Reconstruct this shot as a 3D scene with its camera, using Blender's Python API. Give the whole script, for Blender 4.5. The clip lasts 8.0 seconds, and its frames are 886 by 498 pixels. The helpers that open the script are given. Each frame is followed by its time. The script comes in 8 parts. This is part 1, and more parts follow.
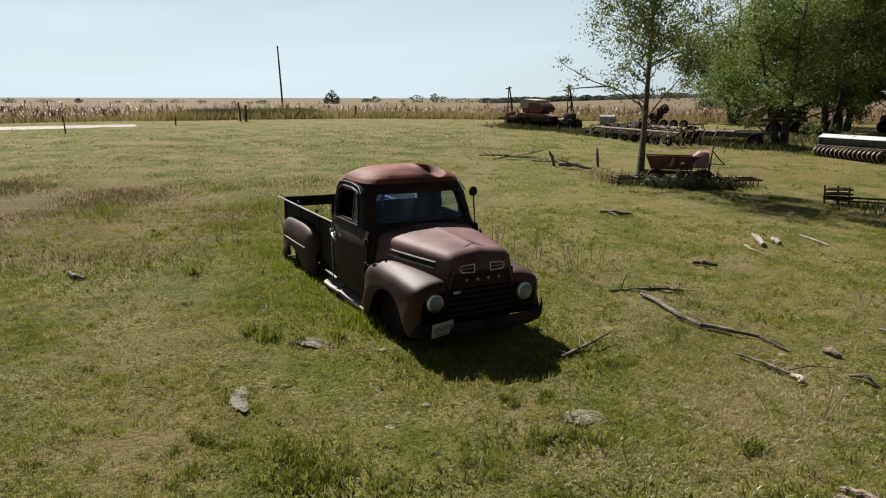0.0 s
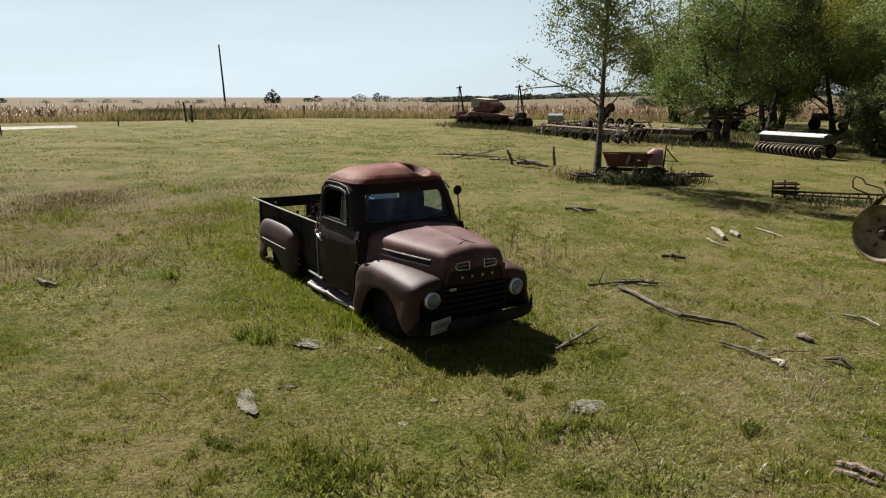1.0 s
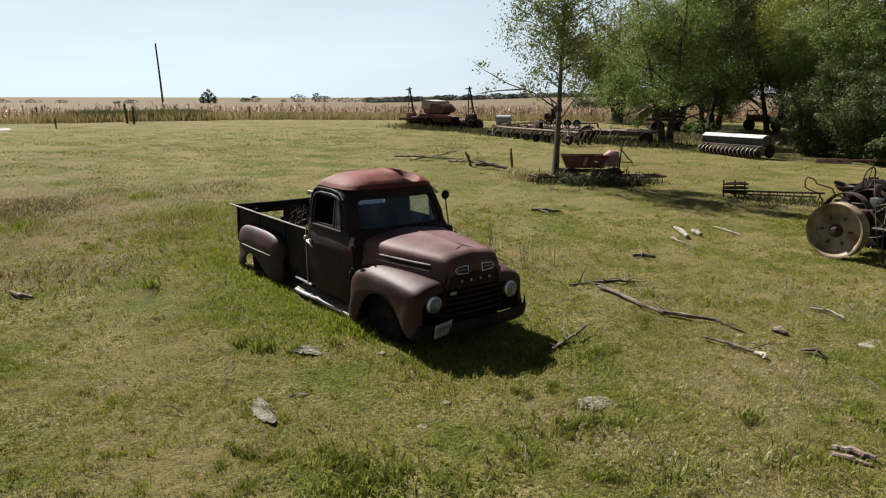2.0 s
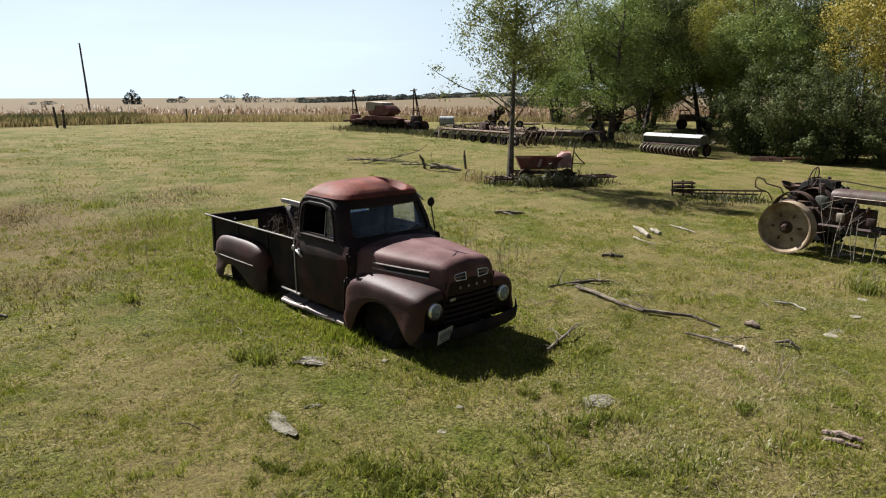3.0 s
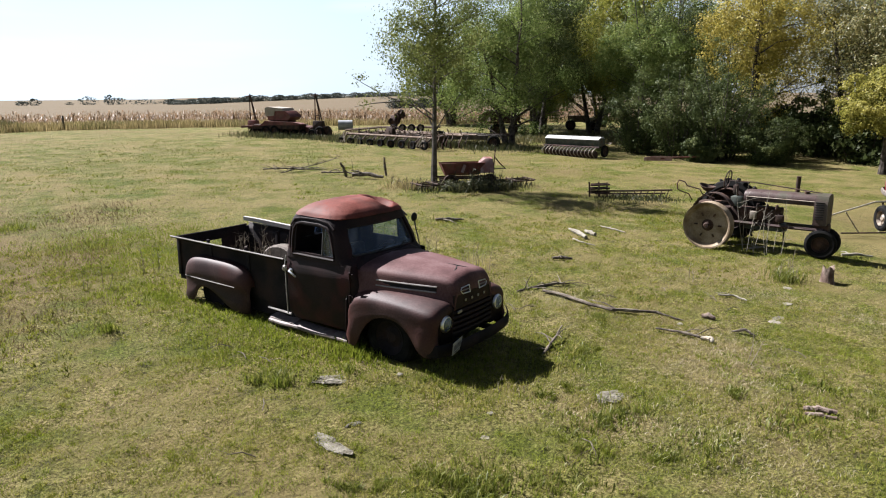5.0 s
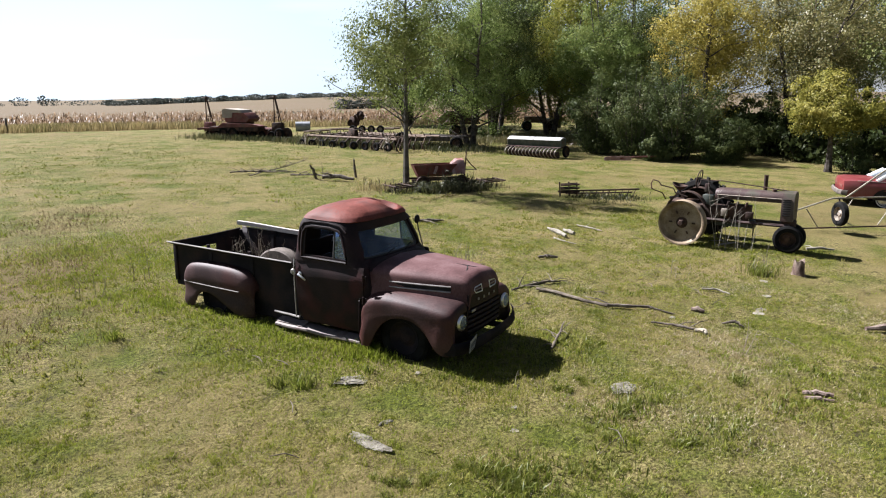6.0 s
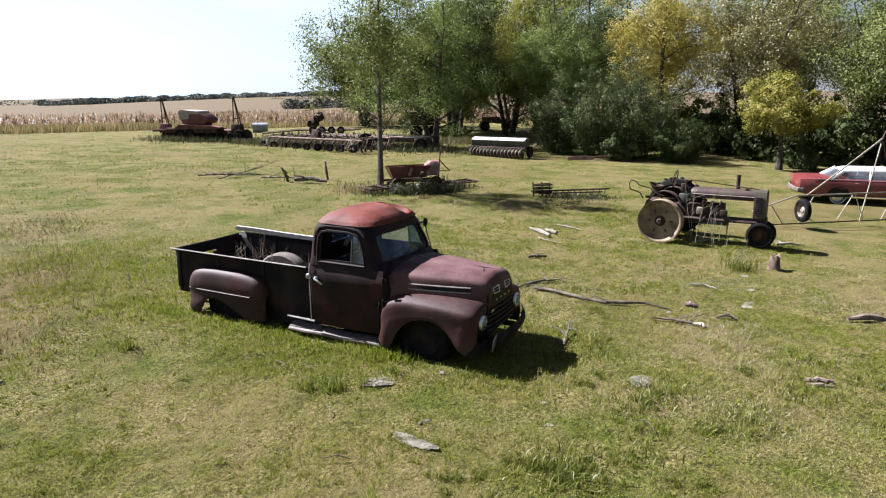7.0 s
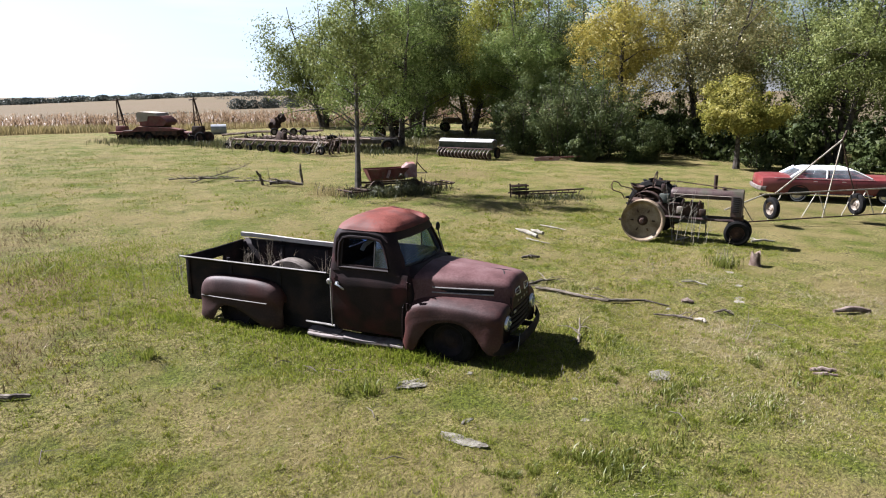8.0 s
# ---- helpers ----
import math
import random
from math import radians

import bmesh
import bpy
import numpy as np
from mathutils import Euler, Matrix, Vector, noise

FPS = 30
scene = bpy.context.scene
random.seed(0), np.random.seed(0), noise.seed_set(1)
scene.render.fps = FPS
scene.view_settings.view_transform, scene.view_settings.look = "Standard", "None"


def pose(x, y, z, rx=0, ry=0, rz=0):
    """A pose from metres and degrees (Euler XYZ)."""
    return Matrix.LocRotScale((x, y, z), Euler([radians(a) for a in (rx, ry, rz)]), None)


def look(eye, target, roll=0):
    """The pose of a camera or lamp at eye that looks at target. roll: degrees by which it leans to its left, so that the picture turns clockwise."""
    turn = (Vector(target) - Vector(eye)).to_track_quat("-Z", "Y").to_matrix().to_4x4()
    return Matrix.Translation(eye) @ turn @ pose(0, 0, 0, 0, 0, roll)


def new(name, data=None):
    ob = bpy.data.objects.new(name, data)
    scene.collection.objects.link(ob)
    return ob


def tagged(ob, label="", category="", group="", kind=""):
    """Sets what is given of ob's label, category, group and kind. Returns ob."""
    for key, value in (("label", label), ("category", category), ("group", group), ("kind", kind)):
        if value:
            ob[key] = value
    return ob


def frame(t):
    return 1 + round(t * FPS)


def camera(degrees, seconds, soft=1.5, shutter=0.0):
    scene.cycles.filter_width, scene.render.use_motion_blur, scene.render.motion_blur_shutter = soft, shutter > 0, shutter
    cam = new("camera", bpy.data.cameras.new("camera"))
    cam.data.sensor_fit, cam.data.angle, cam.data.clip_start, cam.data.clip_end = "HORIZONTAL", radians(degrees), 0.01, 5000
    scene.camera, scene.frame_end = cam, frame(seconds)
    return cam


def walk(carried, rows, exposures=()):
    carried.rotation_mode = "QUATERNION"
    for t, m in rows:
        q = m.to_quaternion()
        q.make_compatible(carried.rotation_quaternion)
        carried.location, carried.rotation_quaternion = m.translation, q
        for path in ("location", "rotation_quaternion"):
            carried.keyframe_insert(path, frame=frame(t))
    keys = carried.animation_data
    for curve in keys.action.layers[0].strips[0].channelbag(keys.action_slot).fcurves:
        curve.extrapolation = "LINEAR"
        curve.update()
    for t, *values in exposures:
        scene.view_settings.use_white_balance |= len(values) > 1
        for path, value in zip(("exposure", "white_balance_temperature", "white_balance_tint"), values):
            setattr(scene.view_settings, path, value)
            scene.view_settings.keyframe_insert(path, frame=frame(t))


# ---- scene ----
from math import sin, cos, tan, pi, exp, log, sqrt, atan2

# ---- camera ----
cam = camera(66.4, 8.0, soft=1.1)
PATH = [
    (0, (0.085, 0.35, 2.641), (0.004, 2.35, 2.192), 0.1),
    (0.5, (-0.159, 0.294, 2.631), (-0.16, 2.294, 2.182), 0.0),
    (1, (-0.438, 0.245, 2.653), (-0.354, 2.243, 2.202), 0.0),
    (1.5, (-0.741, 0.201, 2.691), (-0.576, 2.195, 2.24), 0.1),
    (3, (-1.735, 0.15, 2.85), (-1.291, 2.1, 2.399), -0.1),
    (3.5, (-2.106, 0.149, 2.941), (-1.58, 2.079, 2.489), -0.2),
    (4, (-2.447, 0.181, 3.004), (-1.826, 2.083, 2.553), -0.3),
    (4.5, (-2.779, 0.213, 3.068), (-2.077, 2.086, 2.616), -0.4),
    (6, (-3.89, 0.382, 3.173), (-2.979, 2.162, 2.72), -0.5),
    (6.5, (-4.307, 0.486, 3.214), (-3.326, 2.23, 2.761), -0.5),
    (7, (-4.728, 0.624, 3.265), (-3.683, 2.329, 2.809), -0.5),
    (7.5, (-5.129, 0.773, 3.307), (-4.026, 2.44, 2.849), -0.5),
    (8, (-5.592, 0.966, 3.371), (-4.424, 2.587, 2.913), -0.5),
]
walk(cam, [(t, look(eye, target, roll)) for t, eye, target, roll in PATH], exposures=((0, 1.34, 6450, 10), (3.5, 1.70, 6200, 13), (8, 2.06, 5750, 17)))

# ---- light: clear autumn sky, sun behind the truck ----
SUN_AZ = radians(-33.0)      # from +y towards +x
SUN_EL = radians(46.0)
world = bpy.data.worlds.new("sky")
scene.world = world
world.use_nodes = True
wn, wl = world.node_tree.nodes, world.node_tree.links
wn.clear()
w_out = wn.new("ShaderNodeOutputWorld")
w_bg = wn.new("ShaderNodeBackground")
w_sky = wn.new("ShaderNodeTexSky")
w_sky.sky_type = "NISHITA"
w_sky.sun_disc = False
w_sky.sun_elevation, w_sky.sun_rotation = SUN_EL, SUN_AZ
w_sky.air_density, w_sky.dust_density, w_sky.ozone_density = 1.3, 0.5, 1.5
w_bg.inputs["Strength"].default_value = 0.011
# thin streaks of high cloud
w_tc = wn.new("ShaderNodeTexCoord")
w_map = wn.new("ShaderNodeMapping")
w_map.inputs["Scale"].default_value = (1.6, 1.6, 14.0)
w_noise = wn.new("ShaderNodeTexNoise")
w_noise.inputs["Scale"].default_value = 1.7
w_noise.inputs["Detail"].default_value = 5.0
w_ramp = wn.new("ShaderNodeValToRGB")
w_ramp.color_ramp.elements[0].position = 0.48
w_ramp.color_ramp.elements[0].color = (0, 0, 0, 1)
w_ramp.color_ramp.elements[1].position = 0.75
w_ramp.color_ramp.elements[1].color = (0.4, 0.4, 0.4, 1)
w_mix = wn.new("ShaderNodeMixRGB")
w_mix.inputs["Color2"].default_value = (31.0, 32.0, 32.6, 1)
wl.new(w_tc.outputs["Generated"], w_map.inputs["Vector"])
wl.new(w_map.outputs["Vector"], w_noise.inputs["Vector"])
wl.new(w_noise.outputs["Fac"], w_ramp.inputs["Fac"])
wl.new(w_ramp.outputs["Color"], w_mix.inputs["Fac"])
wl.new(w_sky.outputs["Color"], w_mix.inputs["Color1"])
# bright haze low over the horizon, all round
w_sep = wn.new("ShaderNodeSeparateXYZ")
w_abs = wn.new("ShaderNodeMath")
w_abs.operation = "ABSOLUTE"
w_haze = wn.new("ShaderNodeMapRange")
w_haze.interpolation_type = "SMOOTHSTEP"
w_haze.inputs["From Min"].default_value, w_haze.inputs["From Max"].default_value = 0.0, 0.50
w_haze.inputs["To Min"].default_value, w_haze.inputs["To Max"].default_value = 0.85, 0.0
w_mix2 = wn.new("ShaderNodeMixRGB")
w_mix2.inputs["Color2"].default_value = (28.6, 34.0, 37.0, 1)
wl.new(w_tc.outputs["Generated"], w_sep.inputs[0])
wl.new(w_sep.outputs["Z"], w_abs.inputs[0])
wl.new(w_abs.outputs[0], w_haze.inputs["Value"])
# the haze glows most towards the sun
w_dot = wn.new("ShaderNodeVectorMath")
w_dot.operation = "DOT_PRODUCT"
w_dot.inputs[1].default_value = (sin(SUN_AZ) * cos(SUN_EL), cos(SUN_AZ) * cos(SUN_EL), sin(SUN_EL))
w_side = wn.new("ShaderNodeMapRange")
w_side.inputs["From Min"].default_value, w_side.inputs["From Max"].default_value = -0.05, 0.62
w_side.inputs["To Min"].default_value, w_side.inputs["To Max"].default_value = 0.05, 1.0
w_mul = wn.new("ShaderNodeMath")
w_mul.operation = "MULTIPLY"
wl.new(w_tc.outputs["Generated"], w_dot.inputs[0])
wl.new(w_dot.outputs["Value"], w_side.inputs["Value"])
wl.new(w_side.outputs["Result"], w_mul.inputs[0])
wl.new(w_haze.outputs["Result"], w_mul.inputs[1])
wl.new(w_mul.outputs[0], w_mix2.inputs["Fac"])
wl.new(w_mix.outputs["Color"], w_mix2.inputs["Color1"])
wl.new(w_mix2.outputs["Color"], w_bg.inputs["Color"])
wl.new(w_bg.outputs["Background"], w_out.inputs["Surface"])
sun_data = bpy.data.lights.new("sun", "SUN")
sun_data.energy, sun_data.angle, sun_data.color = 5.0, radians(0.53), (1.0, 0.95, 0.87)
sun = new("sun", sun_data)
sun_dir = Vector((sin(SUN_AZ) * cos(SUN_EL), cos(SUN_AZ) * cos(SUN_EL), sin(SUN_EL)))
sun.matrix_world = look(tuple(sun_dir * 60), (0, 0, 0))


# ---- materials ----
def material(name, colors, scale=6.0, fine=60.0, rough=0.7, metal=0.0, bump=0.2, bump_scale=None, island=0.0, spread=(0.35, 0.65),
             spec=0.3, stain=None, stain_scale=1.2, stain_at=(0.5, 0.62), per_object=0.0, fine_mix=0.35):
    """Surface with two scales of colour, optional stains and fine relief, in metres of the object's own space."""
    m = bpy.data.materials.new(name)
    m.use_nodes = True
    n, l = m.node_tree.nodes, m.node_tree.links
    b = n["Principled BSDF"]
    tc = n.new("ShaderNodeTexCoord")
    big, small = n.new("ShaderNodeTexNoise"), n.new("ShaderNodeTexNoise")
    big.inputs["Scale"].default_value, big.inputs["Detail"].default_value = scale, 4.0
    small.inputs["Scale"].default_value, small.inputs["Detail"].default_value = fine, 3.0
    for s in (big, small):
        l.new(tc.outputs["Object"], s.inputs["Vector"])
    mixf = n.new("ShaderNodeMath")
    mixf.operation = "MULTIPLY_ADD"
    mixf.inputs[1].default_value = fine_mix
    sub = n.new("ShaderNodeMath")
    sub.operation = "SUBTRACT"
    sub.inputs[1].default_value = 0.5
    l.new(small.outputs["Fac"], sub.inputs[0])
    l.new(sub.outputs[0], mixf.inputs[0])
    l.new(big.outputs["Fac"], mixf.inputs[2])
    fac = mixf.outputs[0]
    if island or per_object:
        src = n.new("ShaderNodeNewGeometry").outputs["Random Per Island"] if island else n.new("ShaderNodeObjectInfo").outputs["Random"]
        s2 = n.new("ShaderNodeMath")
        s2.operation = "SUBTRACT"
        s2.inputs[1].default_value = 0.5
        l.new(src, s2.inputs[0])
        add = n.new("ShaderNodeMath")
        add.operation = "MULTIPLY_ADD"
        add.inputs[1].default_value = island or per_object
        l.new(s2.outputs[0], add.inputs[0])
        l.new(fac, add.inputs[2])
        fac = add.outputs[0]
    ramp = n.new("ShaderNodeValToRGB")
    r = ramp.color_ramp
    lo, hi = spread
    k = len(colors)
    while len(r.elements) < k:
        r.elements.new(0.5)
    for i, c in enumerate(colors):
        r.elements[i].position = lo + (hi - lo) * i / max(1, k - 1)
        r.elements[i].color = (*c, 1)
    l.new(fac, ramp.inputs["Fac"])
    color = ramp.outputs["Color"]
    if stain:
        st = n.new("ShaderNodeTexNoise")
        st.inputs["Scale"].default_value, st.inputs["Detail"].default_value = stain_scale, 6.0
        l.new(tc.outputs["Object"], st.inputs["Vector"])
        sr = n.new("ShaderNodeMapRange")
        sr.inputs["From Min"].default_value, sr.inputs["From Max"].default_value = stain_at
        l.new(st.outputs["Fac"], sr.inputs["Value"])
        mx = n.new("ShaderNodeMixRGB")
        mx.inputs["Color2"].default_value = (*stain, 1)
        l.new(sr.outputs["Result"], mx.inputs["Fac"])
        l.new(color, mx.inputs["Color1"])
        color = mx.outputs["Color"]
    l.new(color, b.inputs["Base Color"])
    b.inputs["Roughness"].default_value = rough
    b.inputs["Metallic"].default_value = metal
    b.inputs["Specular IOR Level"].default_value = spec
    if bump:
        bp = n.new("ShaderNodeBump")
        bp.inputs["Strength"].default_value = bump
        bp.inputs["Distance"].default_value = 0.02
        bn = small
        if bump_scale:
            bn = n.new("ShaderNodeTexNoise")
            bn.inputs["Scale"].default_value, bn.inputs["Detail"].default_value = bump_scale, 4.0
            l.new(tc.outputs["Object"], bn.inputs["Vector"])
        l.new(bn.outputs["Fac"], bp.inputs["Height"])
        l.new(bp.outputs["Normal"], b.inputs["Normal"])
    return m


def leaf_material(name, colors, through_light=0.45, patch=0.35, patch_scale=0.8, spread=(0.2, 0.8), gloss=0.025, clump=0.0, clump_scale=9.0):
    """Thin leaf or blade: diffuse and translucent, varied leaf by leaf and in patches."""
    m = bpy.data.materials.new(name)
    m.use_nodes = True
    n, l = m.node_tree.nodes, m.node_tree.links
    n.clear()
    out = n.new("ShaderNodeOutputMaterial")
    geo, tc, nz = n.new("ShaderNodeNewGeometry"), n.new("ShaderNodeTexCoord"), n.new("ShaderNodeTexNoise")
    nz.inputs["Scale"].default_value, nz.inputs["Detail"].default_value, nz.inputs["Roughness"].default_value = patch_scale, 6.0, 0.62
    l.new(tc.outputs["Object"], nz.inputs["Vector"])
    mx = n.new("ShaderNodeMixRGB")
    mx.inputs["Fac"].default_value = patch
    l.new(geo.outputs["Random Per Island"], mx.inputs["Color1"])
    st = n.new("ShaderNodeMapRange")
    st.inputs["From Min"].default_value, st.inputs["From Max"].default_value = 0.3, 0.7
    l.new(nz.outputs["Fac"], st.inputs["Value"])
    l.new(st.outputs["Result"], mx.inputs["Color2"])
    tone = mx.outputs["Color"]
    if clump:
        cn, cr, cm = n.new("ShaderNodeTexNoise"), n.new("ShaderNodeMapRange"), n.new("ShaderNodeMixRGB")
        cn.inputs["Scale"].default_value, cn.inputs["Detail"].default_value = clump_scale, 3.0
        cr.inputs["From Min"].default_value, cr.inputs["From Max"].default_value = 0.33, 0.67
        cm.inputs["Fac"].default_value = clump
        l.new(tc.outputs["Object"], cn.inputs["Vector"])
        l.new(cn.outputs["Fac"], cr.inputs["Value"])
        l.new(tone, cm.inputs["Color1"])
        l.new(cr.outputs["Result"], cm.inputs["Color2"])
        tone = cm.outputs["Color"]
    ramp = n.new("ShaderNodeValToRGB")
    r = ramp.color_ramp
    while len(r.elements) < len(colors):
        r.elements.new(0.5)
    for i, c in enumerate(colors):
        r.elements[i].position = spread[0] + (spread[1] - spread[0]) * i / max(1, len(colors) - 1)
        r.elements[i].color = (*c, 1)
    l.new(tone, ramp.inputs["Fac"])
    d, t, g = n.new("ShaderNodeBsdfDiffuse"), n.new("ShaderNodeBsdfTranslucent"), n.new("ShaderNodeBsdfGlossy")
    g.inputs["Roughness"].default_value = 0.45
    l.new(ramp.outputs["Color"], d.inputs["Color"])
    l.new(ramp.outputs["Color"], t.inputs["Color"])
    a, c2 = n.new("ShaderNodeMixShader"), n.new("ShaderNodeMixShader")
    a.inputs["Fac"].default_value = through_light
    l.new(d.outputs[0], a.inputs[1])
    l.new(t.outputs[0], a.inputs[2])
    c2.inputs["Fac"].default_value = gloss
    l.new(a.outputs[0], c2.inputs[1])
    l.new(g.outputs[0], c2.inputs[2])
    l.new(c2.outputs[0], out.inputs["Surface"])
    return m


def glass_material(name, tint=(0.75, 0.85, 0.9), rough=0.03, dirt=0.15):
    """Dusty old pane: clear and glossy; its film holds dust and the sky's blue reflection."""
    m = bpy.data.materials.new(name)
    m.use_nodes = True
    n, l = m.node_tree.nodes, m.node_tree.links
    n.clear()
    out = n.new("ShaderNodeOutputMaterial")
    tr, gl, df = n.new("ShaderNodeBsdfTransparent"), n.new("ShaderNodeBsdfGlossy"), n.new("ShaderNodeBsdfDiffuse")
    tr.inputs["Color"].default_value = (*tint, 1)
    gl.inputs["Roughness"].default_value = rough
    # Blue put into gloss and film for the sky mirrored in the glass.
    gl.inputs["Color"].default_value = (0.72, 0.85, 1.0, 1)
    df.inputs["Color"].default_value = (0.46, 0.52, 0.58, 1)
    fr = n.new("ShaderNodeFresnel")
    fr.inputs["IOR"].default_value = 1.52
    a, b = n.new("ShaderNodeMixShader"), n.new("ShaderNodeMixShader")
    nz, tc = n.new("ShaderNodeTexNoise"), n.new("ShaderNodeTexCoord")
    nz.inputs["Scale"].default_value, nz.inputs["Detail"].default_value = 4.0, 5.0
    l.new(tc.outputs["Object"], nz.inputs["Vector"])
    mr = n.new("ShaderNodeMapRange")
    mr.inputs["From Min"].default_value, mr.inputs["From Max"].default_value = 0.3, 0.75
    mr.inputs["To Min"].default_value, mr.inputs["To Max"].default_value = dirt * 0.5, dirt * 1.8
    l.new(nz.outputs["Fac"], mr.inputs["Value"])
    l.new(mr.outputs["Result"], a.inputs["Fac"])
    l.new(tr.outputs[0], a.inputs[1])
    l.new(df.outputs[0], a.inputs[2])
    l.new(fr.outputs[0], b.inputs["Fac"])
    l.new(a.outputs[0], b.inputs[1])
    l.new(gl.outputs[0], b.inputs[2])
    l.new(b.outputs[0], out.inputs["Surface"])
    return m


# ---- helpers of the building ----
def link_mesh(name, bm, mat, parent=None, smooth=True, label="", sharp=35):
    """Links a bmesh as one object."""
    me = bpy.data.meshes.new(name)
    bmesh.ops.recalc_face_normals(bm, faces=bm.faces)
    for f in bm.faces:
        f.smooth = smooth
    if smooth:
        lim = radians(sharp)
        for e in bm.edges:
            if len(e.link_faces) == 2 and e.calc_face_angle(0) > lim:
                e.smooth = False
    bm.to_mesh(me)
    bm.free()
    me.materials.append(mat)
    ob = new(name, me)
    if parent:
        ob.parent = parent
    if label:
        tagged(ob, label=label)
    return ob


def part(name, bm, mat, parent, label="", smooth=True):
    return link_mesh(name, bm, mat, parent, smooth, label)


def thing(name, m, label, category, group=""):
    """The Empty at the base of a thing."""
    ob = new(name)
    ob.empty_display_size = 0.2
    ob.matrix_world = m
    return tagged(ob, label=label, category=category, group=group)


def np_mesh(name, verts, faces, mat, parent=None, smooth=False):
    """Object from numpy arrays: verts (n, 3), faces (m, k)."""
    me = bpy.data.meshes.new(name)
    nf, k = faces.shape
    me.vertices.add(len(verts))
    me.vertices.foreach_set("co", np.ascontiguousarray(verts, dtype=np.float32).ravel())
    me.loops.add(nf * k)
    me.loops.foreach_set("vertex_index", np.ascontiguousarray(faces, dtype=np.int32).ravel())
    me.polygons.add(nf)
    me.polygons.foreach_set("loop_start", np.arange(0, nf * k, k, dtype=np.int32))
    if smooth:
        me.polygons.foreach_set("use_smooth", np.ones(nf, dtype=bool))
    me.update(calc_edges=True)
    me.materials.append(mat)
    ob = new(name, me)
    if parent:
        ob.parent = parent
    return ob


def box(bm, c, s, rot=None, bevel=0.0, taper=1.0):
    """Box with centre c and sizes s; rot: Euler degrees; taper: scale of the top."""
    got = bmesh.ops.create_cube(bm, size=1.0)["verts"]
    for v in got:
        k = taper if v.co.z > 0 else 1.0
        v.co = Vector((v.co.x * s[0] * k, v.co.y * s[1] * k, v.co.z * s[2]))
    if bevel:
        edges = list({e for v in got for e in v.link_edges})
        res = bmesh.ops.bevel(bm, geom=edges, offset=bevel, segments=2, affect="EDGES", profile=0.6)
        got = [v for v in {w for f in res["faces"] for w in f.verts} | set(v for v in got if v.is_valid)]
    m = Matrix.Translation(c)
    if rot:
        m = m @ Euler([radians(a) for a in rot]).to_matrix().to_4x4()
    bmesh.ops.transform(bm, matrix=m, verts=got)
    return got


def tube(bm, pts, r, seg=8, cap=True, flat=1.0):
    """Round bar along points; r one radius or one a point; flat squeezes it."""
    pts = [Vector(p) for p in pts]
    rs = r if isinstance(r, (list, tuple)) else [r] * len(pts)
    rings = []
    side = None
    for i, p in enumerate(pts):
        d = (pts[min(i + 1, len(pts) - 1)] - pts[max(i - 1, 0)]).normalized()
        if side is None:
            side = d.orthogonal().normalized()
            if abs(d.z) < 0.9:
                side = d.cross(Vector((0, 0, 1))).normalized()
        else:
            side = (side - d * side.dot(d)).normalized()
        up = d.cross(side)
        rings.append([bm.verts.new(p + (side * cos(a) * flat + up * sin(a)) * rs[i]) for a in [2 * pi * k / seg for k in range(seg)]])
    for a, b in zip(rings, rings[1:]):
        for k in range(seg):
            bm.faces.new((a[k], a[(k + 1) % seg], b[(k + 1) % seg], b[k]))
    if cap:
        bm.faces.new(list(reversed(rings[0])))
        bm.faces.new(rings[-1])


def lathe(bm, profile, m=None, seg=24, closed=False):
    """Turns (radius, height) pairs round z; m places it."""
    rings = []
    for r, h in profile:
        if r < 1e-5:
            rings.append([bm.verts.new((0, 0, h))])
        else:
            rings.append([bm.verts.new((r * cos(2 * pi * k / seg), r * sin(2 * pi * k / seg), h)) for k in range(seg)])
    pairs = list(zip(rings, rings[1:])) + ([(rings[-1], rings[0])] if closed else [])
    for a, b in pairs:
        for k in range(seg):
            k2 = (k + 1) % seg
            if len(a) == 1 and len(b) == 1:
                continue
            if len(a) == 1:
                bm.faces.new((a[0], b[k2], b[k]))
            elif len(b) == 1:
                bm.faces.new((a[k], a[k2], b[0]))
            else:
                bm.faces.new((a[k], a[k2], b[k2], b[k]))
    if m is not None:
        bmesh.ops.transform(bm, matrix=m, verts=[v for r in rings for v in r])


def loft(bm, rings, closed=False, cap=False):
    """Skin between rows of points of equal count. Returns the rows of vertices."""
    rows = [[bm.verts.new(p) for p in ring] for ring in rings]
    n = len(rows[0])
    for a, b in zip(rows, rows[1:]):
        for k in range(n if closed else n - 1):
            k2 = (k + 1) % n
            bm.faces.new((a[k], a[k2], b[k2], b[k]))
    if cap:
        bm.faces.new(list(reversed(rows[0])))
        bm.faces.new(rows[-1])
    return rows


def thicken(bm, d):
    bmesh.ops.recalc_face_normals(bm, faces=bm.faces)
    bmesh.ops.solidify(bm, geom=list(bm.faces), thickness=d)


def prism(bm, outline, y0, y1):
    """Outline of (x, z) pulled from y0 to y1."""
    a = [bm.verts.new((x, y0, z)) for x, z in outline]
    b = [bm.verts.new((x, y1, z)) for x, z in outline]
    n = len(a)
    for k in range(n):
        bm.faces.new((a[k], a[(k + 1) % n], b[(k + 1) % n], b[k]))
    bm.faces.new(list(reversed(a)))
    bm.faces.new(b)


def soft(t, k):
    return k * log(1 + exp(max(-60, min(60, t / k))))


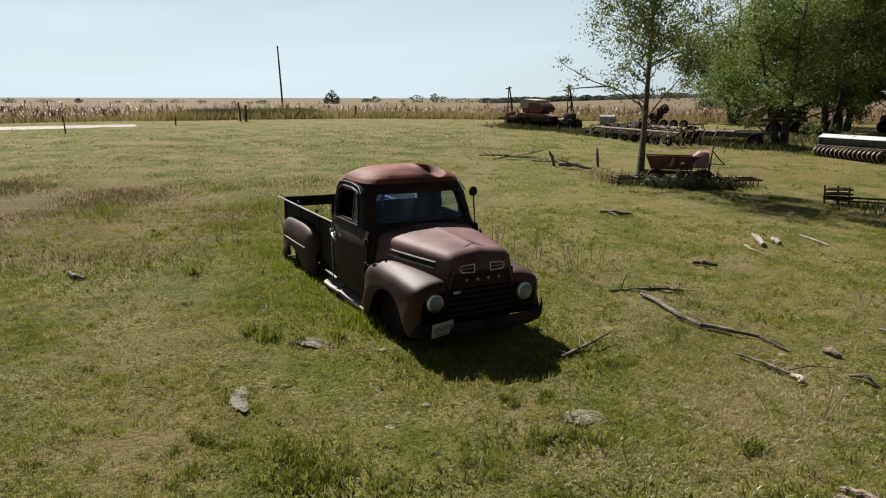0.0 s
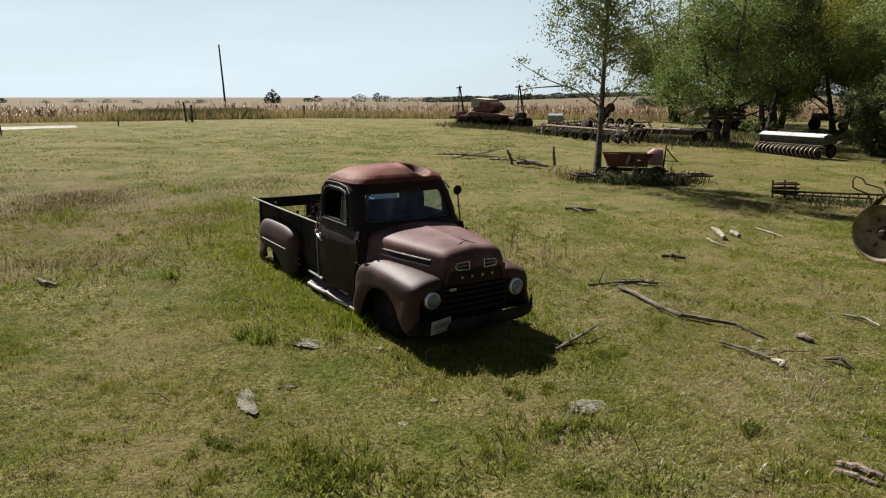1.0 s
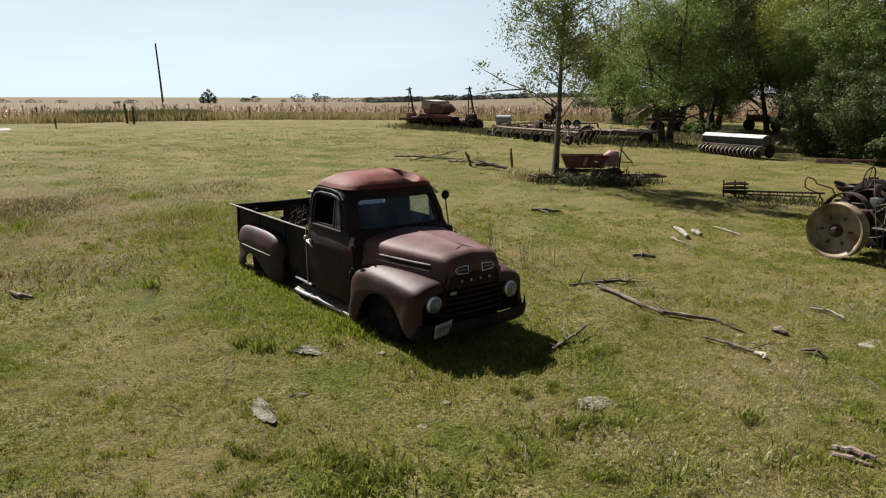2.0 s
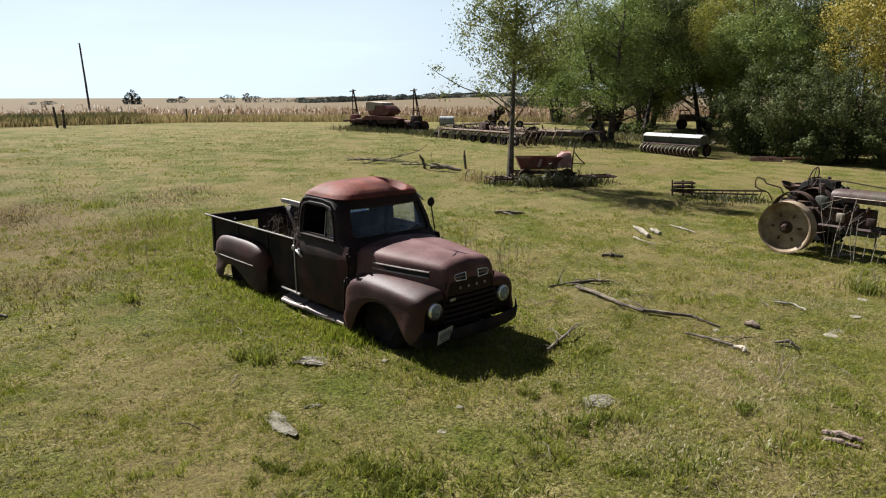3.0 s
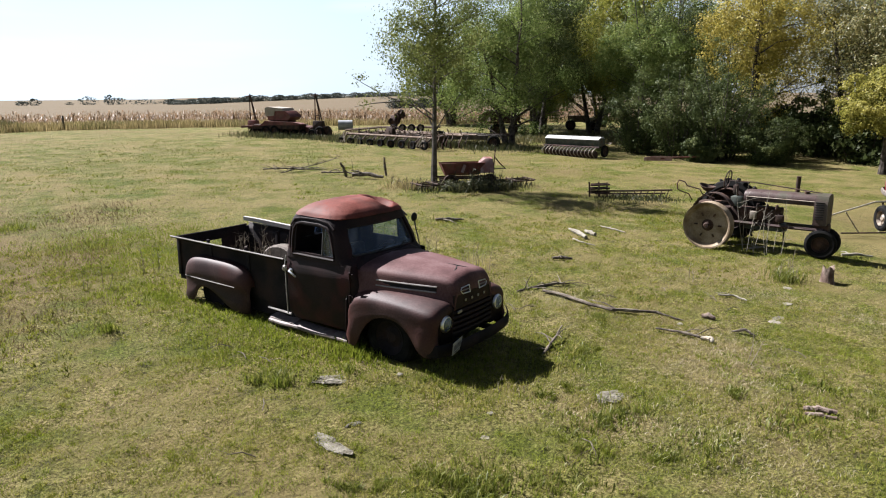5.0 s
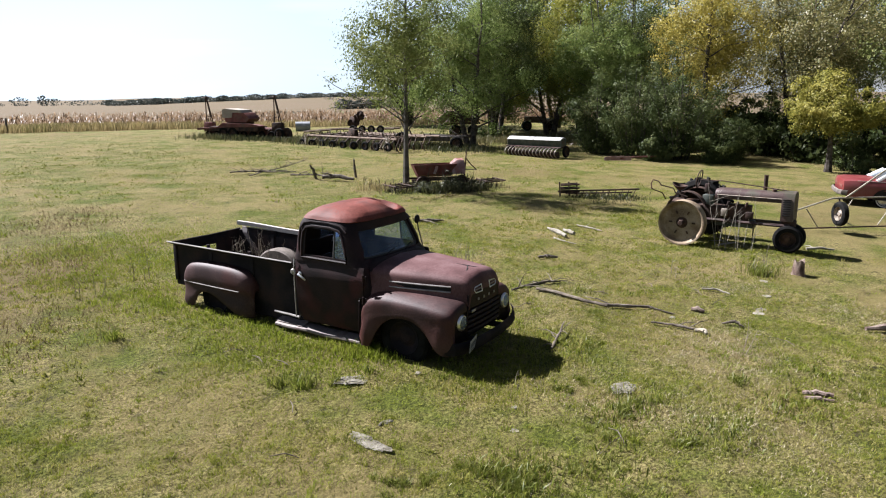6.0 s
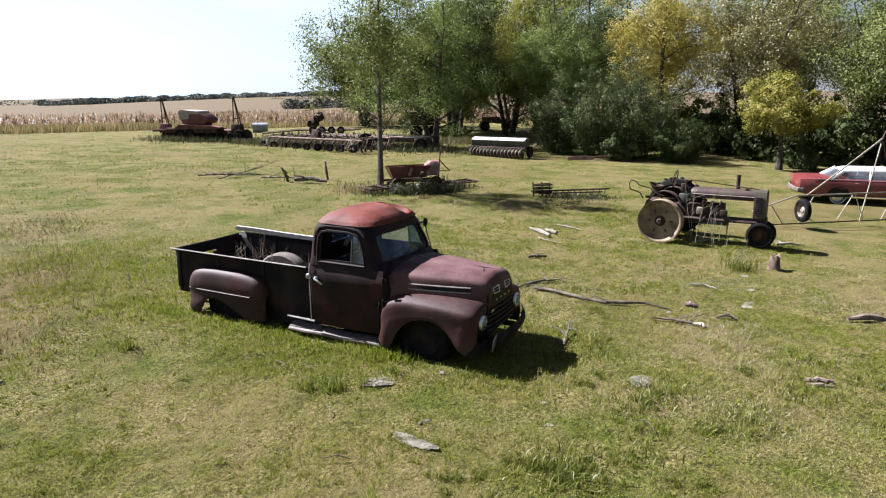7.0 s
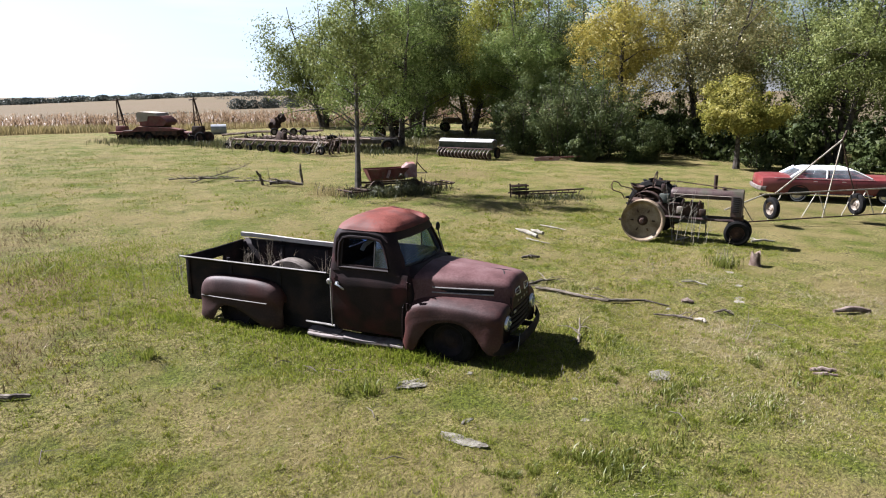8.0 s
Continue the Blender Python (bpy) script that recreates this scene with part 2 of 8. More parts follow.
def gz(x, y):
    """Height of the ground."""
    h = 0.029 * (soft(y - 8.5, 2.0) - soft(y - 42, 4.0)) - 0.6 * math.tanh(x / 40) * max(0.0, min(1.0, (90 - y) / 50))
    e = y - (56.5 if x > -8 else max(30.0, 56.5 + (x + 8) * 0.92))
    if e > -0.5:
        k = min(1.0, (e + 0.5) / 2.0)
        h -= 0.7 * k * k * (3 - 2 * k)
    if y > 120:
        far = min(1.0, (y - 120) / 500) * max(0.0, min(1.0, (x + 20) / 300))
        h += 7.0 * far * far * (3 - 2 * far)
    if -60 < x < 60 and -10 < y < 60:
        h += 0.035 * noise.noise((x * 0.55, y * 0.55, 3.1)) + 0.012 * noise.noise((x * 1.9, y * 1.9, 7.7))
        if -8 < x < 9 and 2 < y < 13:
            h += 0.034 * noise.noise((x * 3.3, y * 3.3, 1.3)) + 0.022 * noise.noise((x * 6.5, y * 6.5, 5.1))
    return h


TOX = pi / 2
Y_AXIS = Matrix.Rotation(-TOX, 4, "X")     # turns z to y
X_AXIS = Matrix.Rotation(TOX, 4, "Y")      # turns z to x

# ---- ground ----
def ground_material():
    m = bpy.data.materials.new("pasture")
    m.use_nodes = True
    n, l = m.node_tree.nodes, m.node_tree.links
    b = n["Principled BSDF"]
    b.inputs["Roughness"].default_value = 0.95
    b.inputs["Specular IOR Level"].default_value = 0.1
    tc = n.new("ShaderNodeTexCoord")

    def nz(scale, detail=4.0, rough=0.55):
        t = n.new("ShaderNodeTexNoise")
        t.inputs["Scale"].default_value, t.inputs["Detail"].default_value, t.inputs["Roughness"].default_value = scale, detail, rough
        l.new(tc.outputs["Object"], t.inputs["Vector"])
        return t.outputs["Fac"]

    def ramp(src, lo, hi, c0, c1):
        r = n.new("ShaderNodeValToRGB")
        r.color_ramp.elements[0].position, r.color_ramp.elements[1].position = lo, hi
        r.color_ramp.elements[0].color, r.color_ramp.elements[1].color = (*c0, 1), (*c1, 1)
        l.new(src, r.inputs["Fac"])
        return r.outputs["Color"]

    def mix(f, a, c):
        x = n.new("ShaderNodeMixRGB")
        for s, v in zip(("Fac", "Color1", "Color2"), (f, a, c)):
            if isinstance(v, tuple):
                x.inputs[s].default_value = (*v, 1)
            else:
                l.new(v, x.inputs[s])
        return x.outputs["Color"]

    base = ramp(nz(1.1, 6, 0.65), 0.43, 0.58, (0.038, 0.044, 0.007), (0.068, 0.056, 0.018))
    pale = ramp(nz(1.1, 6, 0.65), 0.40, 0.60, (0.110, 0.128, 0.018), (0.245, 0.208, 0.086))
    fine = mix(ramp(nz(26, 7, 0.82), 0.44, 0.57, (0, 0, 0), (1, 1, 1)), base, pale)
    thatch = mix(ramp(nz(0.5, 5, 0.6), 0.47, 0.60, (0, 0, 0), (0.7, 0.7, 0.7)), fine, (0.165, 0.13, 0.055))
    soil = mix(ramp(nz(4.5, 4, 0.6), 0.60, 0.70, (0, 0, 0), (0.7, 0.7, 0.7)), thatch, (0.036, 0.033, 0.016))
    dry = mix(ramp(nz(0.14, 6, 0.6), 0.53, 0.66, (0, 0, 0), (0.7, 0.7, 0.7)), soil, (0.13, 0.10, 0.042))
    # a brown patch of dead weeds
    spot = n.new("ShaderNodeVectorMath")
    spot.operation = "DISTANCE"
    spot.inputs[1].default_value = (-8.0, 14.0, 0.3)
    l.new(tc.outputs["Object"], spot.inputs[0])
    reach = n.new("ShaderNodeMath")
    reach.operation = "MULTIPLY_ADD"
    reach.inputs[1].default_value = 11.0
    l.new(nz(0.7, 5, 0.65), reach.inputs[0])
    l.new(spot.outputs["Value"], reach.inputs[2])
    fade = n.new("ShaderNodeMapRange")
    fade.inputs["From Min"].default_value, fade.inputs["From Max"].default_value = 7.5, 11.0
    fade.inputs["To Min"].default_value, fade.inputs["To Max"].default_value = 0.6, 0.0
    l.new(reach.outputs[0], fade.inputs["Value"])
    dry = mix(fade.outputs["Result"], dry, (0.115, 0.078, 0.04))
    # the far fields of ripe corn, seen flat
    sep = n.new("ShaderNodeSeparateXYZ")
    l.new(tc.outputs["Object"], sep.inputs[0])
    far = n.new("ShaderNodeMapRange")
    far.inputs["From Min"].default_value, far.inputs["From Max"].default_value = 55.0, 62.0
    east = n.new("ShaderNodeMath")
    east.operation = "ADD"
    east.inputs[1].default_value = 8.0
    l.new(sep.outputs["X"], east.inputs[0])
    edge = n.new("ShaderNodeMath")
    edge.operation = "MAXIMUM"
    l.new(sep.outputs["Y"], edge.inputs[0])
    l.new(east.outputs[0], edge.inputs[1])
    l.new(edge.outputs[0], far.inputs["Value"])
    mp = n.new("ShaderNodeMapping")
    mp.inputs["Scale"].default_value = (0.004, 0.02, 1)
    l.new(tc.outputs["Object"], mp.inputs["Vector"])
    fn = n.new("ShaderNodeTexNoise")
    fn.inputs["Scale"].default_value, fn.inputs["Detail"].default_value = 1.0, 5.0
    l.new(mp.outputs["Vector"], fn.inputs["Vector"])
    field = ramp(fn.outputs["Fac"], 0.38, 0.66, (0.099, 0.075, 0.047), (0.092, 0.073, 0.042))
    col = mix(far.outputs["Result"], dry, field)
    l.new(col, b.inputs["Base Color"])
    bp = n.new("ShaderNodeBump")
    bp.inputs["Strength"].default_value, bp.inputs["Distance"].default_value = 1.0, 0.09
    l.new(nz(24, 5, 0.7), bp.inputs["Height"])
    l.new(bp.outputs["Normal"], b.inputs["Normal"])
    return m


def stretch(lo, hi, step, far, grow):
    mid = list(np.arange(lo, hi + step / 2, step))
    a, d = lo, step
    left = []
    while a > -far:
        d *= grow
        a -= d
        left.append(a)
    a, d = hi, step
    right = []
    while a < far:
        d *= grow
        a += d
        right.append(a)
    return list(reversed(left)) + mid + right


gx, gy = stretch(-7, 8, 0.085, 4000, 1.10), stretch(2.6, 12, 0.085, 4000, 1.10)
GV = np.array([(x, y, gz(x, y)) for y in gy for x in gx])
w = len(gx)
GF = np.array([(j * w + i, j * w + i + 1, (j + 1) * w + i + 1, (j + 1) * w + i) for j in range(len(gy) - 1) for i in range(w - 1)])
MAT_GROUND = ground_material()
tagged(np_mesh("ground", GV, GF, MAT_GROUND, smooth=True), label="rough grazed pasture of green and dry grass", category="ground", kind="structure")

MAT_GRASS = leaf_material("grass_blade", [(0.075, 0.096, 0.008), (0.140, 0.160, 0.017), (0.210, 0.200, 0.040), (0.300, 0.258, 0.105)], 0.34, patch=0.5, patch_scale=0.8, spread=(0.2, 0.82), gloss=0.004, clump=0.4, clump_scale=7.0)
MAT_GRASS_LUSH = leaf_material("lush_blade", [(0.092, 0.124, 0.010), (0.145, 0.176, 0.018), (0.205, 0.215, 0.036)], 0.40, patch=0.4, patch_scale=1.0, gloss=0.004, clump=0.35, clump_scale=9.0)
MAT_GRASS_FAR = leaf_material("far_grass_blade", [(0.082, 0.104, 0.012), (0.122, 0.142, 0.020), (0.172, 0.172, 0.040)], 0.30, patch=0.8, patch_scale=0.5, gloss=0.01, clump=0.3, clump_scale=2.5)
MAT_BROWN = leaf_material("brown_dead_weed", [(0.075, 0.045, 0.021), (0.12, 0.076, 0.036), (0.175, 0.12, 0.056)], 0.12, patch=0.4, clump=0.4, clump_scale=5.0)
MAT_STRAW = leaf_material("straw", [(0.225, 0.185, 0.100), (0.325, 0.278, 0.172), (0.120, 0.094, 0.044)], 0.22, patch=0.4, clump=0.3)

rng = np.random.default_rng(5)
gz_np = np.vectorize(gz)


def blades(px, py, height, width, lean=0.5, curl=0.5, simple=False):
    """Bent blades of three triangles, or one each if simple, at the places px, py."""
    k = len(px)
    z = gz_np(px, py) - 0.01
    h = height * rng.uniform(0.5, 1.35, k)
    wd = width * rng.uniform(0.7, 1.3, k)
    a = rng.uniform(0, 2 * pi, k)
    b = rng.uniform(0, 2 * pi, k)
    ln = lean * rng.uniform(0.1, 1.2, k) * h
    s = np.stack([np.cos(a) * wd / 2, np.sin(a) * wd / 2, np.zeros(k)], 1)
    base = np.stack([px, py, z], 1)
    m1 = base + np.stack([np.cos(b) * ln * 0.35, np.sin(b) * ln * 0.35, h * 0.6], 1)
    top = base + np.stack([np.cos(b) * ln, np.sin(b) * ln, h * (1 - 0.25 * curl)], 1)
    if simple:
        return np.stack([base - s, base + s, top], 1).reshape(-1, 3), np.arange(k * 3).reshape(-1, 3)
    v = np.stack([base - s, base + s, m1 + s * 0.85, m1 - s * 0.85, top], 1).reshape(-1, 3)
    o = np.arange(k)[:, None] * 5
    f = np.concatenate([o + np.array([[0, 1, 2]]), o + np.array([[0, 2, 3]]), o + np.array([[3, 2, 4]])], 0)
    return v, f


def scatter(n, x0, x1, y0, y1):
    return rng.uniform(x0, x1, n), rng.uniform(y0, y1, n)


def noise_at(px, py, s, seed):
    return np.array([noise.noise((x * s, y * s, seed)) for x, y in zip(px, py)])


def in_truck(px, py, grow=0.0):
    """True inside the truck's outline on the ground."""
    dx, dy = px + 1.074, py - 9.37
    u, v = dx * 0.5225 - dy * 0.8526, dx * 0.8526 + dy * 0.5225
    return (u > -2.5 - grow) & (u < 2.4 + grow) & (np.abs(v) < 0.7 + grow)


def field_noise(px, py, s, seed):
    """Smooth noise over the plan, about -1 to 1, from summed waves."""
    r = np.random.default_rng(int(seed * 10) + 77)
    out = np.zeros(len(px))
    for k in range(14):
        a, f = r.uniform(0, 2 * pi), s * r.uniform(2.0, 6.5)
        out += np.sin((px * np.cos(a) + py * np.sin(a)) * f + r.uniform(0, 2 * pi))
    return out / 4.2


def lawn(name, n, box4, height, width, mat, label, clump=0.0, seed=1.0, scale=1.0, lean=0.8, simple=False, uneven=0.45, edge=0.8):
    """Loose grass, thicker and taller in patches."""
    px, py = scatter(n, *box4)
    q = field_noise(px, py, scale, seed)
    rim = np.minimum(np.minimum(px - box4[0], box4[1] - px), np.minimum(py - box4[2], box4[3] - py))
    keep = (rng.uniform(0, 1, n) < np.clip(0.5 + (q - clump) * 0.7, 0.10, 1.0) * np.clip(rim / edge, 0, 1)) & ~in_truck(px, py)
    px, py, q = px[keep], py[keep], q[keep]
    v, f = blades(px, py, height * np.clip(1 + uneven * q, 0.45, 2.0), width, lean, simple=simple)
    return tagged(np_mesh(name, v, f, mat), label=label, category="grass", kind="stuff")


def tussocks(name, n, per, box4, height, width, mat, label, clump, seed, scale, spread=0.05):
    """Many small dense tufts, gathered in patches."""
    cx, cy = scatter(n, *box4)
    q = field_noise(cx, cy, scale, seed)
    keep = (rng.uniform(0, 1, n) < np.clip(0.4 + (q - clump) * 0.8, 0.06, 1.0)) & ~in_truck(cx, cy, 0.1)
    cx, cy = cx[keep], cy[keep]
    k = len(cx)
    sp = spread * rng.uniform(0.5, 1.6, k)
    hs = height * rng.uniform(0.55, 1.5, k)
    i = np.repeat(np.arange(k), per)
    px = cx[i] + rng.normal(0, 1, len(i)) * sp[i]
    py = cy[i] + rng.normal(0, 1, len(i)) * sp[i]
    v, f = blades(px, py, hs[i], width, 1.1)
    return tagged(np_mesh(name, v, f, mat), label=label, category="grass", kind="stuff")


SHORT = "short dry-tipped green pasture grass"
lawn("short_grass", 190000, (-6.8, 6.8, 2.6, 7.9), 0.026, 0.0050, MAT_GRASS, SHORT, -0.25, 2.0, 0.9, lean=1.3)
lawn("short_grass", 190000, (-9.5, 10.5, 7.1, 14.4), 0.030, 0.0095, MAT_GRASS, SHORT, -0.2, 2.0, 0.8, lean=1.3, simple=True)
lawn("short_grass", 150000, (-14, 18, 13.5, 30), 0.022, 0.030, MAT_GRASS_FAR, SHORT, -0.1, 3.0, 0.4, lean=2.6, simple=True)
lawn("short_grass", 45000, (-15, 19, 14, 34), 0.04, 0.018, MAT_GRASS, SHORT, 0.4, 5.0, 0.5, lean=1.4, simple=True, edge=2.5)
tussocks("grass_tussocks", 1500, 12, (-16, 18, 14, 34), 0.06, 0.020, MAT_GRASS, "coarse uneven grass tussocks", 0.35, 47.0, 0.35, 0.10)
tussocks("lush_tussocks", 600, 14, (-12, 14, 14, 26), 0.06, 0.018, MAT_GRASS_LUSH, "coarse dark green grass tussocks", 0.3, 48.0, 0.35, 0.12)
lawn("lush_grass", 45000, (-8, 8.5, 3.0, 14), 0.034, 0.0065, MAT_GRASS_LUSH, "fresh green grass patches", 0.25, 9.0, 0.45, lean=1.2)
lawn("lush_grass", 70000, (-7.5, 1.0, 4.2, 14), 0.030, 0.0075, MAT_GRASS_LUSH, "fresh yellow-green grass beside the truck", -0.15, 19.0, 0.4, lean=1.5, simple=True, edge=1.6)
lawn("straw_grass", 50000, (-8, 8.5, 3.0, 14), 0.028, 0.0050, MAT_STRAW, "bleached dead grass stems", 0.2, 14.0, 0.45, lean=1.6)
lawn("brown_weeds", 70000, (-15, -3, 9, 21), 0.07, 0.014, MAT_BROWN, "reddish brown dead weeds in the pasture", 0.2, 31.0, 0.28, 1.0, simple=True, edge=3.5)
tussocks("grass_tussocks", 3000, 30, (-6.5, 6.5, 3.2, 8.5), 0.038, 0.0050, MAT_GRASS, "coarse uneven grass tussocks", 0.1, 41.0, 0.5, 0.04)
tussocks("grass_tussocks", 2200, 26, (-9, 10, 8, 16), 0.055, 0.0085, MAT_GRASS, "coarse uneven grass tussocks", 0.2, 42.0, 0.4, 0.06)
lawn("straw_grass", 135000, (-1.5, 8.5, 2.6, 10), 0.030, 0.0042, MAT_STRAW, "bleached dead grass stems", 0.0, 15.0, 0.5, edge=1.5, lean=1.6)
tussocks("grass_tussocks", 11000, 9, (-6.5, 6.8, 2.8, 8.5), 0.032, 0.0060, MAT_GRASS, "small uneven grass tufts", -0.3, 44.0, 0.8, 0.018)
tussocks("grass_tussocks", 6000, 8, (-8.5, 9.5, 8.3, 15), 0.045, 0.012, MAT_GRASS, "small uneven grass tufts", -0.3, 45.0, 0.7, 0.03)
tussocks("lush_tussocks", 650, 34, (-4.5, 5.0, 3.6, 6.2), 0.050, 0.0055, MAT_GRASS_LUSH, "coarse dark green grass tussocks", 0.1, 43.0, 0.6, 0.05)
tussocks("lush_tussocks", 1500, 20, (-8, 9, 6, 15), 0.042, 0.007, MAT_GRASS_LUSH, "coarse dark green grass tussocks", 0.2, 46.0, 0.5, 0.05)

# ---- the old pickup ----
# Truck maroon split in three: lighter bonnet, middling wings, darker cab and doors.
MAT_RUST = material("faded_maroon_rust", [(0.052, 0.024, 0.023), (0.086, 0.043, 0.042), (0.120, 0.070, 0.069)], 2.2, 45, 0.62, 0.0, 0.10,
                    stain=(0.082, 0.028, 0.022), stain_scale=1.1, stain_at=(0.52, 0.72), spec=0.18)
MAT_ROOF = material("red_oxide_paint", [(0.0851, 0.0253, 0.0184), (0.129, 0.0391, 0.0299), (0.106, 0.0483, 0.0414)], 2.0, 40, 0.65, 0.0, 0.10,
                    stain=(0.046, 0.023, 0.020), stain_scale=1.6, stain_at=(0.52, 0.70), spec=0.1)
# The same maroon, darkened to carry the shade on cab, doors and grille.
MAT_BODY_SHADED = material("shaded_maroon_paint", [(0.0075, 0.0042, 0.0044), (0.0125, 0.0064, 0.0066), (0.020, 0.0105, 0.0105)], 2.4, 45, 0.6, 0.0, 0.10,
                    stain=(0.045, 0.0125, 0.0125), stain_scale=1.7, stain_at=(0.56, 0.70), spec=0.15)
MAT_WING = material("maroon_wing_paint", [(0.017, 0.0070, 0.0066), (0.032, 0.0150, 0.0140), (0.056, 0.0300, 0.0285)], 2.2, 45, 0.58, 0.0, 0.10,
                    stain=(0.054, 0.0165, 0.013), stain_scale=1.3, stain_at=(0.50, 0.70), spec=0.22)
MAT_DARK = material("dark_bed_steel", [(0.008, 0.007, 0.008), (0.015, 0.012, 0.013), (0.028, 0.018, 0.016)], 3.0, 50, 0.75, 0.0, 0.15, spec=0.12)
MAT_RUBBER = material("old_rubber", [(0.005, 0.005, 0.005), (0.013, 0.0125, 0.012)], 8, 90, 0.9, 0, 0.3, spec=0.08)
MAT_CHROME = material("weathered_chrome", [(0.55, 0.55, 0.55), (0.7, 0.7, 0.7)], 10, 80, 0.32, 0.9, 0.08, stain=(0.25, 0.16, 0.11), stain_scale=9, stain_at=(0.55, 0.75))
MAT_TRIM = material("dulled_trim", [(0.194, 0.18, 0.169), (0.288, 0.274, 0.259)], 10, 80, 0.5, 0.4, 0.08)
MAT_BARE = material("bleached_bare_metal", [(0.0986, 0.0778, 0.0727), (0.166, 0.143, 0.132), (0.114, 0.0828, 0.0749)], 6, 60, 0.6, 0.1, 0.15)
MAT_PALE = material("sun_bleached_sheet", [(0.288, 0.266, 0.248), (0.389, 0.367, 0.346), (0.317, 0.274, 0.252)], 6, 60, 0.6, 0.05, 0.15)
MAT_DUST = material("dusty_brown_steel", [(0.072, 0.0612, 0.0504), (0.115, 0.0972, 0.0828), (0.144, 0.122, 0.108)], 6, 60, 0.8, 0.1, 0.15)
MAT_BLACK = material("black_grime_and_shade", [(0.008, 0.008, 0.008), (0.02, 0.018, 0.017)], 6, 60, 0.8, 0, 0.2, spec=0.2)
MAT_GASKET = material("gasket", [(0.02, 0.02, 0.02), (0.035, 0.033, 0.032)], 10, 90, 0.7, 0, 0.1)
# The blue tint stands for sky reflected in the panes.
MAT_GLASS = glass_material("dusty_windscreen", (0.50, 0.60, 0.80), 0.03, 0.05)
# A heavy bluish film imitates the sky mirrored in the lamp lens.
MAT_LENS = glass_material("headlamp_lens", (0.86, 0.93, 1.0), 0.04, 0.26)
MAT_REFLECT = material("lamp_reflector", [(0.7, 0.75, 0.82), (0.82, 0.86, 0.92)], 10, 60, 0.08, 1.0, 0.02)
MAT_WHITE = material("white_plate", [(0.211, 0.211, 0.202), (0.272, 0.272, 0.262)], 12, 80, 0.5, 0, 0.05, stain=(0.4, 0.36, 0.3), stain_scale=8, stain_at=(0.6, 0.8))
MAT_INK = material("plate_ink", [(0.072, 0.0792, 0.0936), (0.115, 0.122, 0.137)], 12, 80, 0.6, 0, 0.0)
MAT_SEAT = material("worn_seat_cloth", [(0.025, 0.022, 0.02), (0.06, 0.052, 0.045)], 8, 90, 0.9, 0, 0.3)
MAT_BARE_CLOTH = material("torn_lining", [(0.252, 0.245, 0.238), (0.36, 0.353, 0.338)], 8, 60, 0.8, 0, 0.2)

truck = thing("pickup_truck", Matrix.Translation((-1.074, 9.37, 0.012)) @ Matrix.Rotation(radians(0.9), 4, "Y") @ pose(0, 0, 0, 0, 0, -58.5), "abandoned rusty maroon vintage pickup truck sunk in the pasture grass", "pickup truck")


def rounded_ring(x0, x1, w, r, z, bow=0.0, nf=10, ns=10, nc=5):
    """Closed ring: front, left side, back, right side, with rounded corners."""
    pts = []

    def arc(cx, cy, a0):
        for k in range(1, nc):
            a = a0 + (pi / 2) * k / nc
            pts.append((cx + r * cos(a), cy + r * sin(a)))
    for k in range(nf + 1):
        pts.append((x1, -(w - r) + 2 * (w - r) * k / nf))
    arc(x1 - r, w - r, 0)
    for k in range(ns + 1):
        pts.append(((x1 - r) + (x0 - x1 + 2 * r) * k / ns, w))
    arc(x0 + r, w - r, pi / 2)
    for k in range(nf + 1):
        pts.append((x0, (w - r) - 2 * (w - r) * k / nf))
    arc(x0 + r, -(w - r), pi)
    for k in range(ns + 1):
        pts.append(((x0 + r) + (x1 - x0 - 2 * r) * k / ns, -w))
    arc(x1 - r, -(w - r), 1.5 * pi)
    out = []
    for x, y in pts:
        f = (x - x0) / (x1 - x0)
        out.append((x + bow * (1 - (y / w) ** 2) * max(0, f), y, z))
    return out


def roof_dent(p):
    """Deep pocket kicked into the front of the roof, with a raised crease behind it."""
    x, y, z = p
    if z < 1.55:
        return (x, y, z)
    q = ((x - 0.68) / 0.19) ** 2 + ((y - 0.31) / 0.15) ** 2
    d = 0.115 * exp(-q * q * q) - 0.022 * exp(-((x - 0.66) / 0.18) ** 2 - ((y - 0.12) / 0.05) ** 2) - 0.016 * exp(-((x - 0.44) / 0.05) ** 2 - ((y - 0.30) / 0.16) ** 2)
    d += 0.012 * exp(-(((x - 0.45) / 0.3) ** 2 + ((y + 0.25) / 0.2) ** 2)) + 0.006 * noise.noise((x * 7, y * 7, 2.0))
    return (x, y, z - d)


# greenhouse and roof: rows of rings, with the openings left out
RINGS = [(1.075, -0.03, 1.13, 0.765, 0.12, 0.04), (1.13, -0.025, 1.075, 0.762, 0.13, 0.05), (1.17, -0.02, 1.05, 0.758, 0.14, 0.05), (1.28, -0.015, 1.02, 0.748, 0.15, 0.06),
         (1.40, -0.01, 0.955, 0.732, 0.15, 0.06), (1.51, 0.0, 0.905, 0.712, 0.16, 0.06), (1.56, 0.01, 0.885, 0.70, 0.17, 0.065), (1.62, 0.03, 0.865, 0.675, 0.20, 0.07)]
ROOFR = [(1.62, 0.03, 0.875, 0.675, 0.20, 0.075), (1.665, 0.055, 0.855, 0.645, 0.22, 0.07), (1.71, 0.10, 0.815, 0.585, 0.24, 0.06), (1.748, 0.16, 0.755, 0.49, 0.22, 0.045),
         (1.778, 0.24, 0.70, 0.36, 0.17, 0.025), (1.795, 0.33, 0.61, 0.20, 0.09, 0.01)]
bm = bmesh.new()
rings = [[roof_dent(p) for p in rounded_ring(a, b_, w_, r_, z_, bow)] for z_, a, b_, w_, r_, bow in RINGS]
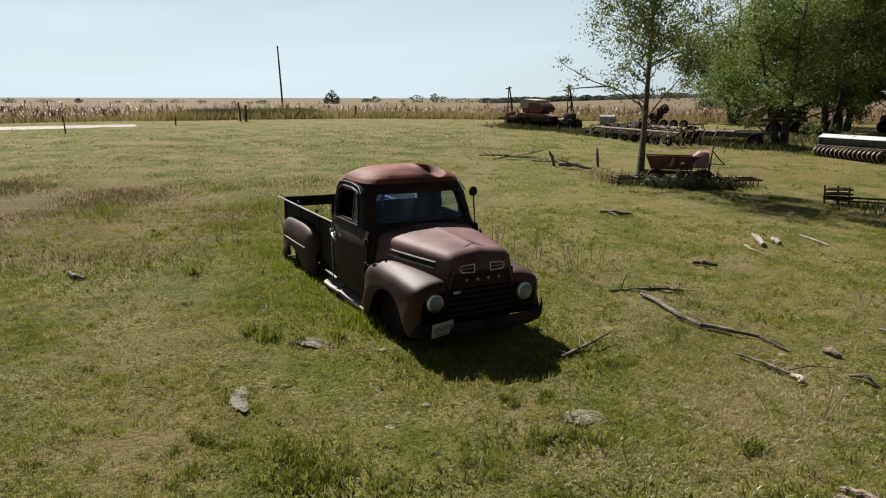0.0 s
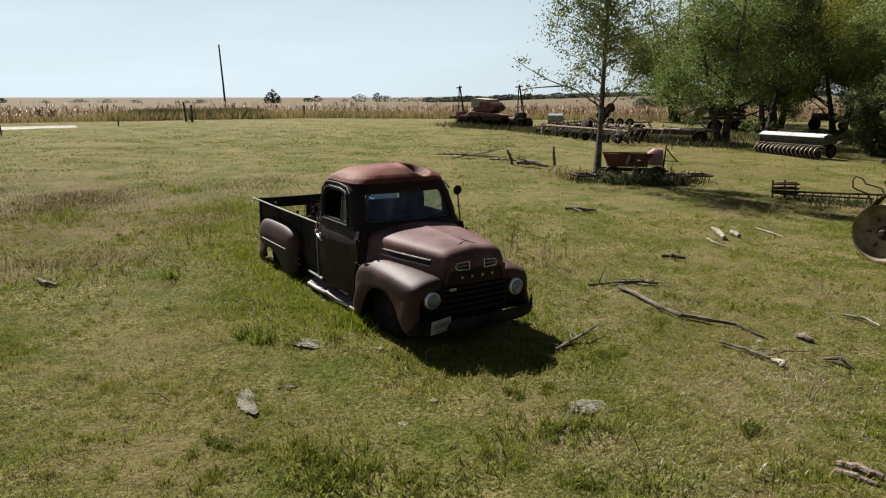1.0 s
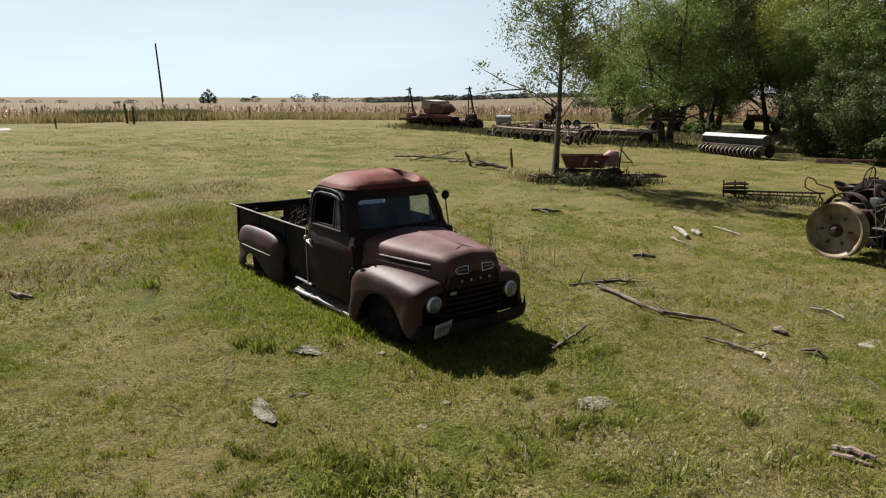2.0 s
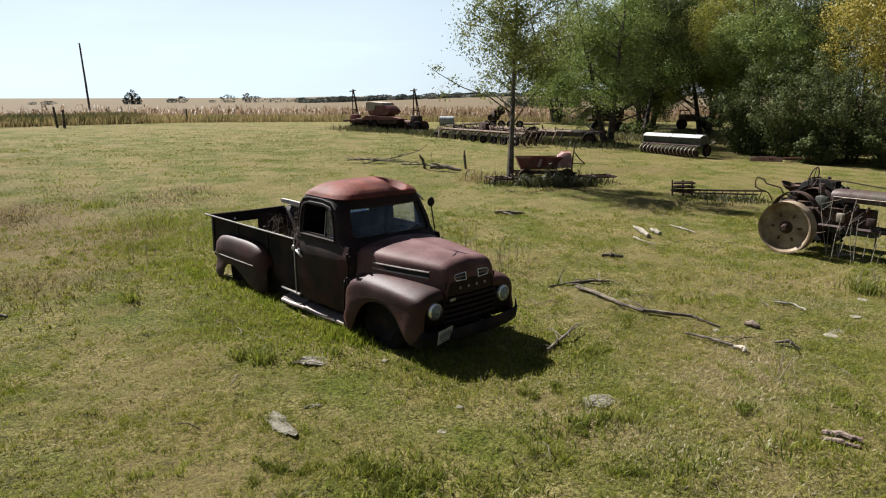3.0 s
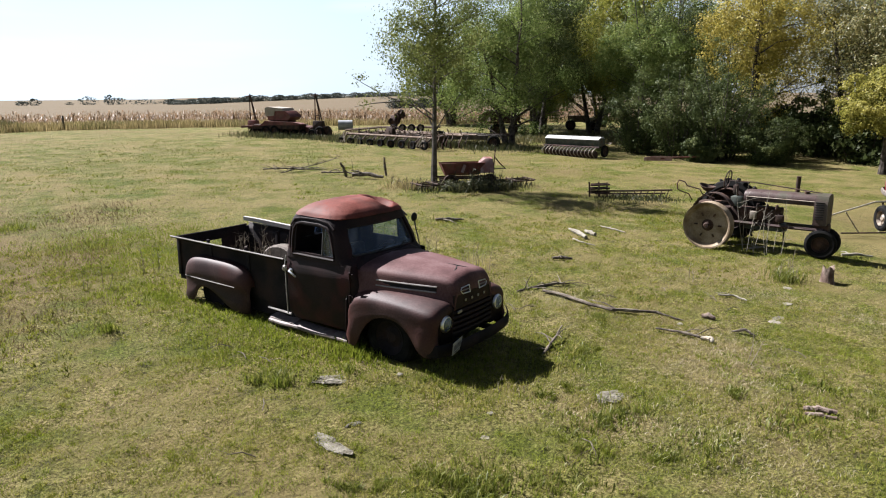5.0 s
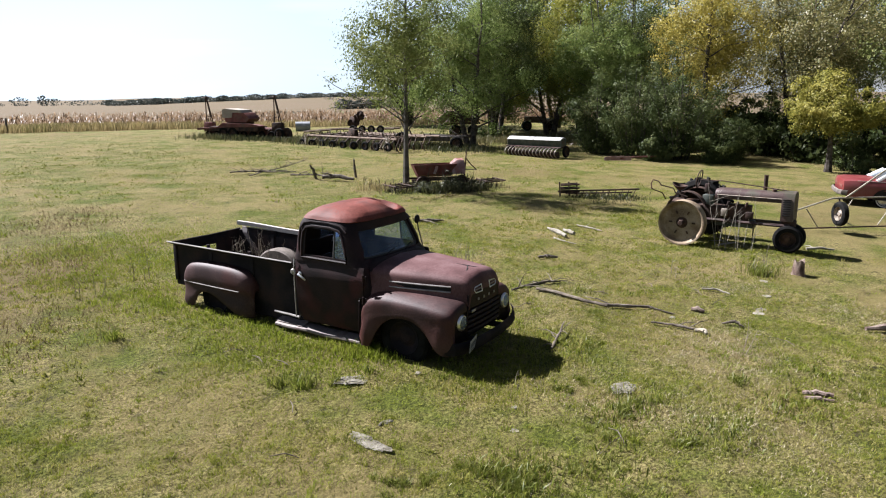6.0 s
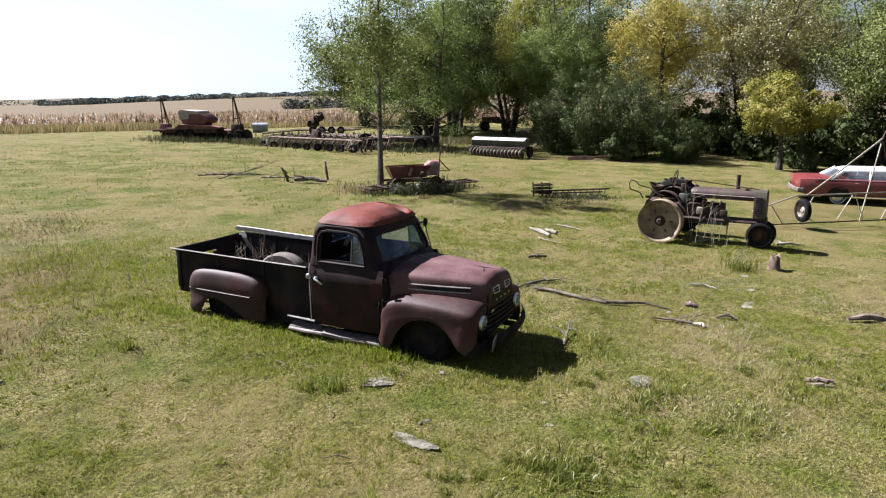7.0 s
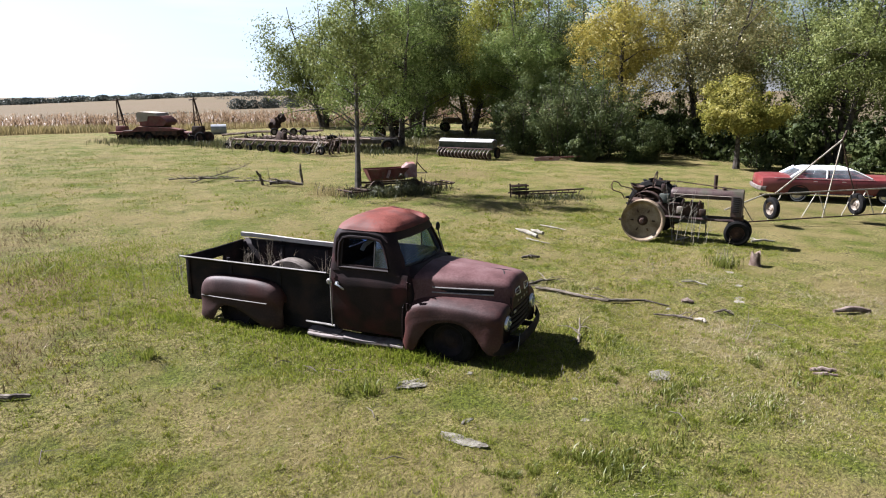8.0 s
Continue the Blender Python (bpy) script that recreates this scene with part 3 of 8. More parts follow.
rows = [[bm.verts.new(p) for p in ring] for ring in rings]
nring = len(rows[0])
for j in range(len(rows) - 1):
    for k in range(nring):
        zlo = RINGS[j][0]
        opening = 1.16 < zlo < 1.5
        front = k < 10
        # ring order: front 0-10, corner, left 15-25, corner, back 30-40, corner, right 45-55, corner
        left_side, back, right_side = 15 <= k < 24, 31 <= k < 37, 46 <= k < 55
        if opening and (front or left_side or right_side):
            continue
        if 1.2 < zlo < 1.45 and back:
            continue
        bm.faces.new((rows[j][k], rows[j][(k + 1) % nring], rows[j + 1][(k + 1) % nring], rows[j + 1][k]))
thicken(bm, 0.03)
part("cab_frame", bm, MAT_BODY_SHADED, truck)
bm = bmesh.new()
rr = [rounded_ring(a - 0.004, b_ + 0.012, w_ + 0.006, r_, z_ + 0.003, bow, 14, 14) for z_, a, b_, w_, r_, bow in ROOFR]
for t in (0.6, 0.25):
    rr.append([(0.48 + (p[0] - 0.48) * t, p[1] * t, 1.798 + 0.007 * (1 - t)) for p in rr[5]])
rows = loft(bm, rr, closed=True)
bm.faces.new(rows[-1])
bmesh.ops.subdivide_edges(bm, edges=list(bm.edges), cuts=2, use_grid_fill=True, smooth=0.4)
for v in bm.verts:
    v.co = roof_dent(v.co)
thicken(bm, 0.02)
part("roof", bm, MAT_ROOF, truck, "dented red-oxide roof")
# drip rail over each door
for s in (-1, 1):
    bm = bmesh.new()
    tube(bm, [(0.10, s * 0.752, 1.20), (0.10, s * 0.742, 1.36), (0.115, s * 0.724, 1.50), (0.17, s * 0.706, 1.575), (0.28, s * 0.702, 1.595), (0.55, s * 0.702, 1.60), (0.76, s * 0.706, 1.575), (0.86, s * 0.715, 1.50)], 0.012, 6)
    part("drip_rail", bm, MAT_BODY_SHADED, truck)

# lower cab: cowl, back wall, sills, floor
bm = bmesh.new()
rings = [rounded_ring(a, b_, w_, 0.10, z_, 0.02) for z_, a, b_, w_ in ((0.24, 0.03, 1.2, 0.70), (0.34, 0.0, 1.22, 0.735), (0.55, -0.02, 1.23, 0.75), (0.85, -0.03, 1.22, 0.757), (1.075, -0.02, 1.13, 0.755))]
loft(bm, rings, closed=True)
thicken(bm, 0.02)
part("cab_body", bm, MAT_BODY_SHADED, truck)
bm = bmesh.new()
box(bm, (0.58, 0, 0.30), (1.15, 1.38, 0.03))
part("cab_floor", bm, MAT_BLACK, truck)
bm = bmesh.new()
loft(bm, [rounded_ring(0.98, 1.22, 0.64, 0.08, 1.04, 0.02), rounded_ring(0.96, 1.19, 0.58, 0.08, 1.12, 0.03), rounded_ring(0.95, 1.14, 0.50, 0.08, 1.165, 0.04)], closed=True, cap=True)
part("cowl", bm, MAT_BODY_SHADED, truck)

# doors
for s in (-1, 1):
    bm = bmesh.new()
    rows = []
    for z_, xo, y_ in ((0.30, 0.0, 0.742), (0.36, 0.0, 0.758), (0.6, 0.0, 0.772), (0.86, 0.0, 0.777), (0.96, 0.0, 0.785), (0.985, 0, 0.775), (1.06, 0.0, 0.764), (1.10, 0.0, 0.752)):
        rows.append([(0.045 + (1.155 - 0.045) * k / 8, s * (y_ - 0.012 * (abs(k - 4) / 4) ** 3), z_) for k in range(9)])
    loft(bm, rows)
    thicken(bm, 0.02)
    door = part("door", bm, MAT_BODY_SHADED, truck, "faded maroon door with the window down")
    bm = bmesh.new()
    fr = [(0.15, 0.752, 1.13), (0.15, 0.742, 1.30), (0.16, 0.722, 1.45), (0.20, 0.710, 1.515), (0.30, 0.705, 1.54), (0.60, 0.705, 1.54), (0.74, 0.708, 1.515), (0.80, 0.718, 1.45), (0.86, 0.738, 1.28), (0.895, 0.752, 1.13)]
    pts = [(x, s * (y + 0.006), z) for x, y, z in fr]
    tube(bm, pts + [pts[0]], 0.019, 6)
    part("window_frame", bm, MAT_BODY_SHADED, door)
    bm = bmesh.new()
    tube(bm, [(0.68, s * 0.752, 1.13), (0.68, s * 0.708, 1.535)], 0.012, 6)
    part("vent_post", bm, MAT_GASKET, door)
    bm = bmesh.new()
    loft(bm, [[(0.69, s * 0.75, 1.14), (0.88, s * 0.75, 1.14)], [(0.69, s * 0.733, 1.33), (0.84, s * 0.733, 1.33)], [(0.69, s * 0.708, 1.53), (0.73, s * 0.708, 1.53)]])
    thicken(bm, 0.005)
    vp = part("vent_pane", bm, MAT_GLASS, door, "dusty vent window pane")
    vp.visible_shadow = False
    bm = bmesh.new()
    lathe(bm, [(0, 0.0), (0.032, 0.0), (0.03, 0.012), (0.014, 0.018), (0.013, 0.045), (0, 0.045)], Matrix.Translation((0.13, s * 0.775, 0.90)) @ Matrix.Rotation(-s * TOX, 4, "X"), 14)
    tube(bm, [(0.13, s * 0.82, 0.90), (0.18, s * 0.828, 0.885), (0.235, s * 0.822, 0.85), (0.25, s * 0.812, 0.835)], [0.016, 0.014, 0.012, 0.010], 8)
    part("door_handle", bm, MAT_CHROME, door, "chrome lever door handle")
    for hz in (0.98, 0.70):
        bm = bmesh.new()
        tube(bm, [(1.165, s * 0.782, hz - 0.045), (1.165, s * 0.782, hz + 0.045)], 0.014, 8)
        box(bm, (1.19, s * 0.772, hz), (0.05, 0.012, 0.06), bevel=0.004)
        part("hinge", bm, MAT_BODY_SHADED, door)
    bm = bmesh.new()
    tube(bm, [(0.032, s * 0.772, 0.30), (0.032, s * 0.782, 0.6), (0.032, s * 0.79, 0.98), (0.032, s * 0.77, 1.09)], 0.008, 6)
    part("door_edge", bm, MAT_TRIM, door)
# round fuel-cap and mirror stub behind the door
bm = bmesh.new()
lathe(bm, [(0, 0), (0.04, 0), (0.042, 0.012), (0.03, 0.03), (0, 0.034)], Matrix.Translation((0.005, -0.765, 0.91)) @ Matrix.Rotation(TOX, 4, "X"), 16)
part("fuel_cap", bm, MAT_TRIM, truck)

# windscreen with its gasket, seen as one bowed pane


def screen_point(u, v):
    """u -1..1 across, v 0..1 up."""
    z = 1.175 + 0.335 * v
    half = 0.595 - 0.055 * v
    x = 1.035 - 0.155 * v + 0.07 * (1 - u * u)
    return Vector((x, u * half, z))


bm = bmesh.new()
loft(bm, [[screen_point(-1 + 2 * k / 12, v / 4) for k in range(13)] for v in range(5)])
pane = part("windscreen", bm, MAT_GLASS, truck, "dusty bluish windscreen")
pane.visible_shadow = False
bm = bmesh.new()
edge = [screen_point(-0.95 + 1.9 * k / 12, 0.0) for k in range(13)] + [screen_point(1, 0.08), screen_point(1, 0.5), screen_point(1, 0.9)]
edge += [screen_point(0.94 - 1.88 * k / 12, 1.0) for k in range(13)] + [screen_point(-1, 0.9), screen_point(-1, 0.5), screen_point(-1, 0.08)]
edge.append(edge[0])
tube(bm, edge, 0.016, 6)
part("windscreen_gasket", bm, MAT_GASKET, pane)
for y0, y1 in ((-0.22, -0.02), (0.20, 0.42)):
    bm = bmesh.new()
    p0, p1 = screen_point(y0 / 0.57, -0.03), screen_point(y1 / 0.57, 0.12)
    tube(bm, [p0 + Vector((0.02, 0, 0)), (p0 + p1) / 2 + Vector((0.025, 0, 0.01)), p1 + Vector((0.015, 0, 0))], 0.006, 6)
    part("wiper", bm, MAT_BLACK, pane)
# rear window
bm = bmesh.new()
box(bm, (0.012, 0, 1.39), (0.006, 0.86, 0.25), bevel=0.002)
rw = part("rear_window", bm, MAT_GLASS, truck)
rw.visible_shadow = False
# inside
bm = bmesh.new()
box(bm, (0.38, 0, 0.58), (0.46, 1.22, 0.16), bevel=0.05)
box(bm, (0.14, 0, 0.84), (0.14, 1.22, 0.46), rot=(0, -10, 0), bevel=0.05)
part("bench_seat", bm, MAT_SEAT, truck, "worn dark bench seat")
bm = bmesh.new()
tube(bm, [(1.02, -0.62, 1.07), (1.06, 0, 1.09), (1.02, 0.62, 1.07)], 0.07, 8)
part("dashboard", bm, MAT_DARK, truck)
bm = bmesh.new()
M = Matrix.Translation((0.72, 0.32, 1.08)) @ Matrix.Rotation(radians(-38), 4, "Y")
lathe(bm, [(0.205 + 0.012 * cos(a), 0.012 * sin(a)) for a in [2 * pi * k / 6 for k in range(6)]], M, 24, closed=True)
for a in (30, 150, 270):
    tube(bm, [M @ Vector((0, 0, -0.02)), M @ Vector((0.2 * cos(radians(a)), 0.2 * sin(radians(a)), 0))], 0.008, 5)
tube(bm, [M @ Vector((0, 0, -0.01)), M @ Vector((0, 0, -0.5))], 0.018, 6)
part("steering_wheel", bm, MAT_BLACK, truck)
bm = bmesh.new()
loft(bm, [[(0.10, -0.1, 1.22), (0.16, -0.1, 1.2)], [(0.18, -0.15, 1.32), (0.24, -0.15, 1.29)], [(0.30, -0.2, 1.40), (0.37, -0.2, 1.38)], [(0.44, -0.22, 1.45), (0.47, -0.22, 1.42)]])
thicken(bm, 0.006)
part("torn_headliner", bm, MAT_BARE_CLOTH, truck, "pale torn lining hanging in the cab")

# bonnet: stations along x of (half width at shoulder, shoulder z, crown z, foot z, foot half width)
HOOD = [(1.16, 0.625, 1.05, 1.150, 0.70, 0.70), (1.35, 0.60, 1.05, 1.150, 0.69, 0.67), (1.6, 0.56, 1.047, 1.142, 0.69, 0.61), (1.85, 0.51, 1.04, 1.130, 0.69, 0.55), (2.1, 0.45, 1.032, 1.114, 0.69, 0.485),
        (2.25, 0.41, 1.024, 1.100, 0.69, 0.445), (2.34, 0.39, 1.012, 1.084, 0.69, 0.425), (2.395, 0.375, 0.99, 1.056, 0.69, 0.41), (2.43, 0.365, 0.95, 1.0, 0.69, 0.40), (2.447, 0.36, 0.90, 0.93, 0.69, 0.395), (2.452, 0.355, 0.85, 0.87, 0.69, 0.39)]


def hood_section(st):
    x, hw, sh, cr, ft, fw = st
    half = [(fw, ft), (fw * 0.5 + hw * 0.5 + 0.012, (ft + sh) / 2 - 0.02), (hw + 0.012, sh - 0.06), (hw, sh - 0.015), (hw - 0.03, sh + 0.018), (hw * 0.8, sh + (cr - sh) * 0.55), (hw * 0.5, sh + (cr - sh) * 0.84), (hw * 0.22, cr - 0.004), (0.045, cr + 0.001)]
    right = [(x, -y, z) for y, z in half]
    left = [(x, y, z) for y, z in reversed(half)]
    mid = [(x, 0, cr + 0.008)]
    return right + mid + left


bm = bmesh.new()
secs = [hood_section(s) for s in HOOD]
# a kink pressed across the front of the bonnet
secs = [[(x, y, z - 0.016 * exp(-((x - 2.2) / 0.09) ** 2) * exp(-((y - 0.05) / 0.28) ** 2) * (1 if z > 0.98 else 0) + 0.01 * exp(-((x - 2.30) / 0.05) ** 2) * (1 if z > 0.98 else 0)) for x, y, z in ring] for ring in secs]
rows = loft(bm, secs)
thicken(bm, 0.015)
bmesh.ops.subdivide_edges(bm, edges=list(bm.edges), cuts=1, use_grid_fill=True, smooth=0.3)
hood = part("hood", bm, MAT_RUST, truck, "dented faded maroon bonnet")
# Black tubes laid on the bonnet draw the shade of its fold.
for line in ([(1.72, -0.03), (1.95, 0.0), (2.16, 0.06), (2.28, 0.13)], [(2.16, 0.06), (2.22, -0.04), (2.26, -0.16)]):
    bm = bmesh.new()
    tube(bm, [(x, y, np.interp(x, [h[0] for h in HOOD], [h[3] for h in HOOD]) + 0.004 - 0.03 * (abs(y) / 0.2) ** 2 - 0.006) for x, y in line], 0.007, 6, flat=1.2)
    part("crease", bm, MAT_BLACK, hood, "black line drawn for the shade of the bonnet's crease")
# nose panel under the bonnet lip, vertical with the two badge openings
bm = bmesh.new()
loft(bm, [[(2.44 + 0.015 * (1 - (y / 0.40) ** 2), y, z) for y in [-0.40 + 0.80 * k / 10 for k in range(11)]] for z in (0.70, 0.76, 0.82, 0.87)])
thicken(bm, 0.02)
nose = part("nose_panel", bm, MAT_BODY_SHADED, truck)
for s in (-1, 1):
    outer = [(s * 0.10, 0.945), (s * 0.255, 0.935), (s * 0.28, 0.905), (s * 0.25, 0.868), (s * 0.10, 0.862)]
    bm = bmesh.new()
    pts = [(2.466 - 0.012 * (abs(y) / 0.3) - 0.012 * max(0, (z - 0.87) / 0.06), y, z) for y, z in outer]
    tube(bm, pts + [pts[0]], 0.0075, 6)
    part("badge_frame", bm, MAT_CHROME, nose, "chrome badge surround")
    bm = bmesh.new()
    f = bm.faces.new([bm.verts.new((x - 0.002, y, z)) for x, y, z in pts])
    bmesh.ops.solidify(bm, geom=[f], thickness=0.004)
    part("badge_backing", bm, MAT_BLACK, nose)
    bm = bmesh.new()
    tube(bm, [(2.460, s * 0.11, 0.905), (2.452, s * 0.26, 0.905)], 0.006, 6)
    part("badge_bar", bm, MAT_TRIM, nose)
# the row of four small badge blocks
for y in (-0.20, -0.067, 0.067, 0.20):
    bm = bmesh.new()
    box(bm, (2.470 - 0.06 * y * y, y, 0.785), (0.008, 0.030, 0.030), bevel=0.003)
    part("badge_block", bm, MAT_TRIM, nose)
# trim strips along the bonnet sides
for s in (-1, 1):
    for z0, x0, x1 in ((0.948, 1.44, 2.22), (0.885, 1.44, 2.22)):
        bm = bmesh.new()
        pts = []
        for k in range(9):
            x = x0 + (x1 - x0) * k / 8
            hw = np.interp(x, [h[0] for h in HOOD], [h[1] for h in HOOD])
            sh = np.interp(x, [h[0] for h in HOOD], [h[2] for h in HOOD])
            pts.append((x, s * (hw + (0.022 if z0 > 0.9 else 0.030)), z0))
        tube(bm, pts, 0.010, 6)
        part("side_trim", bm, MAT_TRIM, hood, "dulled bright trim strip")
    bm = bmesh.new()
    a = [(1.44 + 0.78 * k / 6, s * (np.interp(1.44 + 0.78 * k / 6, [h[0] for h in HOOD], [h[1] for h in HOOD]) + 0.024)) for k in range(7)]
    loft(bm, [[(x, y, 0.936) for x, y in a], [(x, y + s * 0.005, 0.897) for x, y in a]])
    thicken(bm, 0.004)
    part("side_vent", bm, MAT_BLACK, hood)

# grille between the lamps
bm = bmesh.new()
loft(bm, [[(2.36, y, z) for y in (-0.50, 0.50)] for z in (0.30, 0.71)])
thicken(bm, 0.01)
part("grille_backing", bm, MAT_BLACK, truck)
bm = bmesh.new()
tube(bm, [(2.43, -0.41, 0.715), (2.452, 0, 0.72), (2.43, 0.41, 0.715)], 0.022, 8, flat=0.7)
tube(bm, [(2.43, -0.41, 0.715), (2.43, -0.44, 0.55), (2.42, -0.41, 0.34)], 0.02, 8, flat=0.7)
tube(bm, [(2.43, 0.41, 0.715), (2.43, 0.44, 0.55), (2.42, 0.41, 0.34)], 0.02, 8, flat=0.7)
grille = part("grille_frame", bm, MAT_BODY_SHADED, truck)
for k in range(5):
    z_ = 0.66 - 0.062 * k
    bm = bmesh.new()
    loft(bm, [[(2.44 + dx + 0.02 * (1 - (y / 0.42) ** 2), y, z_ + dz) for dx, dz in ((-0.04, 0.022), (0.0, 0.02), (0.01, 0.0), (0.0, -0.018), (-0.035, -0.014))] for y in [-0.42 + 0.84 * j / 10 for j in range(11)]])
    thicken(bm, 0.004)
    part("grille_bar", bm, MAT_BODY_SHADED, grille)
bm = bmesh.new()
box(bm, (2.462, -0.31, 0.665), (0.012, 0.085, 0.034), bevel=0.004)
part("grille_badge", bm, MAT_TRIM, grille)

# front wings


def wing(stations, s, sec_fn, name, label=""):
    bm = bmesh.new()
    loft(bm, [[(x, s * y, z) for x, y, z in sec_fn(st)] for st in stations])
    thicken(bm, 0.015)
    bmesh.ops.subdivide_edges(bm, edges=list(bm.edges), cuts=1, use_grid_fill=True, smooth=0.6)
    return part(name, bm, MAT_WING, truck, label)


def front_section(st):
    """inner foot, over the top, down the outer side to the lower edge."""
    x, yi, zi, zt, yo, zb = st
    mid = (zi + zt) / 2
    h = zt - zb
    return [(x, yi, zi - 0.14), (x, yi + 0.005, zi - 0.02), (x, yi + 0.03, mid + 0.012), (x, yi + (yo - yi) * 0.28, zt), (x, yi + (yo - yi) * 0.54, zt - 0.018), (x, yi + (yo - yi) * 0.80, zt - 0.055),
            (x, yi + (yo - yi) * 0.95, zt - min(0.095, h * 0.4)), (x, yo - 0.002, zt - min(0.15, h * 0.62)), (x, yo, zt - min(0.26, h * 0.82)), (x, yo - 0.004, zb)]


FRONT = [(1.12, 0.66, 0.60, 0.56, 0.775, 0.12), (1.14, 0.655, 0.66, 0.65, 0.795, 0.12), (1.19, 0.65, 0.72, 0.735, 0.805, 0.12), (1.26, 0.63, 0.76, 0.785, 0.81, 0.14), (1.34, 0.61, 0.785, 0.812, 0.812, 0.30),
         (1.44, 0.59, 0.795, 0.828, 0.812, 0.44), (1.58, 0.56, 0.80, 0.838, 0.812, 0.54), (1.74, 0.53, 0.80, 0.840, 0.812, 0.575), (1.90, 0.50, 0.80, 0.837, 0.812, 0.56), (2.02, 0.475, 0.795, 0.832, 0.812, 0.50),
         (2.12, 0.455, 0.79, 0.826, 0.81, 0.40), (2.20, 0.44, 0.785, 0.818, 0.805, 0.28), (2.28, 0.425, 0.78, 0.810, 0.80, 0.22), (2.345, 0.415, 0.775, 0.80, 0.79, 0.21), (2.39, 0.405, 0.765, 0.786, 0.775, 0.22), (2.418, 0.40, 0.745, 0.762, 0.755, 0.25), (2.432, 0.40, 0.71, 0.725, 0.735, 0.28), (2.436, 0.40, 0.67, 0.68, 0.71, 0.32)]
for s in (-1, 1):
    wg = wing(FRONT, s, front_section, "front_fender", "faded maroon rounded front fender")
    bm = bmesh.new()
    outline = [(s * y, z) for y, z in ((0.40, 0.33), (0.40, 0.70), (0.50, 0.705), (0.60, 0.69), (0.68, 0.63), (0.705, 0.5), (0.69, 0.38), (0.66, 0.33))]
    f = bm.faces.new([bm.verts.new((2.432, y, z)) for y, z in outline])
    bmesh.ops.solidify(bm, geom=[f], thickness=0.012)
    part("fender_front", bm, MAT_BODY_SHADED, wg)
    # rear flange of the wing, a bead down its trailing edge
    bm = bmesh.new()
    tube(bm, [(1.10, s * 0.70, 0.74), (1.10, s * 0.775, 0.68), (1.10, s * 0.79, 0.4), (1.11, s * 0.785, 0.13)], 0.011, 6)
    part("fender_bead", bm, MAT_BODY_SHADED, wg)
    bm = bmesh.new()
    loft(bm, [[(1.105, s * y, z) for y in (0.55, 0.78)] for z in (0.13, 0.72)])
    thicken(bm, 0.01)
    part("fender_apron", bm, MAT_BLACK, wg)
    lm = Matrix.Translation((2.437, s * 0.56, 0.575)) @ X_AXIS
    bm = bmesh.new()
    lathe(bm, [(0.080, 0.030), (0.090, 0.026), (0.098, 0.012), (0.101, -0.02), (0.08, -0.03)], lm, 28)
    lamp = part("headlight_rim", bm, MAT_CHROME, truck, "chrome headlight rim")
    bm = bmesh.new()
    lathe(bm, [(0.0, 0.048), (0.03, 0.046), (0.055, 0.039), (0.082, 0.024)], lm, 28)
    ln = part("lens", bm, MAT_LENS, lamp, "clear fluted headlight lens")
    ln.visible_shadow = False
    bm = bmesh.new()
    lathe(bm, [(0.0, -0.075), (0.02, -0.070), (0.04, -0.052), (0.06, -0.022), (0.072, 0.002), (0.082, 0.024)], lm, 28)
    part("reflector", bm, MAT_REFLECT, lamp)

# front bumper with the plate
bm = bmesh.new()
pts = [(2.34, -0.80, 0.36), (2.46, -0.76, 0.36), (2.53, -0.60, 0.355), (2.56, -0.3, 0.35), (2.565, 0, 0.35), (2.56, 0.3, 0.35), (2.53, 0.6, 0.355), (2.50, 0.74, 0.37), (2.46, 0.80, 0.40), (2.42, 0.83, 0.44)]
prof = ((-0.012, -0.075), (0.012, -0.05), (0.02, 0), (0.012, 0.05), (-0.012, 0.075))
loft(bm, [[(x + dx, y, z - 0.06 + dz) for dx, dz in prof] for x, y, z in pts])
thicken(bm, 0.008)
bump = part("front_bumper", bm, MAT_DARK, truck, "dark rusty bumper with a bent end")
for s in (-1, 1):
    bm = bmesh.new()
    box(bm, (2.43, s * 0.33, 0.31), (0.26, 0.05, 0.06))
    part("bumper_bracket", bm, MAT_BLACK, bump)
bm = bmesh.new()
box(bm, (2.590, -0.545, 0.345), (0.004, 0.295, 0.148), rot=(0, 5, 14), bevel=0.0015)
plate = part("number_plate", bm, MAT_WHITE, bump, "white front plate with unreadable dark marks")
bm = bmesh.new()
R = Matrix.Translation((2.590, -0.545, 0.345)) @ Euler((0, radians(5), radians(14))).to_matrix().to_4x4()
for k in range(6):
    c = R @ Vector((0.0045, -0.105 + 0.042 * k, 0.004))
    box(bm, c, (0.003, 0.024, 0.060), rot=(0, 5, 14))
box(bm, R @ Vector((0.0045, 0.0, -0.052)), (0.003, 0.16, 0.014), rot=(0, 5, 14))
part("plate_marks", bm, MAT_INK, plate)

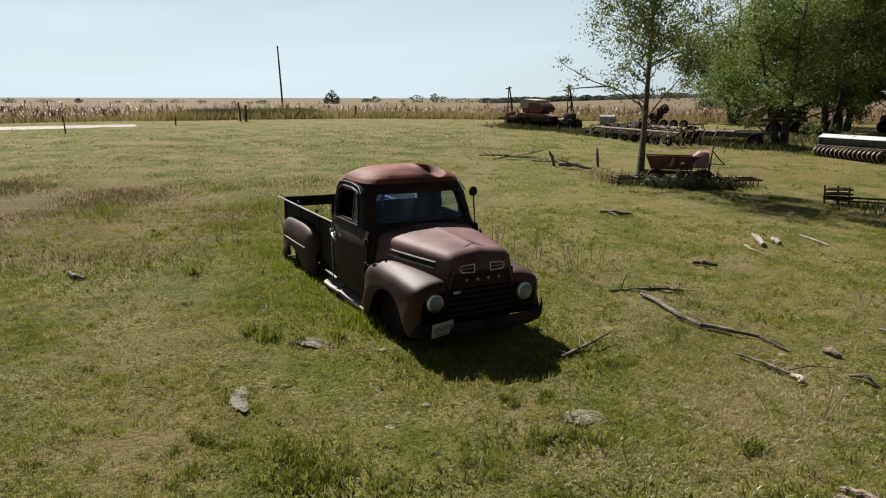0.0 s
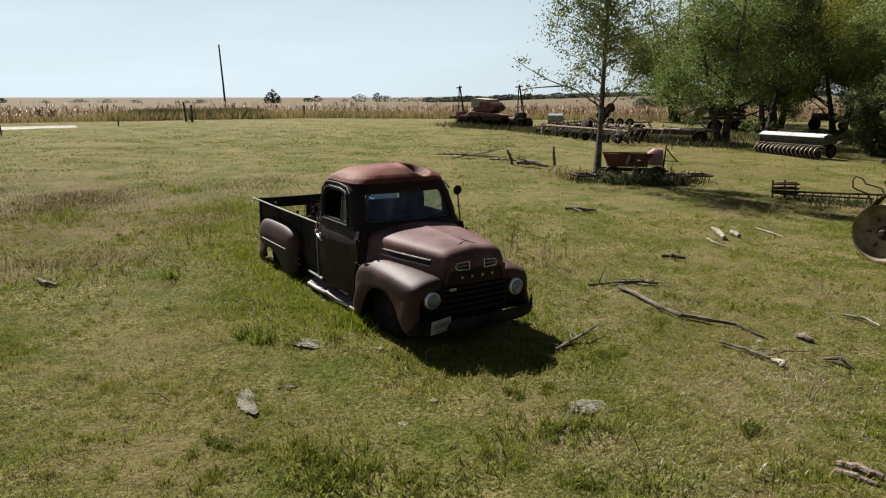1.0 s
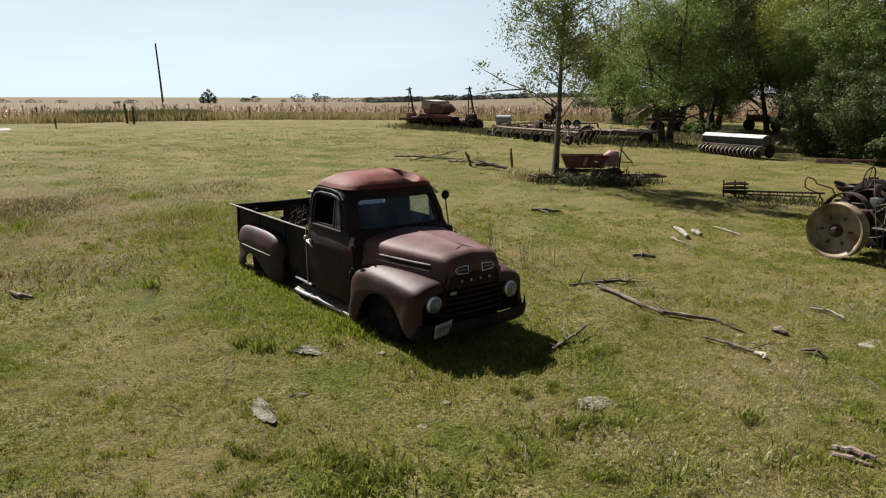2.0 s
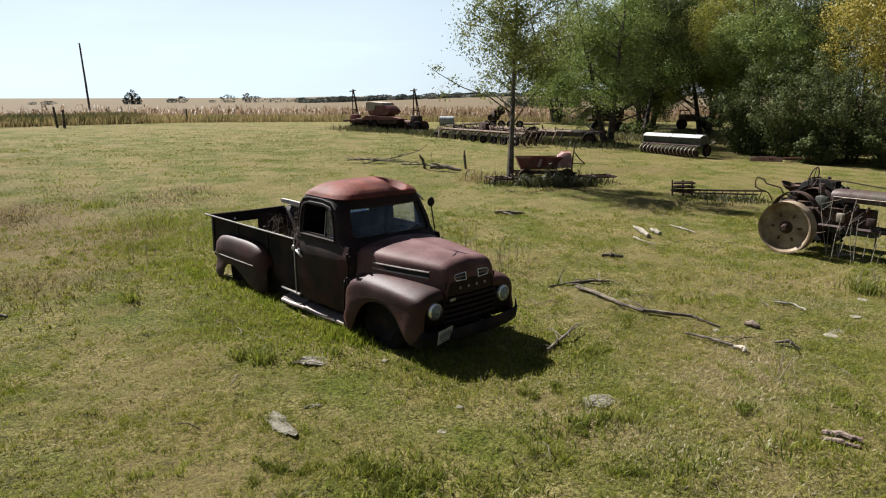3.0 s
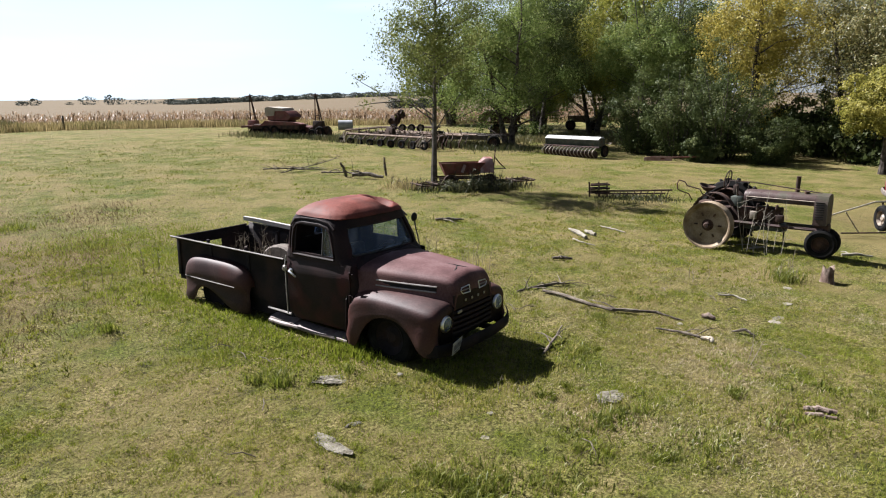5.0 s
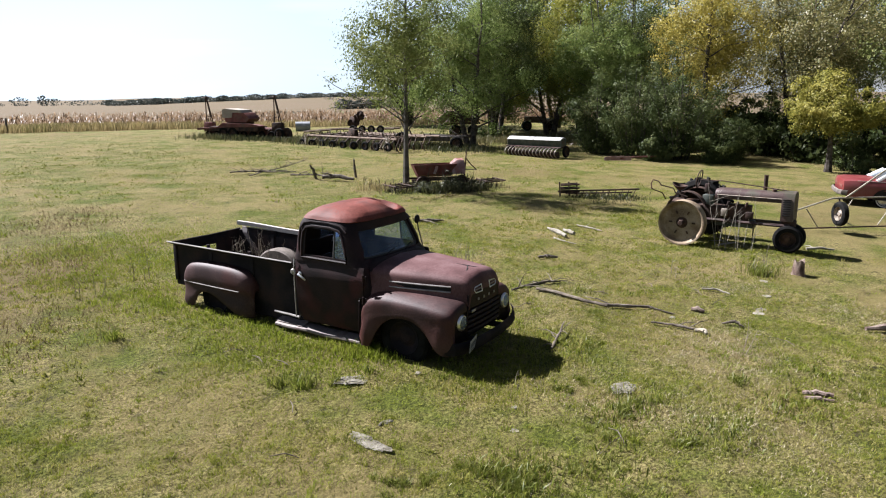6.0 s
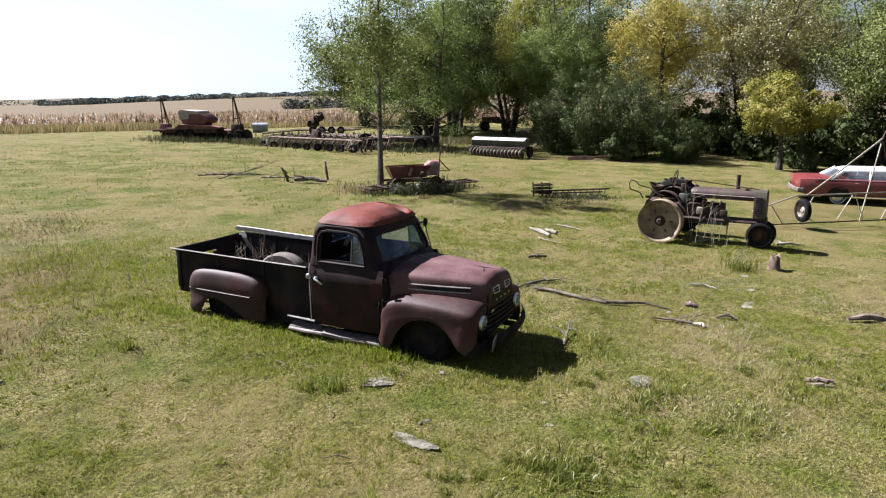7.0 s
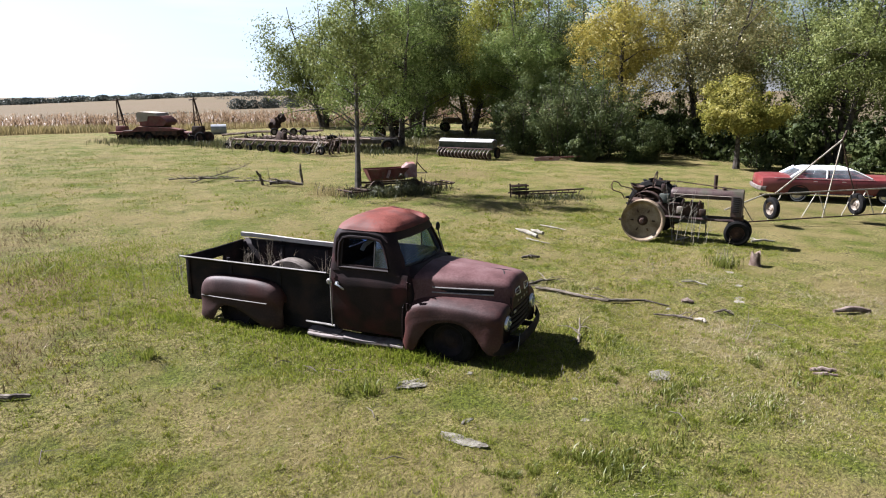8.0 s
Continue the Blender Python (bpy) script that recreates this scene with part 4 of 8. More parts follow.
# running boards
for s in (-1, 1):
    bm = bmesh.new()
    loft(bm, [[(x, s * y, z + 0.006 * sin(x * 9)) for y, z in ((0.60, 0.165), (0.66, 0.160), (0.735, 0.150), (0.765, 0.135), (0.77, 0.115), (0.75, 0.09))] for x in [-0.38 + 1.5 * k / 12 for k in range(13)]])
    thicken(bm, 0.012)
    rb = part("running_board", bm, MAT_BARE, truck, "bleached bare-metal running board")
    if s < 0:
        bm = bmesh.new()
        rows = []
        for k in range(9):
            x = -0.40 + 0.50 * k / 8
            j = 0.02 * noise.noise((x * 9, 1, 2)) - (0.05 if k > 6 else 0)
            rows.append([(x, -0.585 + j * 0.6, 0.190 + 0.012 * sin(k)), (x, -0.65, 0.180), (x, -0.70, 0.170), (x, -0.735 + j * 0.3, 0.160)])
        loft(bm, rows)
        thicken(bm, 0.008)
        part("torn_tread", bm, MAT_BARE, rb, "pale torn tread plate lifted off the board")
    bm = bmesh.new()
    loft(bm, [[(x, s * y, z) for y, z in ((0.60, 0.13), (0.605, 0.30), (0.62, 0.47))] for x in (-1.0, -0.4, 0.05)])
    thicken(bm, 0.01)
    part("board_apron", bm, MAT_DARK, rb)
    bm = bmesh.new()
    tube(bm, [(-0.42, s * 0.715, 0.285), (-0.1, s * 0.73, 0.285), (0.05, s * 0.735, 0.28)], 0.016, 6)
    part("sill_trim", bm, MAT_TRIM, rb)

# load bed
bed_x0, bed_x1 = -2.56, -0.06
for s in (-1, 1):
    bm = bmesh.new()
    loft(bm, [[(x, s * y, z) for y, z in ((0.625, 0.34), (0.63, 0.60), (0.63, 0.94), (0.645, 0.965), (0.71, 0.998), (0.735, 1.012), (0.745, 1.005))] for x in [bed_x0 + (bed_x1 - bed_x0) * k / 10 for k in range(11)]])
    thicken(bm, 0.008)
    side = part("bed_side", bm, MAT_DARK, truck, "dark rusted bed side with flared top rail")
    bm = bmesh.new()
    tube(bm, [(bed_x0 - 0.03, s * 0.742, 1.018), (bed_x0 + 1.2, s * 0.742, 1.014), (bed_x1, s * 0.735, 1.012)], 0.011, 6)
    part("rail_bead", bm, MAT_TRIM if s < 0 else MAT_BARE, side)
    bm = bmesh.new()
    box(bm, (bed_x0 + 0.03, s * 0.64, 0.70), (0.07, 0.04, 0.58), bevel=0.008)
    part("corner_post", bm, MAT_DARK, side)
    for x in (-1.75, -0.9):
        bm = bmesh.new()
        box(bm, (x, s * 0.625, 0.72), (0.07, 0.05, 0.52), bevel=0.01)
        box(bm, (x, s * 0.67, 1.03), (0.05, 0.03, 0.05), bevel=0.006)
        part("stake_pocket", bm, MAT_DARK, side)
# the far rail is bent up and bleached
bm = bmesh.new()
loft(bm, [[(x, y, z + 0.035 * exp(-((x + 2.4) / 0.8) ** 2)) for y, z in ((0.592, 1.045), (0.585, 1.11), (0.64, 1.11), (0.70, 1.085), (0.755, 1.03))] for x in [-2.54 + 2.45 * k / 10 for k in range(11)]])
thicken(bm, 0.01)
part("flare_board", bm, MAT_PALE, truck, "bleached pale flare board")
bm = bmesh.new()
box(bm, (bed_x1, 0, 0.72), (0.02, 1.26, 0.60), bevel=0.004)
for y in (-0.4, 0, 0.4):
    box(bm, (bed_x1 + 0.012, y, 0.72), (0.03, 0.06, 0.56), bevel=0.006)
part("bed_front", bm, MAT_DARK, truck)
bm = bmesh.new()
box(bm, (bed_x0, 0, 0.915), (0.025, 1.30, 0.15), bevel=0.006)
tube(bm, [(bed_x0, -0.66, 0.995), (bed_x0, 0, 0.99), (bed_x0, 0.66, 1.0)], 0.018, 8)
box(bm, (bed_x0, 0.40, 0.70), (0.02, 0.5, 0.34), bevel=0.004)
box(bm, (bed_x0, -0.54, 0.70), (0.02, 0.16, 0.34), bevel=0.004)
part("tailgate", bm, MAT_DARK, truck, "rusted-through dark tailgate")
MAT_PLANK = material("grey_bed_planks", [(0.036, 0.031, 0.0259), (0.072, 0.0634, 0.054), (0.108, 0.0936, 0.0792)], 5, 40, 0.9, 0, 0.4, per_object=0.3)
for k in range(8):
    bm = bmesh.new()
    y = -0.54 + 0.154 * k
    x0 = bed_x0 + (0.05 if k in (0, 4, 6) else 0.45 + 0.2 * sin(k * 2.1))
    box(bm, ((x0 + bed_x1) / 2, y, 0.50 + 0.006 * sin(k * 3)), (bed_x1 - x0, 0.14, 0.03), rot=(0, 0.5 * sin(k), 0), bevel=0.005)
    part("bed_plank", bm, MAT_PLANK, truck)
bm = bmesh.new()
for s in (-1, 1):
    box(bm, (-0.2, s * 0.36, 0.36), (4.9, 0.07, 0.12), bevel=0.01)
for x in (-2.3, -1.0, 0.1, 2.2):
    box(bm, (x, 0, 0.36), (0.07, 0.7, 0.10))
part("chassis", bm, MAT_BLACK, truck)
# wheel arch inside the bed
for s in (-1, 1):
    bm = bmesh.new()
    arch = [(-1.50 + 0.44 * cos(a), 0.48 + 0.33 * sin(a)) for a in [pi * k / 10 for k in range(11)]]
    loft(bm, [[(x, s * y, z) for x, z in arch] for y in (0.62, 0.44)] + [[(x * 0.93 - 1.50 * 0.07, s * 0.415, 0.48 + (z - 0.48) * 0.92) for x, z in arch], [(-1.50, s * 0.41, 0.48)] * 11])
    part("wheel_arch", bm, MAT_DUST if s > 0 else MAT_DARK, truck)


def rear_section(st):
    x, zt, yo, zb = st
    line = max(zb + 0.04, min(zt - 0.17, 0.50))
    return [(x, 0.63, zt - 0.02), (x, 0.66, zt + 0.002), (x, 0.63 + (yo - 0.63) * 0.5, zt - 0.003), (x, 0.63 + (yo - 0.63) * 0.78, zt - 0.04), (x, 0.63 + (yo - 0.63) * 0.93, zt - 0.105), (x, yo, line), (x, yo - 0.007, line - 0.025), (x, yo - 0.004, (zb + line - 0.03) / 2), (x, yo - 0.012, zb)]


REAR = [(-2.24, 0.46, 0.68, 0.12), (-2.225, 0.58, 0.75, 0.11), (-2.18, 0.68, 0.80, 0.11), (-2.10, 0.745, 0.822, 0.11), (-1.98, 0.778, 0.83, 0.14), (-1.88, 0.79, 0.832, 0.30), (-1.78, 0.797, 0.832, 0.37), (-1.66, 0.80, 0.832, 0.38), (-1.52, 0.80, 0.832, 0.35),
        (-1.38, 0.80, 0.832, 0.29), (-1.25, 0.797, 0.832, 0.22), (-1.12, 0.785, 0.83, 0.16), (-1.0, 0.762, 0.825, 0.13), (-0.90, 0.715, 0.81, 0.12), (-0.83, 0.63, 0.78, 0.12), (-0.80, 0.50, 0.73, 0.12)]
for s in (-1, 1):
    rw_ = wing(REAR, s, rear_section, "rear_fender", "faded maroon rounded rear fender")
    bm = bmesh.new()
    tube(bm, [(-2.17, s * 0.806, 0.49), (-1.9, s * 0.836, 0.492), (-1.4, s * 0.838, 0.49), (-1.0, s * 0.830, 0.487)], 0.007, 6)
    part("fender_line", bm, MAT_TRIM, rw_)


def truck_wheel(x, y, s):
    m = Matrix.Translation((x, y, 0.285)) @ Matrix.Rotation(-s * TOX, 4, "X")
    bm = bmesh.new()
    lathe(bm, [(0.21, -0.075), (0.26, -0.09), (0.32, -0.085), (0.355, -0.055), (0.362, 0.0), (0.355, 0.055), (0.32, 0.085), (0.26, 0.09), (0.21, 0.075)], m, 32, closed=True)
    ty = part("tyre", bm, MAT_RUBBER, truck)
    bm = bmesh.new()
    lathe(bm, [(0.0, 0.02), (0.06, 0.025), (0.075, 0.012), (0.13, 0.0), (0.17, 0.03), (0.20, 0.055), (0.213, 0.075), (0.213, 0.04)], m, 28)
    part("rim", bm, MAT_DARK, ty)


for x in (-1.60, 1.70):
    for s in (-1, 1):
        truck_wheel(x, s * 0.61, s)
# mirror on the far door
bm = bmesh.new()
tube(bm, [(1.04, 0.77, 1.04), (1.02, 0.785, 1.12), (0.93, 0.815, 1.34), (0.91, 0.82, 1.44)], 0.009, 6)
marm = part("mirror_arm", bm, MAT_BLACK, truck)
bm = bmesh.new()
lathe(bm, [(0, -0.025), (0.035, -0.02), (0.058, -0.004), (0.064, 0.006), (0.06, 0.012), (0, 0.010)], Matrix.Translation((0.91, 0.82, 1.467)) @ Matrix.Rotation(-TOX, 4, "Y"), 20)
part("mirror_head", bm, MAT_BLACK, marm)

# ---- driveway, corn field and the distance ----
MAT_GRAVEL = material("pale_gravel", [(0.176, 0.156, 0.13), (0.249, 0.228, 0.197), (0.285, 0.264, 0.233)], 3, 30, 0.95, 0, 0.4)
bm = bmesh.new()
line = [(-60, 12.0), (-40, 23.5), (-29, 30.5), (-22.5, 35.0), (-18.6, 37.9)]
rows = []
for i, (x, y) in enumerate(line):
    a, b_ = line[max(0, i - 1)], line[min(len(line) - 1, i + 1)]
    d = Vector((b_[0] - a[0], b_[1] - a[1], 0)).normalized()
    nrm = Vector((-d.y, d.x, 0))
    wd = 1.3 if i < 4 else 0.7
    rows.append([(x + nrm.x * o * wd, y + nrm.y * o * wd, gz(x + nrm.x * o * wd, y + nrm.y * o * wd) + 0.035 - 0.03 * abs(o)) for o in (-1, -0.5, 0, 0.5, 1)])
loft(bm, rows)
bmesh.ops.subdivide_edges(bm, edges=list(bm.edges), cuts=2, use_grid_fill=True)
tagged(link_mesh("road", bm, MAT_GRAVEL), label="pale gravel farm track beside the corn", category="road", kind="structure")

MAT_CORN = leaf_material("ripe_corn", [(0.115, 0.073, 0.039), (0.182, 0.121, 0.070), (0.245, 0.180, 0.112), (0.142, 0.082, 0.044)], 0.45, patch=0.3, patch_scale=0.15)
MAT_VERGE = leaf_material("verge_grass", [(0.136, 0.118, 0.0434), (0.205, 0.161, 0.0682), (0.26, 0.205, 0.0992), (0.0992, 0.0992, 0.031)], 0.45, patch=0.6, patch_scale=0.25)
MAT_DITCH = leaf_material("ditch_grass", [(0.055, 0.062, 0.025), (0.095, 0.092, 0.037), (0.16, 0.13, 0.058)], 0.3, patch=0.6, patch_scale=0.4)
MAT_WEED = leaf_material("dark_weed", [(0.03, 0.038, 0.015), (0.055, 0.06, 0.022), (0.09, 0.08, 0.035)], 0.3, patch=0.5, patch_scale=0.4)


def corn_edge(x):
    return 56.5 if x > -8 else max(30.0, 56.5 + (x + 8) * 0.92)


def corn(n, depth, seed):
    r = np.random.default_rng(seed)
    px = r.uniform(-46, 62, n)
    dp = depth[0] + (depth[1] - depth[0]) * r.uniform(0, 1, n) ** 1.3
    dp = np.round(dp / 0.76) * 0.76 + r.normal(0, 0.05, n)
    py = np.array([corn_edge(x) for x in px]) + dp
    pz = gz_np(px, py)
    vs, fs = [], []
    h = r.uniform(0.95, 1.4, n)
    base = np.stack([px, py, pz], 1)
    tip = base + np.stack([r.normal(0, 0.12, n), r.normal(0, 0.12, n), h], 1)
    a = r.uniform(0, pi, n)
    s = np.stack([np.cos(a), np.sin(a), np.zeros(n)], 1) * 0.018
    v = np.stack([base - s, base + s, tip + s * 0.5, tip - s * 0.5], 1)
    vs.append(v.reshape(-1, 3))
    fs.append(np.arange(n)[:, None] * 4 + np.arange(4)[None])
    off = n * 4
    for k in range(5):
        t = r.uniform(0.3, 0.97, n)
        root = base + (tip - base) * t[:, None]
        b = r.uniform(0, 2 * pi, n)
        ln = r.uniform(0.25, 0.6, n)
        d = np.stack([np.cos(b), np.sin(b), np.zeros(n)], 1)
        sd = np.stack([-np.sin(b), np.cos(b), np.zeros(n)], 1) * r.uniform(0.02, 0.045, n)[:, None]
        m1 = root + d * (ln * 0.5)[:, None] + np.stack([np.zeros(n), np.zeros(n), r.uniform(0.0, 0.18, n)], 1)
        e1 = root + d * (ln * 0.8)[:, None] - np.stack([np.zeros(n), np.zeros(n), r.uniform(0.05, 0.4, n)], 1)
        v = np.stack([root - sd * 0.5, root + sd * 0.5, m1 + sd, m1 - sd, e1 + sd * 0.3, e1 - sd * 0.3], 1)
        o = off + np.arange(n)[:, None] * 6
        vs.append(v.reshape(-1, 3))
        fs.append(o + np.array([[0, 1, 2, 3]]))
        fs.append(o + np.array([[3, 2, 4, 5]]))
        off += n * 6
    return np.concatenate(vs), np.concatenate(fs)


v, f = corn(6500, (0, 7), 3)
tagged(np_mesh("corn_field", v, f, MAT_CORN), label="ripe dry tan corn standing in rows", category="corn field", kind="stuff")
v, f = corn(4000, (7, 40), 4)
tagged(np_mesh("corn_field", v, f, MAT_CORN), label="ripe dry tan corn standing in rows", category="corn field", kind="stuff")


def patch(name, n, cx, cy, sx, sy, ang, height, width, mat, label, category="grass", lean=0.6):
    a, b_ = rng.normal(0, 0.5, n) * sx, rng.normal(0, 0.5, n) * sy
    c, s = cos(radians(ang)), sin(radians(ang))
    v, f = blades(cx + a * c - b_ * s, cy + a * s + b_ * c, height, width, lean)
    return tagged(np_mesh(name, v, f, mat), label=label, category=category, kind="stuff")


def strip(name, n, pts, half, height, width, mat, label):
    px, py = [], []
    t = rng.uniform(0, len(pts) - 1.001, n)
    i = t.astype(int)
    P = np.array(pts)
    u = (t - i)[:, None]
    p = P[i] * (1 - u) + P[i + 1] * u + rng.normal(0, half, (n, 2))
    v, f = blades(p[:, 0], p[:, 1], height, width, 0.5)
    return tagged(np_mesh(name, v, f, mat), label=label, category="grass", kind="stuff")


strip("verge_grass", 18000, [(-20, 44), (-15, 48.5), (-10, 52.6), (-4, 54.8), (3, 55.3)], 0.85, 0.55, 0.03, MAT_VERGE, "tall dry yellow verge grass along the corn")
strip("verge_grass", 5000, [(-46, 21), (-30, 36), (-22, 42.3), (-17, 46)], 0.5, 0.4, 0.03, MAT_VERGE, "tall dry yellow verge grass along the corn")
strip("verge_grass", 6000, [(3, 55), (12, 54.5), (30, 54), (55, 53)], 0.7, 0.55, 0.03, MAT_VERGE, "tall dry yellow verge grass along the corn")
strip("ditch_weeds", 7000, [(-18.5, 45.5), (-14, 49.5), (-12, 51.5)], 0.6, 0.7, 0.05, MAT_DITCH, "dark dead weeds in the ditch")
strip("ditch_weeds", 2000, [(-7.5, 54), (-3, 55.3)], 0.5, 0.5, 0.04, MAT_DITCH, "dark dead weeds in the ditch")
strip("short_grass", 30000, [(-22, 24), (-12, 30), (0, 34), (10, 38)], 6.0, 0.03, 0.04, MAT_GRASS_FAR, "short dry-tipped green pasture grass")
# Dark grass laid here in place of the trees' shade on the ground.
strip("grass_as_shade", 12000, [(9.5, 40.5), (14, 36.5), (18, 36), (22, 34), (25, 30)], 1.5, 0.32, 0.03, MAT_DITCH, "dark grass strip standing for the trees' shade on the ground")
strip("machine_row_weeds", 8000, [(2.0, 42.5), (5.5, 39.5), (8.0, 35.5), (11.5, 32.8), (13.5, 30.5)], 0.7, 0.3, 0.03, MAT_WEED, "dark dead weeds grown up round the old machines")

# fence posts and the utility pole
MAT_OLDWOOD = material("grey_old_wood", [(0.036, 0.0302, 0.0252), (0.072, 0.0612, 0.0504), (0.115, 0.101, 0.0864)], 4, 50, 0.9, 0, 0.4)


def fence_post(x, y, h, r, lean=(0, 0)):
    bm = bmesh.new()
    tube(bm, [(0, 0, -0.2), (lean[0] * 0.5, lean[1] * 0.5, h * 0.5), (lean[0], lean[1], h - 0.02), (lean[0], lean[1], h)], [r, r * 0.95, r * 0.9, r * 0.7], 8)
    ob = link_mesh("fence_post", bm, MAT_OLDWOOD)
    ob.location = (x, y, gz(x, y))
    return tagged(ob, label="weathered grey wooden fence post in dry grass", category="fence post", group="pasture fence posts")


for x, y, h, r, ln in ((-8.64, 52.0, 0.95, 0.07, (0.05, 0)), (-14.1, 43.3, 1.05, 0.08, (0, 0)), (-14.55, 43.6, 1.2, 0.07, (-0.12, 0.05)), (-16.6, 38.6, 0.5, 0.04, (0, 0)), (-19.1, 32.1, 0.85, 0.035, (-0.06, 0))):
    fence_post(x, y, h, r, ln)
bm = bmesh.new()
tube(bm, [(0, 0, -0.8), (-0.17, 0, 3.9), (-0.36, 0, 8.3)], [0.13, 0.11, 0.085], 10)
pole = link_mesh("utility_pole", bm, MAT_OLDWOOD)
pole.location = (-23.7, 87.0, 0.5)
tagged(pole, label="tall leaning bare wooden utility pole in the corn", category="utility pole")

# far woods and lone trees on the horizon
# Leaf colour lightened and greyed to hold the haze of distance.
MAT_FAR = leaf_material("hazed_far_foliage", [(0.0527, 0.062, 0.0527), (0.0651, 0.0744, 0.062), (0.0806, 0.0868, 0.0713)], 0.3, patch=0.5, patch_scale=0.02)


def far_wood(segs, name="far_trees", label="distant dark tree line on the horizon", seed=8):
    r = np.random.default_rng(seed)
    vs = []
    for x, y, rad, h, n in segs:
        a = r.uniform(0, 2 * pi, n)
        q = np.sqrt(r.uniform(0, 1, n))
        t = r.uniform(0, 1, n)
        env = np.sin(pi * np.clip(t * 0.85 + 0.12, 0, 1)) ** 0.7
        c = np.stack([x + np.cos(a) * q * rad * env, y + np.sin(a) * q * rad * env * 0.6, gz(x, y) + t * h], 1)
        size = min(0.17 * h, 0.0011 * y) * r.uniform(0.6, 1.4, n)
        d1 = r.normal(0, 1, (n, 3))
        d1 /= np.linalg.norm(d1, axis=1)[:, None]
        d2 = np.cross(d1, r.normal(0, 1, (n, 3)))
        d2 /= np.linalg.norm(d2, axis=1)[:, None]
        d1, d2 = d1 * size[:, None], d2 * size[:, None]
        vs.append(np.stack([c - d1, c - d2 * 0.7, c + d1, c + d2 * 0.7], 1).reshape(-1, 3))
    v = np.concatenate(vs)
    return tagged(np_mesh(name, v, np.arange(len(v)).reshape(-1, 4), MAT_FAR), label=label, category="trees", kind="stuff")


segs = []
r8 = random.Random(8)
for k in range(90):       # long wood to the right of the view
    x = 20 + k * 7.5 + r8.uniform(-3, 3)
    segs.append((x, 760 + r8.uniform(-30, 30) + 0.1 * k, r8.uniform(9, 15), r8.uniform(3.8, 6.2), 420))
for k in range(40):
    x = 180 + k * 9 + r8.uniform(-3, 3)
    segs.append((x, 560 - k * 6 + r8.uniform(-20, 20), r8.uniform(5, 9), r8.uniform(2, 3.6), 90))
for x, y, rad, h in ((-71, 905, 14, 17), (-48, 900, 8, 20), (-40, 905, 16, 14), (-125, 900, 10, 13), (-137, 900, 8, 10), (-90, 905, 6, 6), (-10, 880, 22, 11), (20, 860, 18, 10), (-215, 705, 9, 7), (-228, 705, 6, 5),
                     (-300, 760, 8, 6), (-330, 760, 14, 7), (-360, 760, 12, 7), (-440, 760, 6, 9), (-480, 760, 14, 7), (-520, 760, 10, 9), (-560, 760, 12, 7), (-600, 760, 20, 9), (-395, 760, 7, 5)):
    segs.append((x, y, rad * 0.9, h * (0.55 if h > 12 else 0.5), 150))
for k in range(9):       # a nearer clump where the field ends
    segs.append((116 + 4.6 * k + r8.uniform(-1, 1), 350 + r8.uniform(-6, 6), r8.uniform(3.5, 5.5), r8.uniform(3.6, 5.4), 650))
for dx, z0, rad, h in ((0, 0, 1.2, 9), (-3, 4, 4.5, 7), (3.5, 3.5, 4.5, 6.5), (0, 7, 4.5, 7), (6, 2.5, 3, 4), (-6.5, 2.5, 3, 4)):       # the lone tree
    segs.append((-145 + dx, 718, rad, z0 + h, 130))
far_wood(segs)
far_wood([(48 + 2.3 * k, 292, 1.8, 1.15, 60) for k in range(14)], "field_hedge", "low dark grassy strip across the corn", 9)

# ---- trees ----
MAT_BARK = material("rough_bark", [(0.0216, 0.0173, 0.0144), (0.0504, 0.0418, 0.0338), (0.0864, 0.072, 0.0612)], 6, 40, 0.95, 0, 0.8, bump_scale=25)
MAT_BARK_PALE = material("pale_grey_bark", [(0.0465, 0.0409, 0.0341), (0.0775, 0.0694, 0.0589), (0.112, 0.102, 0.0868)], 6, 40, 0.95, 0, 0.6, bump_scale=25)
MAT_LEAF_GREEN = leaf_material("green_leaf", [(0.052, 0.080, 0.019), (0.126, 0.168, 0.042), (0.215, 0.246, 0.078)], 0.38, patch=0.55, patch_scale=0.5, gloss=0.01, clump=0.5, clump_scale=1.4)
MAT_LEAF_YGREEN = leaf_material("yellow_green_leaf", [(0.110, 0.128, 0.018), (0.180, 0.186, 0.030), (0.250, 0.230, 0.048)], 0.40, patch=0.55, patch_scale=0.45, gloss=0.01, clump=0.5, clump_scale=1.4)
MAT_LEAF_LIGHT = leaf_material("light_green_leaf", [(0.066, 0.086, 0.022), (0.126, 0.148, 0.040), (0.195, 0.204, 0.068)], 0.28, patch=0.55, patch_scale=0.5, gloss=0.01, clump=0.5, clump_scale=1.4)
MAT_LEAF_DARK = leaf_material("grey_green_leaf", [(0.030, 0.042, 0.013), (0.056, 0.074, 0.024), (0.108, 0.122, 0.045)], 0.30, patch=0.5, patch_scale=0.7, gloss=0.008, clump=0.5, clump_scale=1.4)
MAT_LEAF_YELLOW = leaf_material("yellow_leaf", [(0.185, 0.158, 0.026), (0.255, 0.212, 0.036), (0.295, 0.240, 0.046), (0.120, 0.122, 0.028)], 0.32, patch=0.6, patch_scale=0.35, gloss=0.015)
MAT_LEAF_LIME = leaf_material("lime_yellow_leaf", [(0.120, 0.125, 0.022), (0.205, 0.190, 0.036), (0.270, 0.235, 0.052)], 0.34, patch=0.5, patch_scale=0.5, gloss=0.01)
